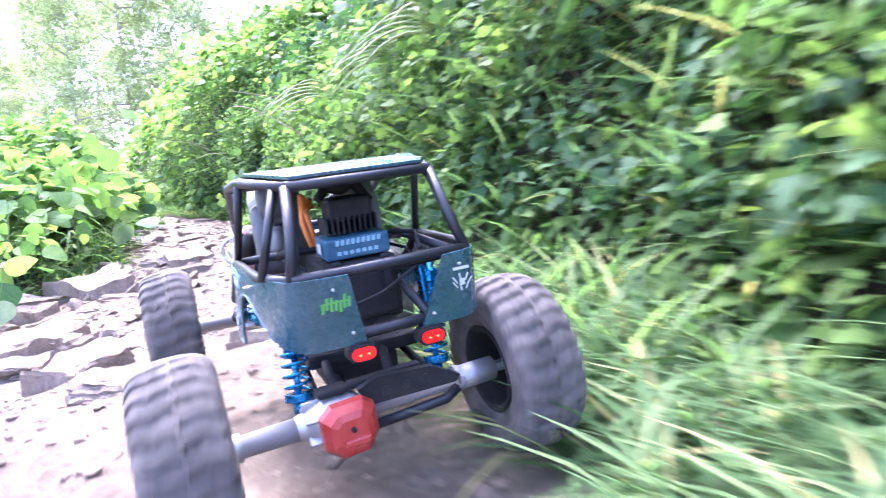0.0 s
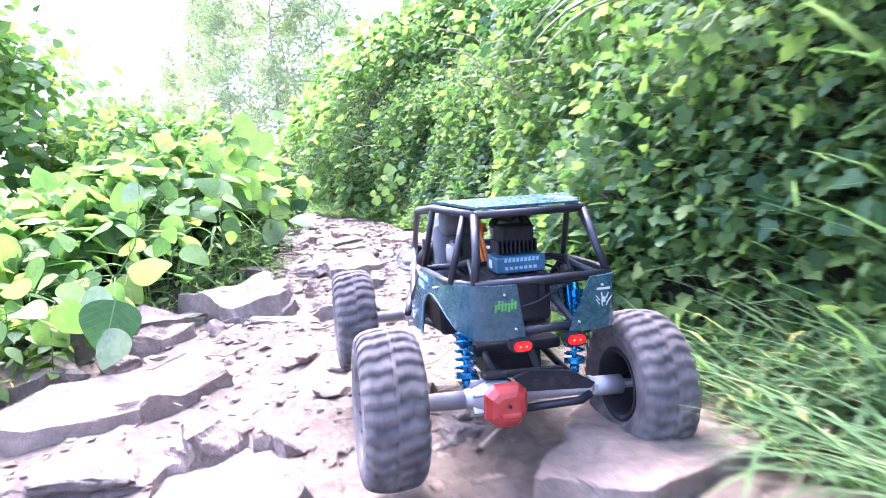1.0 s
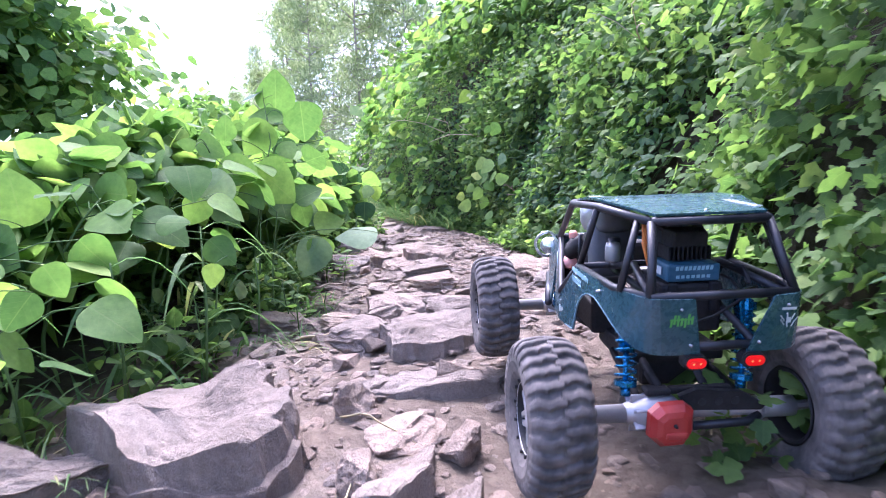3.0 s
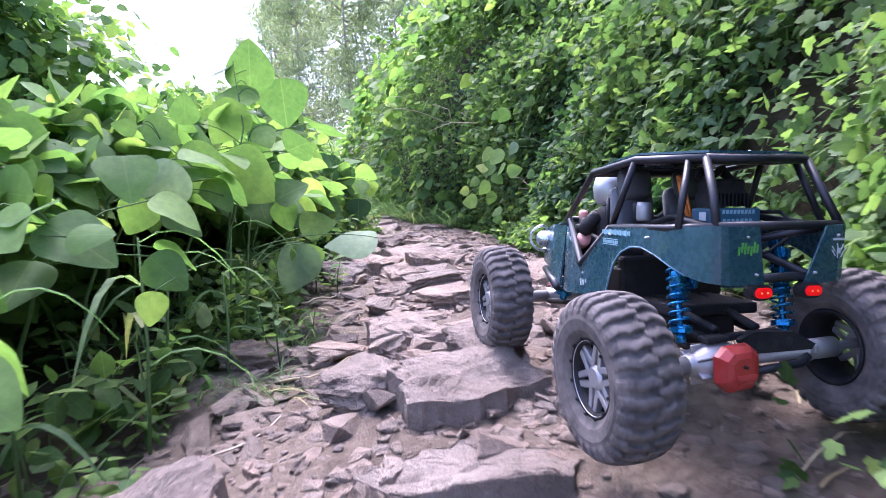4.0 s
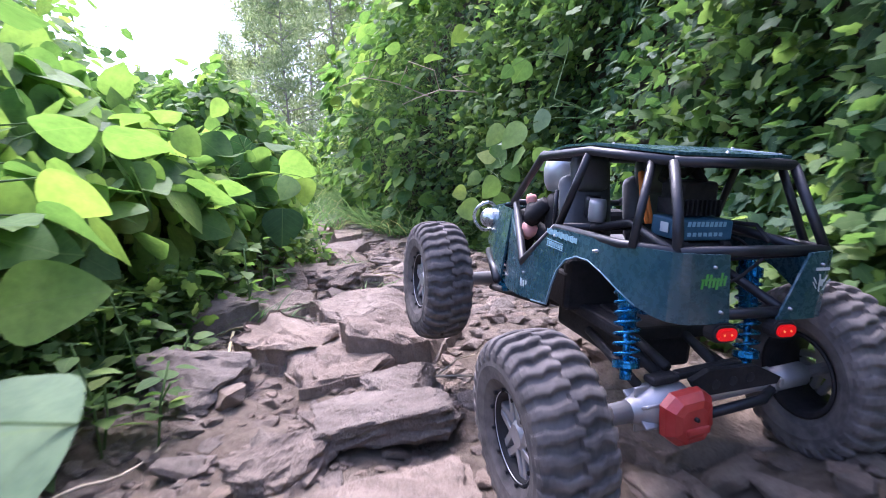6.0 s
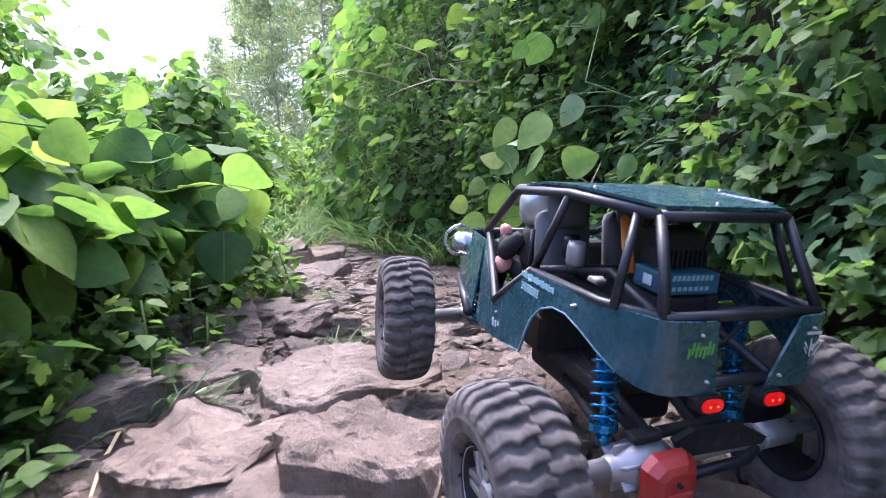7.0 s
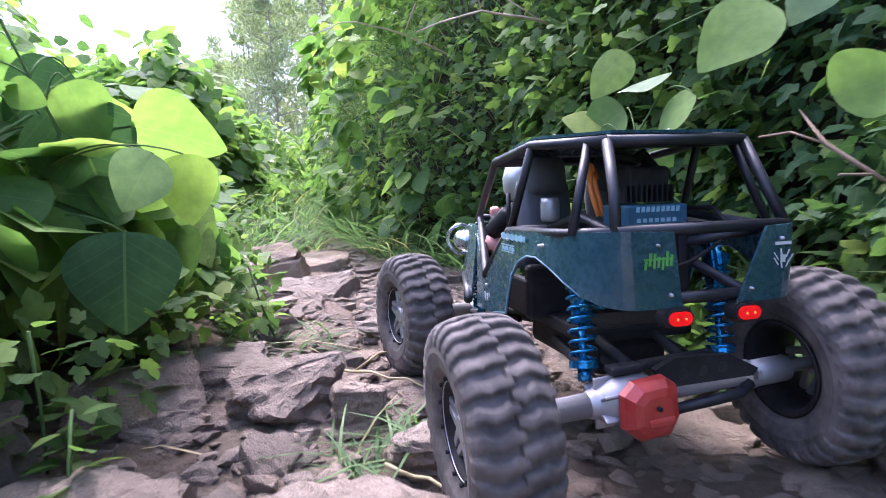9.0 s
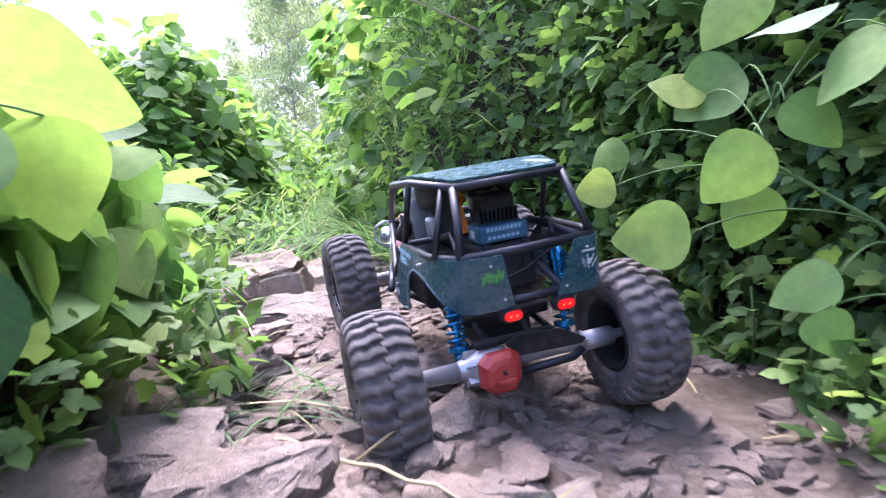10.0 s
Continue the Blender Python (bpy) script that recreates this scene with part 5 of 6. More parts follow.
def rocks():
    # the foot of the climb
    bedded_rocks([(1.36, -0.36, 0.36, 0.19, 0.07, 18), (1.00, -0.11, 0.10, 0.09, 0.075, 25), (1.02, -0.27, 0.15, 0.10, 0.05, -10), (0.78, -0.10, 0.18, 0.12, 0.075, 8), (1.64, -0.46, 0.09, 0.08, 0.05, 30),
                  (0.52, 0.00, 0.12, 0.10, 0.045, -14), (1.06, -0.15, 0.10, 0.08, 0.04, 40), (0.93, -0.34, 0.22, 0.13, 0.045, 12), (0.50, 0.06, 0.10, 0.15, 0.022, 5), (0.62, -0.30, 0.20, 0.14, 0.05, 20),
                  (0.75, 0.34, 0.24, 0.18, 0.038, 20), (1.30, 0.36, 0.20, 0.15, 0.032, -10)], 10)
    # the great ledge with a hollow at its end, and the blocks beside it
    bedded_rocks([(1.97, -0.27, 0.34, 0.17, 0.12, -20), (1.86, -0.54, 0.42, 0.19, 0.10, 24), (1.76, -0.40, 0.20, 0.07, 0.055, 30), (2.05, -0.05, 0.066, 0.05, 0.055, 10), (1.84, -0.02, 0.048, 0.06, 0.045, 35),
                  (1.84, 0.02, 0.060, 0.12, 0.042, -28), (1.75, 0.075, 0.056, 0.11, 0.044, -14), (1.90, 0.09, 0.05, 0.06, 0.040, -20), (1.79, -0.12, 0.15, 0.07, 0.022, 4), (1.98, 0.03, 0.12, 0.10, 0.032, 15),
                  (2.12, 0.06, 0.20, 0.08, 0.03, -6), (2.34, -0.05, 0.065, 0.055, 0.045, 20), (1.62, -0.62, 0.24, 0.15, 0.07, 38), (2.02, -0.76, 0.28, 0.20, 0.12, 10)], 30)
    # the steps of the middle stretch
    bedded_rocks([(2.31, 0.08, 0.18, 0.14, 0.065, 32), (2.44, 0.11, 0.13, 0.10, 0.065, -12), (2.67, -0.01, 0.19, 0.14, 0.062, 4), (2.55, -0.05, 0.095, 0.07, 0.042, 24), (2.36, -0.07, 0.11, 0.11, 0.05, -35),
                  (2.62, -0.13, 0.11, 0.07, 0.03, 10), (2.36, -0.005, 0.028, 0.026, 0.03, 30), (2.66, -0.30, 0.14, 0.11, 0.05, 0), (2.40, 0.16, 0.05, 0.05, 0.035, 15), (2.97, 0.08, 0.13, 0.10, 0.04, 18),
                  (2.97, -0.08, 0.08, 0.06, 0.03, -20), (2.67, 0.14, 0.14, 0.09, 0.03, 8), (2.80, 0.01, 0.13, 0.10, 0.03, 28), (2.52, 0.36, 0.16, 0.13, 0.05, 10)], 60)
    bedded_rocks([(3.17, 0.05, 0.17, 0.11, 0.045, -4), (3.42, -0.01, 0.20, 0.20, 0.035, 22), (3.24, 0.08, 0.10, 0.08, 0.045, 30), (3.10, -0.05, 0.08, 0.09, 0.045, -25), (2.79, 0.38, 0.15, 0.12, 0.06, 12),
                  (2.74, 0.44, 0.13, 0.12, 0.05, -18), (3.45, 0.06, 0.19, 0.15, 0.065, 10), (3.50, -0.12, 0.21, 0.17, 0.06, 26), (3.33, -0.22, 0.16, 0.13, 0.06, -8), (3.12, 0.34, 0.24, 0.17, 0.05, -20)], 90)
    # the shelves near the end
    bedded_rocks([(3.72, 0.00, 0.24, 0.22, 0.055, 38), (4.06, -0.08, 0.13, 0.10, 0.06, -18), (4.17, -0.20, 0.14, 0.10, 0.035, 12), (4.04, -0.24, 0.13, 0.09, 0.065, 25), (3.90, -0.36, 0.22, 0.16, 0.06, 6),
                  (3.92, 0.08, 0.10, 0.09, 0.030, 20), (4.08, 0.06, 0.09, 0.08, 0.03, -30), (4.05, -0.01, 0.055, 0.05, 0.045, 10), (3.80, -0.20, 0.20, 0.13, 0.06, -12), (4.02, 0.20, 0.09, 0.08, 0.022, 15), (3.95, 0.32, 0.11, 0.09, 0.024, -20),
                  (3.66, -0.34, 0.24, 0.18, 0.05, 18)], 120)
    bedded_rocks([(4.80, -0.18, 0.28, 0.17, 0.05, 6), (4.92, 0.14, 0.24, 0.13, 0.04, -8), (5.02, -0.46, 0.50, 0.40, 0.09, 14), (4.70, -0.42, 0.34, 0.26, 0.06, -20), (5.32, -0.26, 0.26, 0.30, 0.035, 20),
                  (4.38, -0.15, 0.08, 0.07, 0.05, 30), (4.64, -0.16, 0.09, 0.08, 0.03, 0), (4.36, 0.02, 0.14, 0.10, 0.035, 24), (5.60, -0.12, 0.22, 0.18, 0.04, 10), (5.95, -0.36, 0.28, 0.2, 0.04, 30),
                  (5.62, -0.42, 0.26, 0.20, 0.06, -15), (4.30, -0.42, 0.30, 0.22, 0.10, 5)], 150)
    # smaller blocks between them
    rs = random.Random(17)
    for i in range(60):
        s = rs.uniform(0.8, 5.2)
        a = rs.uniform(0.035, 0.085)
        n = rs.uniform(max(-0.42, float(left_edge(s)) - 0.02), 0.24 if s < 2.8 else 0.36)
        x, y = to_xy(s, n)
        ob = new("rock", rock_mesh("rock", (a, a * rs.uniform(0.6, 1.0), a * rs.uniform(0.5, 0.8)), 200 + i, M_ROCK, 2, 1.0, 0.9))
        ob.matrix_basis = pose(x, y, float(land(s, n)) - 0.004, rs.gauss(0, 6), rs.gauss(0, 6), rs.uniform(0, 360))
        tagged(ob, "small angular stone lying in the path", "rock", "rocks of the path")


def stones():
    kinds = [rock_mesh("stone", (1, 1, 0.7), 200 + i, M_PEBBLE, 0, 1.0, 0.6) for i in range(12)]
    k = 300
    s = np.concatenate([even(0.9, 2.6, 50), even(2.2, 4.6, 250)])
    n = even(-0.30, 0.42, k) + np.where(s > 4, -0.1, 0)
    size = 0.022 + 0.045 * rng.rand(k) ** 2
    for i in range(k):
        x, y = to_xy(s[i], n[i])
        z = float(land(s[i], n[i])) + size[i] * 0.08
        ob = part("stone", kinds[i % 12], the_ground)
        w = 0.7 + 0.6 * rng.rand()
        ob.matrix_basis = pose(x, y, z, rng.normal() * 14, rng.normal() * 14, rng.rand() * 360) @ Matrix.Diagonal((size[i] * w, size[i] / w, size[i] * (0.5 + 0.4 * rng.rand()), 1))
    # the rest, too small or too many to pick apart
    count, src = 0, []
    for me in [rock_mesh("bit", (1, 1, 0.6), 300 + i, M_PEBBLE, -1, 1.0, 0.3) for i in range(6)]:
        co = np.empty(len(me.vertices) * 3, np.float32)
        me.vertices.foreach_get("co", co)
        src.append((co.reshape(-1, 3), np.array([p.vertices[:] for p in me.polygons])))
        bpy.data.meshes.remove(me)
    k = 19000
    s = even(-0.4, 8.0, k)
    n = left_edge(s) - 0.05 + (hedge_edge(s) - left_edge(s) + 0.05) * rng.rand(k)
    keep = (fbm(s * 3, n * 3 + 30, 3) > 0.40) & ((s > 2.1) | (rng.rand(k) < 0.8))
    s, n = s[keep], n[keep]
    x, y = to_xy(s, n)
    z = land(s, n)
    size = (0.008 + 0.026 * rng.rand(len(s)) ** 2.2) * np.clip(s * 0.45, 0.6, 1.1)
    turn = rng.rand(len(s)) * 6.28
    V, F = [], []
    for i in range(len(s)):
        co, tri = src[i % 6]
        c, d = math.cos(turn[i]) * size[i], math.sin(turn[i]) * size[i]
        V.append(np.stack([x[i] + co[:, 0] * c - co[:, 1] * d, y[i] + co[:, 0] * d + co[:, 1] * c, z[i] + co[:, 2] * size[i] * 0.7 + size[i] * 0.05], -1))
        F.append(tri + count)
        count += len(co)
    me = mesh_of("gravel", np.concatenate(V), np.concatenate(F).tolist(), M_PEBBLE)
    tagged(new("gravel", me), "loose pinkish grey gravel strewn over the path", "gravel", kind="stuff")


right_bank()
shoots()
leaning_branch()
grasses()
left_cover()
bushes()
trees()
kudzu_plants()
rocks()
litter()
weeds()


# ---- the radio-controlled rock crawler ----
REAR_Y, FRONT_Y, TRACK, TYRE_R, TYRE_W, HUB_Z, AXLE_X = -0.153, 0.202, 0.260, 0.0750, 0.057, 0.0718, -0.019


def tyre_mesh():
    """A balloon tyre with long wavy bars across each half of its tread."""
    sh = Shape()
    w, R = TYRE_W / 2, TYRE_R
    prof = [(0.036, -w * 0.78), (0.043, -w * 0.95), (0.053, -w * 1.02), (0.0615, -w * 0.98), (0.0668, -w * 0.82), (0.0694, -w * 0.45), (0.0700, 0),
            (0.0694, w * 0.45), (0.0668, w * 0.82), (0.0615, w * 0.98), (0.053, w * 1.02), (0.043, w * 0.95), (0.036, w * 0.78), (0.034, w * 0.6), (0.034, -w * 0.6)]
    sh.lathe(prof, 56, closed=True)
    n = 30
    line = ((-0.05, 0.0, 0.3), (0.17, 0.0, 1.0), (0.32, 0.0003, 0.2), (0.47, 0.0009, -0.9), (0.62, 0.0019, -0.1), (0.77, 0.0034, 0.9), (0.90, 0.0062, 0.3), (0.985, 0.0098, 0.1), (1.02, 0.0150, 0.1))
    for k in range(n):
        for side in (-1, 1):
            a = 2 * math.pi * (k + (0.5 if side > 0 else 0)) / n + 0.010 * math.sin(k * 5.1 + side)
            v = []
            for x, drop, sway in line:
                mid = a + side * 0.019 * sway + 0.006 * math.sin(k * 7.3 + x * 9)
                half = (0.040, 0.053, 0.043, 0.055, 0.048, 0.060, 0.060, 0.056, 0.050)[line.index((x, drop, sway))]
                for q, r in ((-1.25, R - drop - 0.0072), (-0.95, R - drop - 0.0010), (-0.6, R - drop), (0.6, R - drop), (0.95, R - drop - 0.0010), (1.25, R - drop - 0.0072)):
                    b = mid + q * half
                    v.append((side * w * (x if r > R - drop - 0.002 else x - 0.03), -math.sin(b) * r, math.cos(b) * r))
            f = [(i * 6 + j, i * 6 + j + 1, i * 6 + j + 7, i * 6 + j + 6) for i in range(len(line) - 1) for j in range(5)]
            e = 6 * (len(line) - 1)
            f += [(5, 4, 3, 2, 1, 0), tuple(e + j for j in range(6))]
            sh.add(v, f if side < 0 else [tuple(reversed(q)) for q in f])
    return sh.done("tyre", M_RUBBER)


def rim_mesh():
    """Barrel and ring of a beadlock rim, its outer face towards +x."""
    w = TYRE_W / 2
    sh = Shape()
    sh.lathe([(0.0355, -w * 0.8), (0.0375, -w * 0.86), (0.0355, -w * 0.9), (0.032, -w * 0.8), (0.0305, 0.0), (0.031, w * 0.7), (0.034, w * 0.78), (0.0365, w * 0.74), (0.0355, w * 0.6), (0.0325, 0.0)], 40, closed=True)
    return sh.done("wheel", M_DARK, True)


def spokes_mesh():
    w = TYRE_W / 2
    sh = Shape()
    for k in range(6):
        turn = Matrix.Rotation(2 * math.pi * k / 6, 3, "X")
        for side in (-1, 1):
            c = turn @ Vector((w * 0.50, side * 0.0048, 0.0205))
            sh.box(c, (0.0065, 0.0056, 0.023), turn @ Matrix.Rotation(side * 0.10, 3, "X"), 0.0008)
    sh.lathe([(0.0, w * 0.66), (0.0085, w * 0.66), (0.0115, w * 0.56), (0.0115, w * 0.3), (0.0, w * 0.3)], 18)
    sh.lathe([(0.0315, w * 0.40), (0.0315, w * 0.66), (0.0328, w * 0.76), (0.0340, w * 0.76), (0.0335, w * 0.62), (0.0330, w * 0.4)], 40, closed=True)
    return sh.done("spokes", M_SILVER)


def bolts_mesh():
    sh = Shape()
    for k in range(12):
        a = 2 * math.pi * k / 12
        sh.lathe([(0, TYRE_W / 2 * 0.86), (0.0016, TYRE_W / 2 * 0.86), (0.0016, TYRE_W / 2 * 0.76)], 6, at=(0, 0.0345 * math.cos(a), 0.0345 * math.sin(a)))
    return sh.done("bolt_ring", M_DARK)


def make_wheel(truck, first=None):
    if first is None:
        ob = part("wheel", rim_mesh(), truck, "wheel with a deep dark rim and a dusty knobbly tyre")
        part("tyre", tyre_mesh(), ob, "dusty grey-black rubber mud tyre with wavy tread bars")
        part("spokes", spokes_mesh(), ob, "silver six-spoke wheel face")
        part("bolt_ring", bolts_mesh(), ob)
        return ob
    ob = copy_thing(first, Matrix())
    ob.parent = truck
    return ob


def coil(sh, a, b, r, turns, wire):
    a, b = Vector(a), Vector(b)
    d = (b - a).normalized()
    u = d.orthogonal().normalized()
    w = d.cross(u)
    n = turns * 12
    sh.tube([a + (b - a) * (i / n) + (u * math.cos(i * math.pi / 6) + w * math.sin(i * math.pi / 6)) * r for i in range(n + 1)], wire, 5)


def make_shock(truck, top, low):
    top, low = Vector(top), Vector(low)
    d = low - top
    body = Shape().tube([top, top + d * 0.05, top + d * 0.06, top + d * 0.55], 0.0075, 12, [0.005, 0.005, 0.0078, 0.0078])
    ob = part("shock_absorber", body.done("shock_absorber", M_BLUE, True), truck, "blue anodised coil-over shock absorber")
    sp = Shape()
    coil(sp, top + d * 0.16, top + d * 0.86, 0.0098, 8, 0.0013)
    part("spring", sp.done("spring", M_BLUE, True), ob, "blue coil spring")
    for q0, q1 in ((0.08, 0.17), (0.84, 0.90)):
        part("spring_cup", Shape().tube([top + d * q0, top + d * q1], 0.0107, 12).done("spring_cup", M_BLUE), ob)
    rod = Shape().tube([top + d * 0.5, low], 0.0028, 8).tube([top + d * 0.9, low], 0.005, 8)
    part("shock_rod", rod.done("shock_rod", M_BLUE, True), ob)


def cage(truck):
    """Black tube frame; one mesh a bar."""
    def bar(pts, r=0.0035, label=""):
        part("cage_bar", Shape().tube(pts, r, 9).done("cage_bar", M_BLACK, True), truck, label)
    for k in (-1, 1):
        R, FM, F, A = (k * 0.055, -0.148, 0.250), (k * 0.077, -0.068, 0.253), (k * 0.077, 0.020, 0.244), (k * 0.068, 0.105, 0.188)
        bar([R, FM, F, A], 0.0039)
        bar([FM, (k * 0.084, -0.034, 0.182)])
        bar([R, (k * 0.060, -0.166, 0.215), (k * 0.066, -0.178, 0.188)], 0.0040)
        bar([(k * 0.060, -0.130, 0.250), (k * 0.081, -0.146, 0.186)], 0.0034)
        bar([(k * 0.066, -0.178, 0.189), (k * 0.081, -0.13, 0.186), (k * 0.085, -0.034, 0.183)], 0.0037)
        bar([(k * 0.085, -0.034, 0.183), (k * 0.086, 0.030, 0.137), (k * 0.070, 0.092, 0.188)], 0.0037)
        bar([(k * 0.030, -0.18, 0.145), (k * 0.030, -0.10, 0.165), (k * 0.045, -0.02, 0.178)], 0.0037)
        bar([(k * 0.062, -0.17, 0.186), (k * 0.045, -0.09, 0.196), (k * 0.05, -0.035, 0.182)], 0.0037)
        bar([(k * 0.05, -0.17, 0.186), (k * 0.02, -0.12, 0.172), (k * 0.02, -0.06, 0.16)], 0.004)
        bar([(k * 0.084, 0.10, 0.10), (k * 0.06, 0.19, 0.115)], 0.005)
    bar([(-0.055, -0.148, 0.250), (0.055, -0.148, 0.250)], 0.0042)
    bar([(-0.077, -0.068, 0.253), (0.077, -0.068, 0.253)], 0.0037)
    bar([(-0.077, 0.020, 0.244), (0.077, 0.020, 0.244)], 0.005)
    bar([(-0.068, 0.105, 0.188), (0.068, 0.105, 0.188)], 0.0037)
    bar([(-0.066, -0.178, 0.189), (0.066, -0.178, 0.189)], 0.0042)
    bar([(-0.036, -0.180, 0.143), (0.036, -0.180, 0.143)], 0.0042)
    bar([(-0.084, -0.034, 0.183), (0.084, -0.034, 0.183)], 0.0037)
    bar([(-0.08, -0.02, 0.215), (-0.08, -0.02, 0.183)], 0.002)


def decal(parent, name, bars, m, material, label=""):
    sh = Shape()
    for x, y, w, h, lean in bars:
        sh.plate([(x - w / 2, y - h / 2), (x + w / 2, y - h / 2), (x + w / 2 + lean, y + h / 2), (x - w / 2 + lean, y + h / 2)], 0.0004, m)
    part(name, sh.done(name, material), parent, label)


def body_panels(truck):
    for k in (-1, 1):
        # side: from the door notch over the wheel arch and round the rear corner; upper and lower edges run together
        inner = 0.029 if k < 0 else 0.043
        top = [(0.100, 0.180), (0.075, 0.168), (0.032, 0.137), (-0.002, 0.160), (-0.034, 0.182), (-0.043, 0.183), (-0.053, 0.1835), (-0.066, 0.184), (-0.082, 0.1845), (-0.098, 0.185), (-0.116, 0.186), (-0.136, 0.187), (-0.155, 0.188), (-0.170, 0.189),
               (-0.1785, 0.1895), (-0.1830, 0.1895), (-0.1850, 0.1895), (-0.1855, 0.189), (-0.1855, 0.1885)]
        low = [(0.104, 0.096), (0.075, 0.097), (0.032, 0.102), (-0.002, 0.106), (-0.034, 0.111), (-0.041, 0.130), (-0.050, 0.147), (-0.063, 0.159), (-0.080, 0.1655), (-0.097, 0.1660), (-0.116, 0.1605), (-0.136, 0.1520), (-0.155, 0.1445), (-0.170, 0.1405),
               (-0.1775, 0.1395), (-0.1820, 0.1388), (-0.1840, 0.1382), (-0.1845, 0.1380), (-0.1845, 0.1385)]
        xs = [0.070, 0.079, 0.0862, 0.0872, 0.0872, 0.0872, 0.0870, 0.0865, 0.0858, 0.0848, 0.0832, 0.0806, 0.0772, 0.0735, 0.0700, 0.0655, 0.0600, 0.0480, inner]
        under = xs[:14] + [0.0690, 0.0630, 0.0560, 0.0400, 0.0215]
        sh = Shape().skin([(k * x, y, z) for x, (y, z) in zip(xs, top)], [(k * (x + (0.002 if y > -0.17 else 0)), y, z) for x, (y, z) in zip(under, low)], 0.0022)
        side = part("side_panel", sh.done("side_panel", M_BODY), truck, "scuffed dark teal side panel wrapped round the rear corner")
        lip = Shape().tube([(k * (x + 0.0025), y, z) for x, (y, z) in list(zip(under, low))[3:13]], 0.0010, 6)
        part("arch_lip", lip.done("arch_lip", M_TRIM, True), side)
        for x, z in ((k * (inner + 0.012), 0.180), (k * 0.031, 0.147)):
            bolts = Shape().lathe([(0, -0.1885), (0.0011, -0.1883), (0.0014, -0.1855)], 8, "y", (x, 0, z))
            part("bolt", bolts.done("bolt", M_SILVER, True), side)
        lm = Matrix.Translation((0, -0.1868, 0)) @ Matrix.Rotation(radians(90), 4, "X")
        if k < 0:
            decal(side, "green_badge", [(-0.050 + 0.0031 * i, 0.1695 + 0.0010 * ((i * 3) % 4 - 1.5), 0.0019, 0.0072 + 0.0012 * (i % 3), 0.0008) for i in range(7)] + [(-0.041, 0.171, 0.020, 0.0012, 0)], lm, M_GREEN, "jagged bright green mark")
        else:
            decal(side, "spider_badge", [(0.056 + 0.0042 * math.cos(i * 0.9), 0.166 + 0.0042 * math.sin(i * 0.9), 0.0011, 0.0052, 0.004 * math.cos(i * 0.9)) for i in range(7)] + [(0.056, 0.166, 0.004, 0.005, 0), (0.056, 0.1765, 0.013, 0.0022, 0)], lm, M_WHITE, "small white web-shaped mark")
        # side decals as plain bars
        sm = Matrix.Translation((k * 0.0892, -0.066, 0.1735)) @ Matrix.Rotation(radians(-90 if k < 0 else 90), 4, "Z") @ Matrix.Rotation(radians(90), 4, "X")
        f = -1 if k < 0 else 1
        decal(side, "side_lettering", [(f * (0.040 - 0.0033 * i), 0.0050, 0.0024, 0.0040 + 0.001 * (i % 3), 0) for i in range(17)], sm, M_CYAN, "row of pale blue bars")
        decal(side, "side_label_bar", [(f * 0.025, -0.0024, 0.031, 0.0008, 0), (f * 0.025, -0.0082, 0.031, 0.0008, 0)] + [(f * (0.038 - 0.0034 * i), -0.0053, 0.0021, 0.0034, 0) for i in range(9)], sm, M_CYAN)
        sm2 = Matrix.Translation((k * 0.0892, 0.012, 0.117)) @ Matrix.Rotation(radians(-90 if k < 0 else 90), 4, "Z") @ Matrix.Rotation(radians(90), 4, "X")
        decal(side, "lower_side_mark", [(f * (0.012 - 0.0062 * i), 0, 0.0034, 0.008 - 0.002 * (i % 2), f * 0.001) for i in range(5)], sm2, M_WHITE, "worn white bars")
        for y, z in ((-0.040, 0.176), (-0.108, 0.176), (0.020, 0.128)):
            sb = Shape().lathe([(0, k * 0.0905), (0.0012, k * 0.0902), (0.0015, k * 0.086)], 8, "x", (0, y, z))
            part("bolt", sb.done("bolt", M_SILVER, True), side)
    roof = Shape().skin([(-0.070, 0.026, 0.2475), (-0.0735, -0.020, 0.2555), (-0.0735, -0.068, 0.2590), (-0.052, -0.148, 0.2560)],
                        [(0.070, 0.026, 0.2475), (0.0735, -0.020, 0.2555), (0.0735, -0.068, 0.2590), (0.052, -0.148, 0.2560)], 0.0022)
    rp = part("roof_panel", roof.done("roof_panel", M_BODY), truck, "dusty dark teal flat roof panel")
    for x, y, z in ((0, -0.138, 0.2572), (-0.060, -0.075, 0.2595), (0.060, -0.075, 0.2595), (0.055, 0.012, 0.2505), (-0.055, 0.012, 0.2505)):
        rb = Shape().lathe([(0, z + 0.0016), (0.0012, z + 0.0013), (0.0015, z)], 8, "z", (x, y, 0))
        part("bolt", rb.done("bolt", M_SILVER, True), rp)
    slope = Matrix.Translation((0.049, -0.112, 0.2589)) @ Matrix.Rotation(radians(-75), 4, "Z") @ Matrix.Rotation(radians(2), 4, "Y")
    decal(rp, "roof_lettering", [(-0.018 + 0.0056 * i, 0, 0.0026, 0.0042, 0.001) for i in range(7)] + [(0, 0.0042, 0.042, 0.0005, 0), (0, -0.0042, 0.042, 0.0005, 0)], slope, M_WHITE, "white bars along the roof's edge")
    hood = Shape().skin([(-0.056, 0.100, 0.184), (-0.054, 0.15, 0.182), (-0.050, 0.195, 0.172), (-0.048, 0.203, 0.150)],
                        [(0.056, 0.100, 0.184), (0.054, 0.15, 0.182), (0.050, 0.195, 0.172), (0.048, 0.203, 0.150)], 0.0022)
    part("bonnet", hood.done("bonnet", M_BODY), truck, "dark teal bonnet")
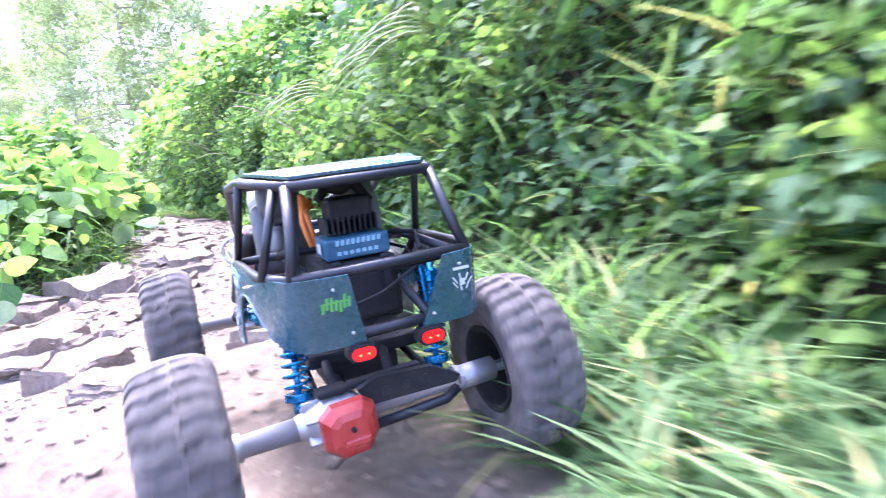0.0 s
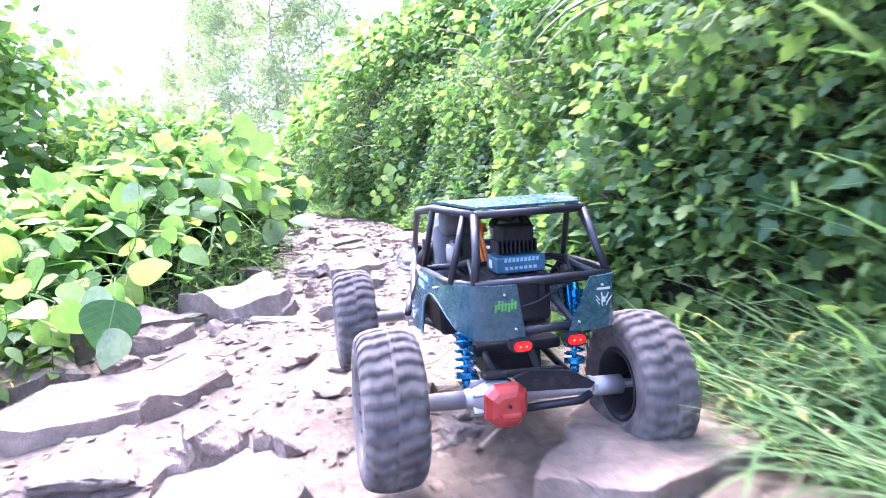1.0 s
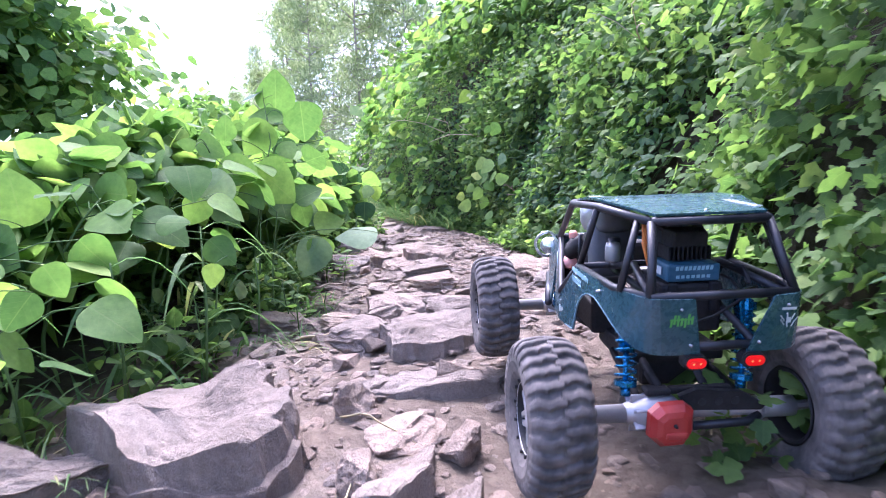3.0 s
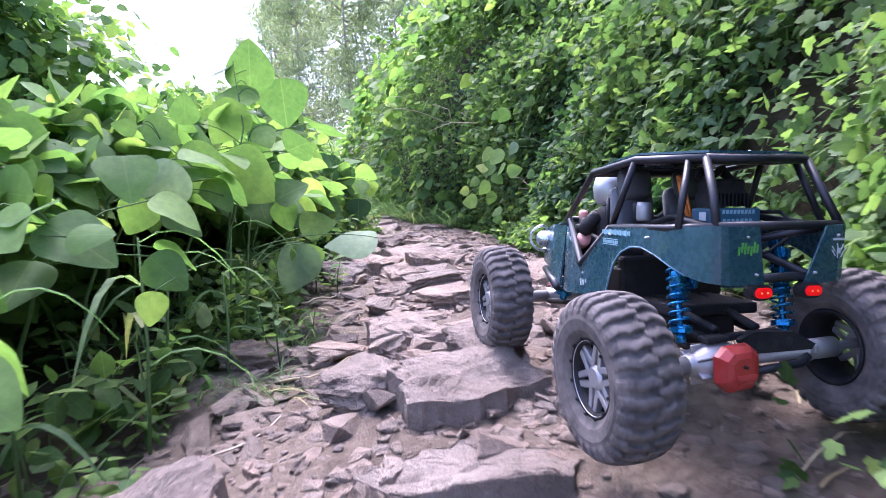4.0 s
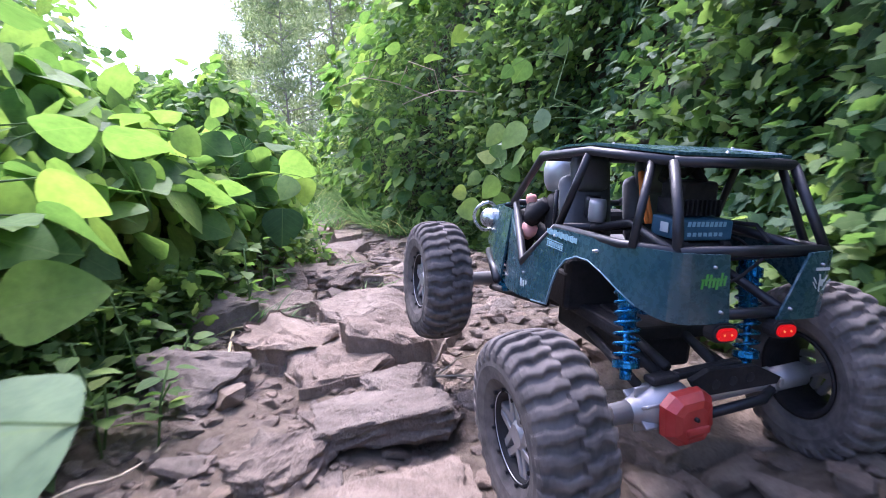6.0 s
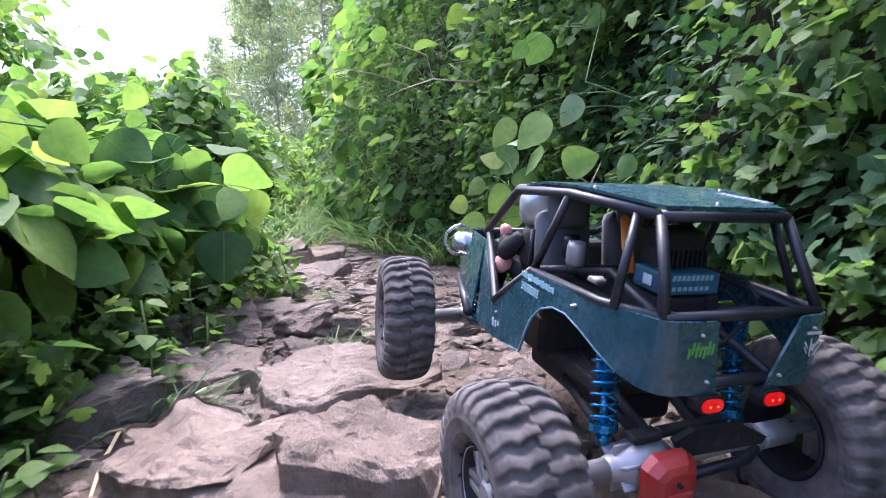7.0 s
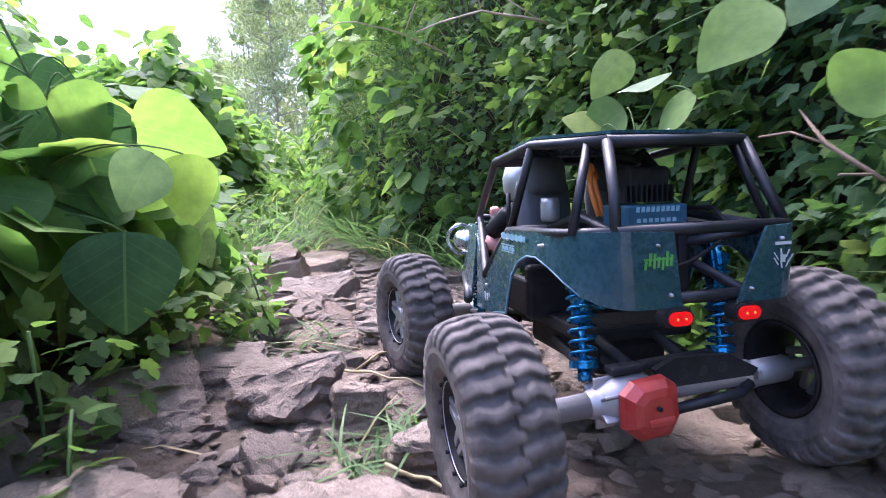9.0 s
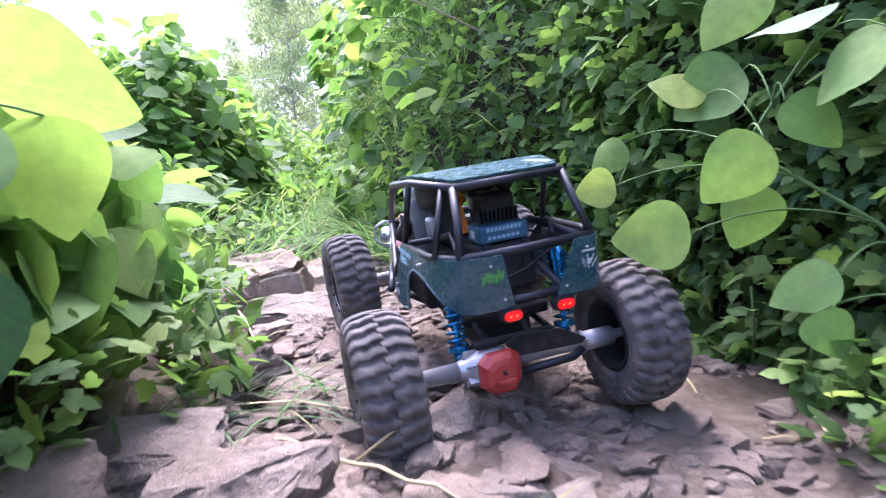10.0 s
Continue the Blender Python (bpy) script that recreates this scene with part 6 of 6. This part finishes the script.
    for k in (-1, 1):
        fl = Shape().skin([(k * 0.070, 0.10, 0.180), (k * 0.064, 0.15, 0.180), (k * 0.056, 0.198, 0.170)], [(k * 0.080, 0.10, 0.10), (k * 0.070, 0.15, 0.118), (k * 0.058, 0.198, 0.125)], 0.0022)
        part("front_side_panel", fl.done("front_side_panel", M_BODY), truck)
        ring = Shape().tube([(k * 0.062 + 0.016 * math.cos(a * math.pi / 8), 0.202 + 0.003 * math.sin(a), 0.158 + 0.018 * math.sin(a * math.pi / 8)) for a in range(17)], 0.0022, 6)
        part("headlight_guard", ring.done("headlight_guard", M_CHROME, True), truck, "bright wire headlight guard")
        lens = Shape().lathe([(0, 0.205), (0.010, 0.203), (0.013, 0.196), (0.010, 0.185), (0, 0.18)], 16, "y", (k * 0.060, 0, 0.157))
        part("headlight", lens.done("headlight", M_CHROME, True), truck)


def tail_lights(truck):
    def oval(c, wide, high):
        r = (wide - high) / 2
        turns = [math.pi * (i / 8 - 0.5) for i in range(9)]
        return [(c.x + r + high / 2 * math.cos(a), c.z + high / 2 * math.sin(a)) for a in turns] + [(c.x - r - high / 2 * math.cos(a), c.z - high / 2 * math.sin(a)) for a in turns]
    def slab(y):
        return Matrix.Translation((0, y, 0)) @ Matrix.Rotation(radians(90), 4, "X")
    for k in (-1, 1):
        c = Vector((k * 0.0265, 0, 0.1315))
        hs = Shape().plate(oval(c, 0.0222, 0.0142), 0.009, slab(-0.1835)).plate(oval(c, 0.0205, 0.0125), 0.002, slab(-0.189))
        ob = part("tail_light", hs.done("tail_light", M_DARK), truck, "glowing red oval tail light in a black housing")
        ln = Shape().plate(oval(c, 0.0172, 0.0092), 0.004, slab(-0.1892)).plate(oval(c, 0.0150, 0.0070), 0.001, slab(-0.1917))
        lens = part("lens", ln.done("lens", M_LAMP), ob, "lit red lens")
        for x in (-0.0032, 0.0030):
            led = Shape().lathe([(0, -0.1929), (0.0006, -0.1927), (0.0009, -0.1922), (0.0009, -0.1915)], 12, "y", (c.x + x, 0, c.z))
            part("led", led.done("led", M_LED, True), lens, "bright orange light-emitting diode")


def innards(truck):
    floor = Shape().box((0, 0.01, 0.100), (0.10, 0.22, 0.012), None, 0.003).box((0, -0.02, 0.078), (0.065, 0.14, 0.030), None, 0.006)
    part("chassis_plate", floor.done("chassis_plate", M_DARK), truck, "black skid plate and floor")
    tub = Shape().box((0, -0.02, 0.125), (0.13, 0.012, 0.05), None, 0.004).box((-0.062, 0.03, 0.12), (0.008, 0.11, 0.035), None, 0.003).box((0.062, 0.03, 0.12), (0.008, 0.11, 0.035), None, 0.003).box((0, 0.09, 0.165), (0.13, 0.022, 0.035), None, 0.006)
    part("cab_tub", tub.done("cab_tub", M_DARK), truck, "black moulded cab tub and dashboard")
    box = Shape().box((-0.002, -0.095, 0.160), (0.062, 0.064, 0.050), None, 0.004).box((-0.022, -0.128, 0.172), (0.008, 0.006, 0.03), None, 0.002).box((0.018, -0.128, 0.172), (0.008, 0.006, 0.03), None, 0.002)
    part("battery_box", box.done("battery_box", M_DARK), truck, "black battery box")
    esc = Shape().box((-0.002, -0.110, 0.1955), (0.052, 0.036, 0.017), None, 0.002)
    e = part("speed_controller", esc.done("speed_controller", M_ESC), truck, "blue electronic speed controller with a black fan")
    for i in range(10):
        part("cooling_fin", Shape().box((-0.022 + i * 0.0045, -0.104, 0.212), (0.0016, 0.026, 0.013)).done("cooling_fin", M_DARK), e)
    fan = Shape().box((0, -0.100, 0.224), (0.036, 0.028, 0.018), None, 0.003).tube([(-0.02, -0.09, 0.232), (-0.012, -0.085, 0.241), (0.0, -0.09, 0.238), (0.012, -0.085, 0.243), (0.022, -0.095, 0.226)], 0.004, 7)
    part("fan", fan.done("fan", M_DARK), e)
    em = Matrix.Translation((-0.002, -0.1284, 0.1965)) @ Matrix.Rotation(radians(90), 4, "X")
    decal(e, "controller_label", [(-0.017 + 0.0042 * i, 0.004, 0.0028, 0.004, 0.0006) for i in range(9)] + [(-0.016 + 0.005 * i, -0.0042, 0.0032, 0.003, 0) for i in range(7)], em, M_CYAN, "pale blue bars")
    tag_m = Matrix.Translation((-0.0296, -0.112, 0.196)) @ Matrix.Rotation(radians(-90), 4, "Z") @ Matrix.Rotation(radians(90), 4, "X")
    decal(e, "white_sticker", [(0, 0, 0.010, 0.008, 0)], tag_m, M_WHITE, "small white sticker")
    for pts, r, mat in (([(-0.030, -0.09, 0.195), (-0.034, -0.085, 0.215), (-0.030, -0.075, 0.235), (-0.02, -0.07, 0.225)], 0.0022, M_ORANGE), ([(-0.026, -0.09, 0.195), (-0.030, -0.083, 0.222), (-0.022, -0.07, 0.232)], 0.0022, M_ORANGE),
                        ([(0.028, -0.10, 0.19), (0.04, -0.12, 0.186), (0.036, -0.15, 0.176), (0.0, -0.165, 0.165), (-0.028, -0.17, 0.16)], 0.0014, M_DARK), ([(0.03, -0.11, 0.20), (0.045, -0.13, 0.20), (0.04, -0.15, 0.19)], 0.0018, M_DARK)):
        part("wire", Shape().tube(pts, r, 6).done("wire", mat, True), truck, "orange motor wire" if mat == M_ORANGE else "")
    for y in (-0.046, -0.020):
        can = Shape().lathe([(0, 0.190), (0.0072, 0.190), (0.0080, 0.193), (0.0080, 0.206), (0.007, 0.210), (0, 0.210)], 16, "z", (-0.052 + (y + 0.046) * 0.4, y, 0))
        part("canister", can.done("canister", M_SILVER if y < -0.03 else M_BLACK, True), truck, "small silver canister behind the seat" if y < -0.03 else "")
    for k in (-1, 1):
        seat = Shape().box((k * 0.036, 0.004, 0.194), (0.054, 0.022, 0.068), Matrix.Rotation(radians(-12), 3, "X"), 0.010).box((k * 0.036, 0.0, 0.230), (0.040, 0.020, 0.036), Matrix.Rotation(radians(-10), 3, "X"), 0.009).box((k * 0.034, 0.035, 0.150), (0.046, 0.05, 0.02), None, 0.007)
        part("seat", seat.done("seat", M_SEAT, True), truck, "dark moulded bucket seat")
    # the toy driver: one mesh
    fig = Shape()
    fig.lathe([(0, 0.2475), (0.010, 0.2465), (0.0175, 0.240), (0.0205, 0.229), (0.0195, 0.216), (0.015, 0.207), (0, 0.205)], 20, "z", (-0.038, 0.050, 0))
    nh = len(fig.f)
    fig.box((-0.036, 0.040, 0.185), (0.042, 0.030, 0.044), None, 0.010)
    fig.tube([(-0.058, 0.042, 0.196), (-0.066, 0.058, 0.178), (-0.054, 0.082, 0.188)], 0.0075, 8)
    fig.tube([(-0.014, 0.042, 0.196), (-0.010, 0.06, 0.178), (-0.026, 0.082, 0.188)], 0.0075, 8)
    fig.tube([(-0.046, 0.04, 0.155), (-0.056, 0.085, 0.165), (-0.056, 0.10, 0.13)], 0.0095, 8)
    nb = len(fig.f)
    fig.box((-0.058, 0.080, 0.194), (0.010, 0.013, 0.013), None, 0.004)
    fig.tube([(-0.068, 0.058, 0.166), (-0.064, 0.072, 0.160)], 0.009, 8)
    me = fig.done("driver_figure", M_HELMET, True)
    me.materials.append(M_DARK)
    me.materials.append(M_FIGURE)
    me.polygons.foreach_set("material_index", [0] * nh + [1] * (nb - nh) + [2] * (len(me.polygons) - nb))
    part("driver_figure", me, truck, "toy driver in a silver helmet")
    for y in (-1, 1):
        part("drive_shaft", Shape().tube([(-0.02, y * 0.03, 0.085), (-0.028, y * 0.13, 0.074)], 0.005, 8).done("drive_shaft", M_DARK, True), truck)


def links(truck, y):
    for k in (-1, 1):
        part("link_bar", Shape().tube([(k * 0.045, y * 0.25, 0.085), (k * 0.052, y * 0.96, 0.066)], 0.004, 8).done("link_bar", M_DARK, True), truck)
        part("link_bar", Shape().tube([(k * 0.030, y * 0.22, 0.105), (k * 0.022 + AXLE_X, y * 0.98, 0.092)], 0.004, 8).done("link_bar", M_DARK, True), truck)


def make_axle(truck, name, d):
    """Solid axle about its own centre; d: -1 with its cover to the rear, 1 to the front."""
    half = TRACK / 2
    tube = Shape()
    tube.tube([(-half + 0.022, 0, 0), (-half + 0.034, 0, 0), (-half + 0.035, 0, 0), (-0.045, 0, 0)], 0.010, 14, [0.0105, 0.0105, 0.0082, 0.0090])
    tube.tube([(0.0, 0, 0), (half - 0.058, 0, 0), (half - 0.057, 0, 0), (half - 0.020, 0, 0)], 0.010, 14, [0.0070, 0.0070, 0.0100, 0.0100])
    ax = part(name, tube.done(name, M_SILVER, True), truck, "dusty cast aluminium axle with a red differential cover")
    px = -0.022
    hs = Shape().lathe([(0.009, px - 0.034), (0.0105, px - 0.030), (0.0105, px - 0.027), (0.0125, px - 0.025), (0.0165, px - 0.016), (0.0185, px - 0.012), (0.0185, px + 0.006), (0.0165, px + 0.012), (0.009, px + 0.020)], 24)
    for a in range(6):
        turn = Matrix.Rotation(a * math.pi / 3, 3, "X")
        hs.box(Vector((px - 0.018, 0, 0)) + turn @ Vector((0, 0, 0.0145)), (0.020, 0.0026, 0.008), turn, 0.0008)
    part("differential_housing", hs.done("differential_housing", M_SILVER, True), ax)
    shield = [(-0.021, 0.013), (-0.012, 0.021), (0.012, 0.022), (0.021, 0.015), (0.022, -0.006), (0.013, -0.021), (-0.009, -0.022), (-0.021, -0.011)]
    cov = Shape()
    cov.plate([(x * 0.82, z * 0.90) for x, z in shield], 0.005, Matrix.Translation((px, d * 0.020, 0)) @ Matrix.Rotation(radians(90), 4, "X"))
    rings = [(0.98, 0.0210), (0.94, 0.0270), (0.74, 0.0335), (0.52, 0.0355)]
    v = [(px + x * g, d * y, z * g) for g, y in rings for x, z in shield]
    f = [(q * 8 + i, q * 8 + (i + 1) % 8, q * 8 + 8 + (i + 1) % 8, q * 8 + 8 + i) for q in range(3) for i in range(8)] + [tuple(range(24, 32))]
    cov.add(v, f if d > 0 else [tuple(reversed(q)) for q in f])
    cov.box((px + 0.002, d * 0.0350, -0.006), (0.020, 0.005, 0.006), None, 0.0016)
    cv = part("differential_cover", cov.done("differential_cover", M_RED), ax, "scuffed bright red differential cover")
    for i in range(8):
        a = i * math.pi / 4 + 0.39
        bl = Shape().lathe([(0, d * 0.0245), (0.0009, d * 0.0243), (0.0010, d * 0.021)], 6, "y", (px + 0.0200 * math.cos(a), 0, 0.0195 * math.sin(a)))
        part("bolt", bl.done("bolt", M_SILVER), cv)
    bl = Shape().lathe([(0, d * 0.0388), (0.0015, d * 0.0386), (0.0018, d * 0.035)], 8, "y", (px, 0, 0.004))
    part("drain_plug", bl.done("drain_plug", M_DARK), cv)
    tr = Shape()
    tr.plate([(-0.002, 0.008), (0.070, 0.005), (0.074, 0.010), (0.050, 0.024), (0.006, 0.028), (-0.010, 0.022)], 0.006, Matrix.Translation((0, d * 0.012, 0)) @ Matrix.Rotation(radians(90), 4, "X"))
    tr.box((0.016, 0, 0.022), (0.060, 0.010, 0.006), None, 0.002).box((-0.026, 0, 0.022), (0.024, 0.014, 0.006), None, 0.002)
    t = part("axle_truss", tr.done("axle_truss", M_DARK), ax, "black pierced truss over the axle tube")
    holes = Shape()
    for x in (0.012, 0.028, 0.044):
        holes.lathe([(0, d * 0.0154), (0.0040, d * 0.0154), (0.0040, d * 0.013)], 12, "y", (x, 0, 0.0155))
    part("truss_recess", holes.done("truss_recess", M_BLACK), t)
    rod = Shape().tube([(0.0, d * 0.012, -0.010), (0.06, d * 0.012, -0.008), (half - 0.05, d * 0.004, -0.002)], 0.0042, 8)
    part("tie_rod", rod.done("tie_rod", M_BLACK, True), ax)
    clamp = Shape().tube([(half - 0.056, 0, 0), (half - 0.052, 0, 0)], 0.0113, 14).box((half - 0.054, d * 0.012, 0.004), (0.004, 0.006, 0.008), None, 0.001)
    part("clamp", clamp.done("clamp", M_SILVER), ax)
    for k in (-1, 1):
        part("hub_stub", Shape().tube([(k * (half + 0.01), 0, 0), (k * (half - 0.03), 0, 0)], 0.005, 8).done("hub_stub", M_SILVER), ax)
    return ax


crawler = tagged(new("rock_crawler"), "radio-controlled rock crawler truck with teal panels and dusty mud tyres", "toy truck")
cage(crawler)
body_panels(crawler)
tail_lights(crawler)
innards(crawler)
links(crawler, REAR_Y)
links(crawler, FRONT_Y)
for kk in (-1, 1):
    make_shock(crawler, (kk * 0.060, -0.113, 0.168), (kk * 0.058 + AXLE_X * 0.5, -0.136, 0.078))
    make_shock(crawler, (kk * 0.060, 0.113, 0.160), (kk * 0.058, 0.136, 0.078))
    bracket = Shape().box((kk * 0.050, -0.122, 0.150), (0.006, 0.012, 0.046), Matrix.Rotation(radians(-12), 3, "X"), 0.002)
    part("shock_tower", bracket.done("shock_tower", M_BLUE), crawler)
rear_axle = make_axle(crawler, "rear_axle", -1)
front_axle = make_axle(crawler, "front_axle", 1)
wheel_rl = make_wheel(crawler)
wheel_rr = make_wheel(crawler, wheel_rl)
wheel_fl = make_wheel(crawler, wheel_rl)
wheel_fr = make_wheel(crawler, wheel_rl)

# time, place, turns of the truck, roll of the rear axle, lift of front and rear axle
DRIVE = [
    (0, 0.276, 0.121, 0.126, 4.0, -3.0, 27.8, 1.3, 0.000, 0.003),
    (0.5, 0.005, 0.590, 0.092, 4.8, -5.7, 28.6, -4.4, 0.000, 0.000),
    (1, -0.184, 0.951, 0.075, 3.7, -0.1, 27.7, -2.4, 0.000, -0.001),
    (1.5, -0.304, 1.280, 0.066, 7.2, -1.3, 19.3, 2.6, 0.017, 0.002),
    (2, -0.376, 1.536, 0.072, 8.1, 3.3, 18.6, 1.1, 0.000, -0.006),
    (2.5, -0.447, 1.744, 0.083, 10.9, 0.4, 20.5, -2.6, -0.010, -0.002),
    (4, -0.633, 2.149, 0.135, 0.4, 3.1, 35.8, 2.6, 0.000, -0.008),
    (4.5, -0.738, 2.364, 0.135, -0.3, 1.4, 35.3, 3.0, 0.013, -0.008),
    (5, -0.859, 2.632, 0.141, 3.0, -3.2, 35.8, -2.3, 0.001, -0.007),
    (5.5, -0.934, 2.810, 0.168, 6.2, 0.6, 36.4, 7.5, 0.011, -0.009),
    (7, -1.159, 3.273, 0.160, 10.2, 5.4, 39.6, 4.2, -0.011, -0.000),
    (7.5, -1.223, 3.395, 0.161, 12.3, -1.0, 36.9, -2.5, 0.006, 0.011),
    (8, -1.299, 3.525, 0.166, 7.8, 0.9, 37.2, 0.2, 0.007, 0.002),
    (8.5, -1.360, 3.642, 0.164, 6.2, 0.8, 35.1, -1.1, 0.001, -0.001),
    (9, -1.420, 3.722, 0.171, 1.8, 2.1, 34.7, 3.4, -0.004, -0.002),
    (9.5, -1.547, 3.903, 0.174, 1.1, -0.1, 36.8, -1.9, 0.007, -0.003),
    (10, -1.693, 4.082, 0.174, 6.7, -5.5, 37.5, -0.6, 0.020, 0.003),
]
STEER = ([0, 2.5, 4, 4.5, 5, 5.5, 7, 7.5, 8, 8.5, 9, 9.5, 10], [0, 0, -2, -8, -16, 4, -8, -8, 0, -4, 9, 9, 4])


def motions():
    d = np.array(DRIVE)
    walk(crawler, [(r[0], pose(*r[1:7])) for r in DRIVE])
    go = np.concatenate([[0], np.cumsum(np.linalg.norm(np.diff(d[:, 1:4], axis=0), axis=1))])
    rear, front, wheels = [], [], {wheel_rl: [], wheel_rr: [], wheel_fl: [], wheel_fr: []}
    for i in range(101):
        t = i / 10
        roll, fz, rz = (float(np.interp(t, d[:, 0], d[:, c])) for c in (7, 8, 9))
        spin = -math.degrees(float(np.interp(t, d[:, 0], go)) / TYRE_R)
        steer = float(np.interp(t, *STEER))
        ra = pose(AXLE_X, REAR_Y, HUB_Z + rz, 0, -roll, 0)
        fa = pose(float(np.interp(t, [2.5, 4.0], [AXLE_X, 0.004])), FRONT_Y, HUB_Z + fz, 0, 0, 0)
        if i % 5 == 0:
            rear.append((t, ra))
            front.append((t, fa))
        for ob, base, k, st in ((wheel_rl, ra, -1, 0), (wheel_rr, ra, 1, 0), (wheel_fl, fa, -1, steer), (wheel_fr, fa, 1, steer)):
            wheels[ob].append((t, base @ pose(k * TRACK / 2, 0, 0, 0, 0, st) @ pose(0, 0, 0, spin + 20 * k, 0, 0) @ pose(0, 0, 0, 0, 0, 180 if k < 0 else 0)))
    walk(rear_axle, rear)
    walk(front_axle, front)
    for ob, rows in wheels.items():
        walk(ob, rows)


stones()
motions()
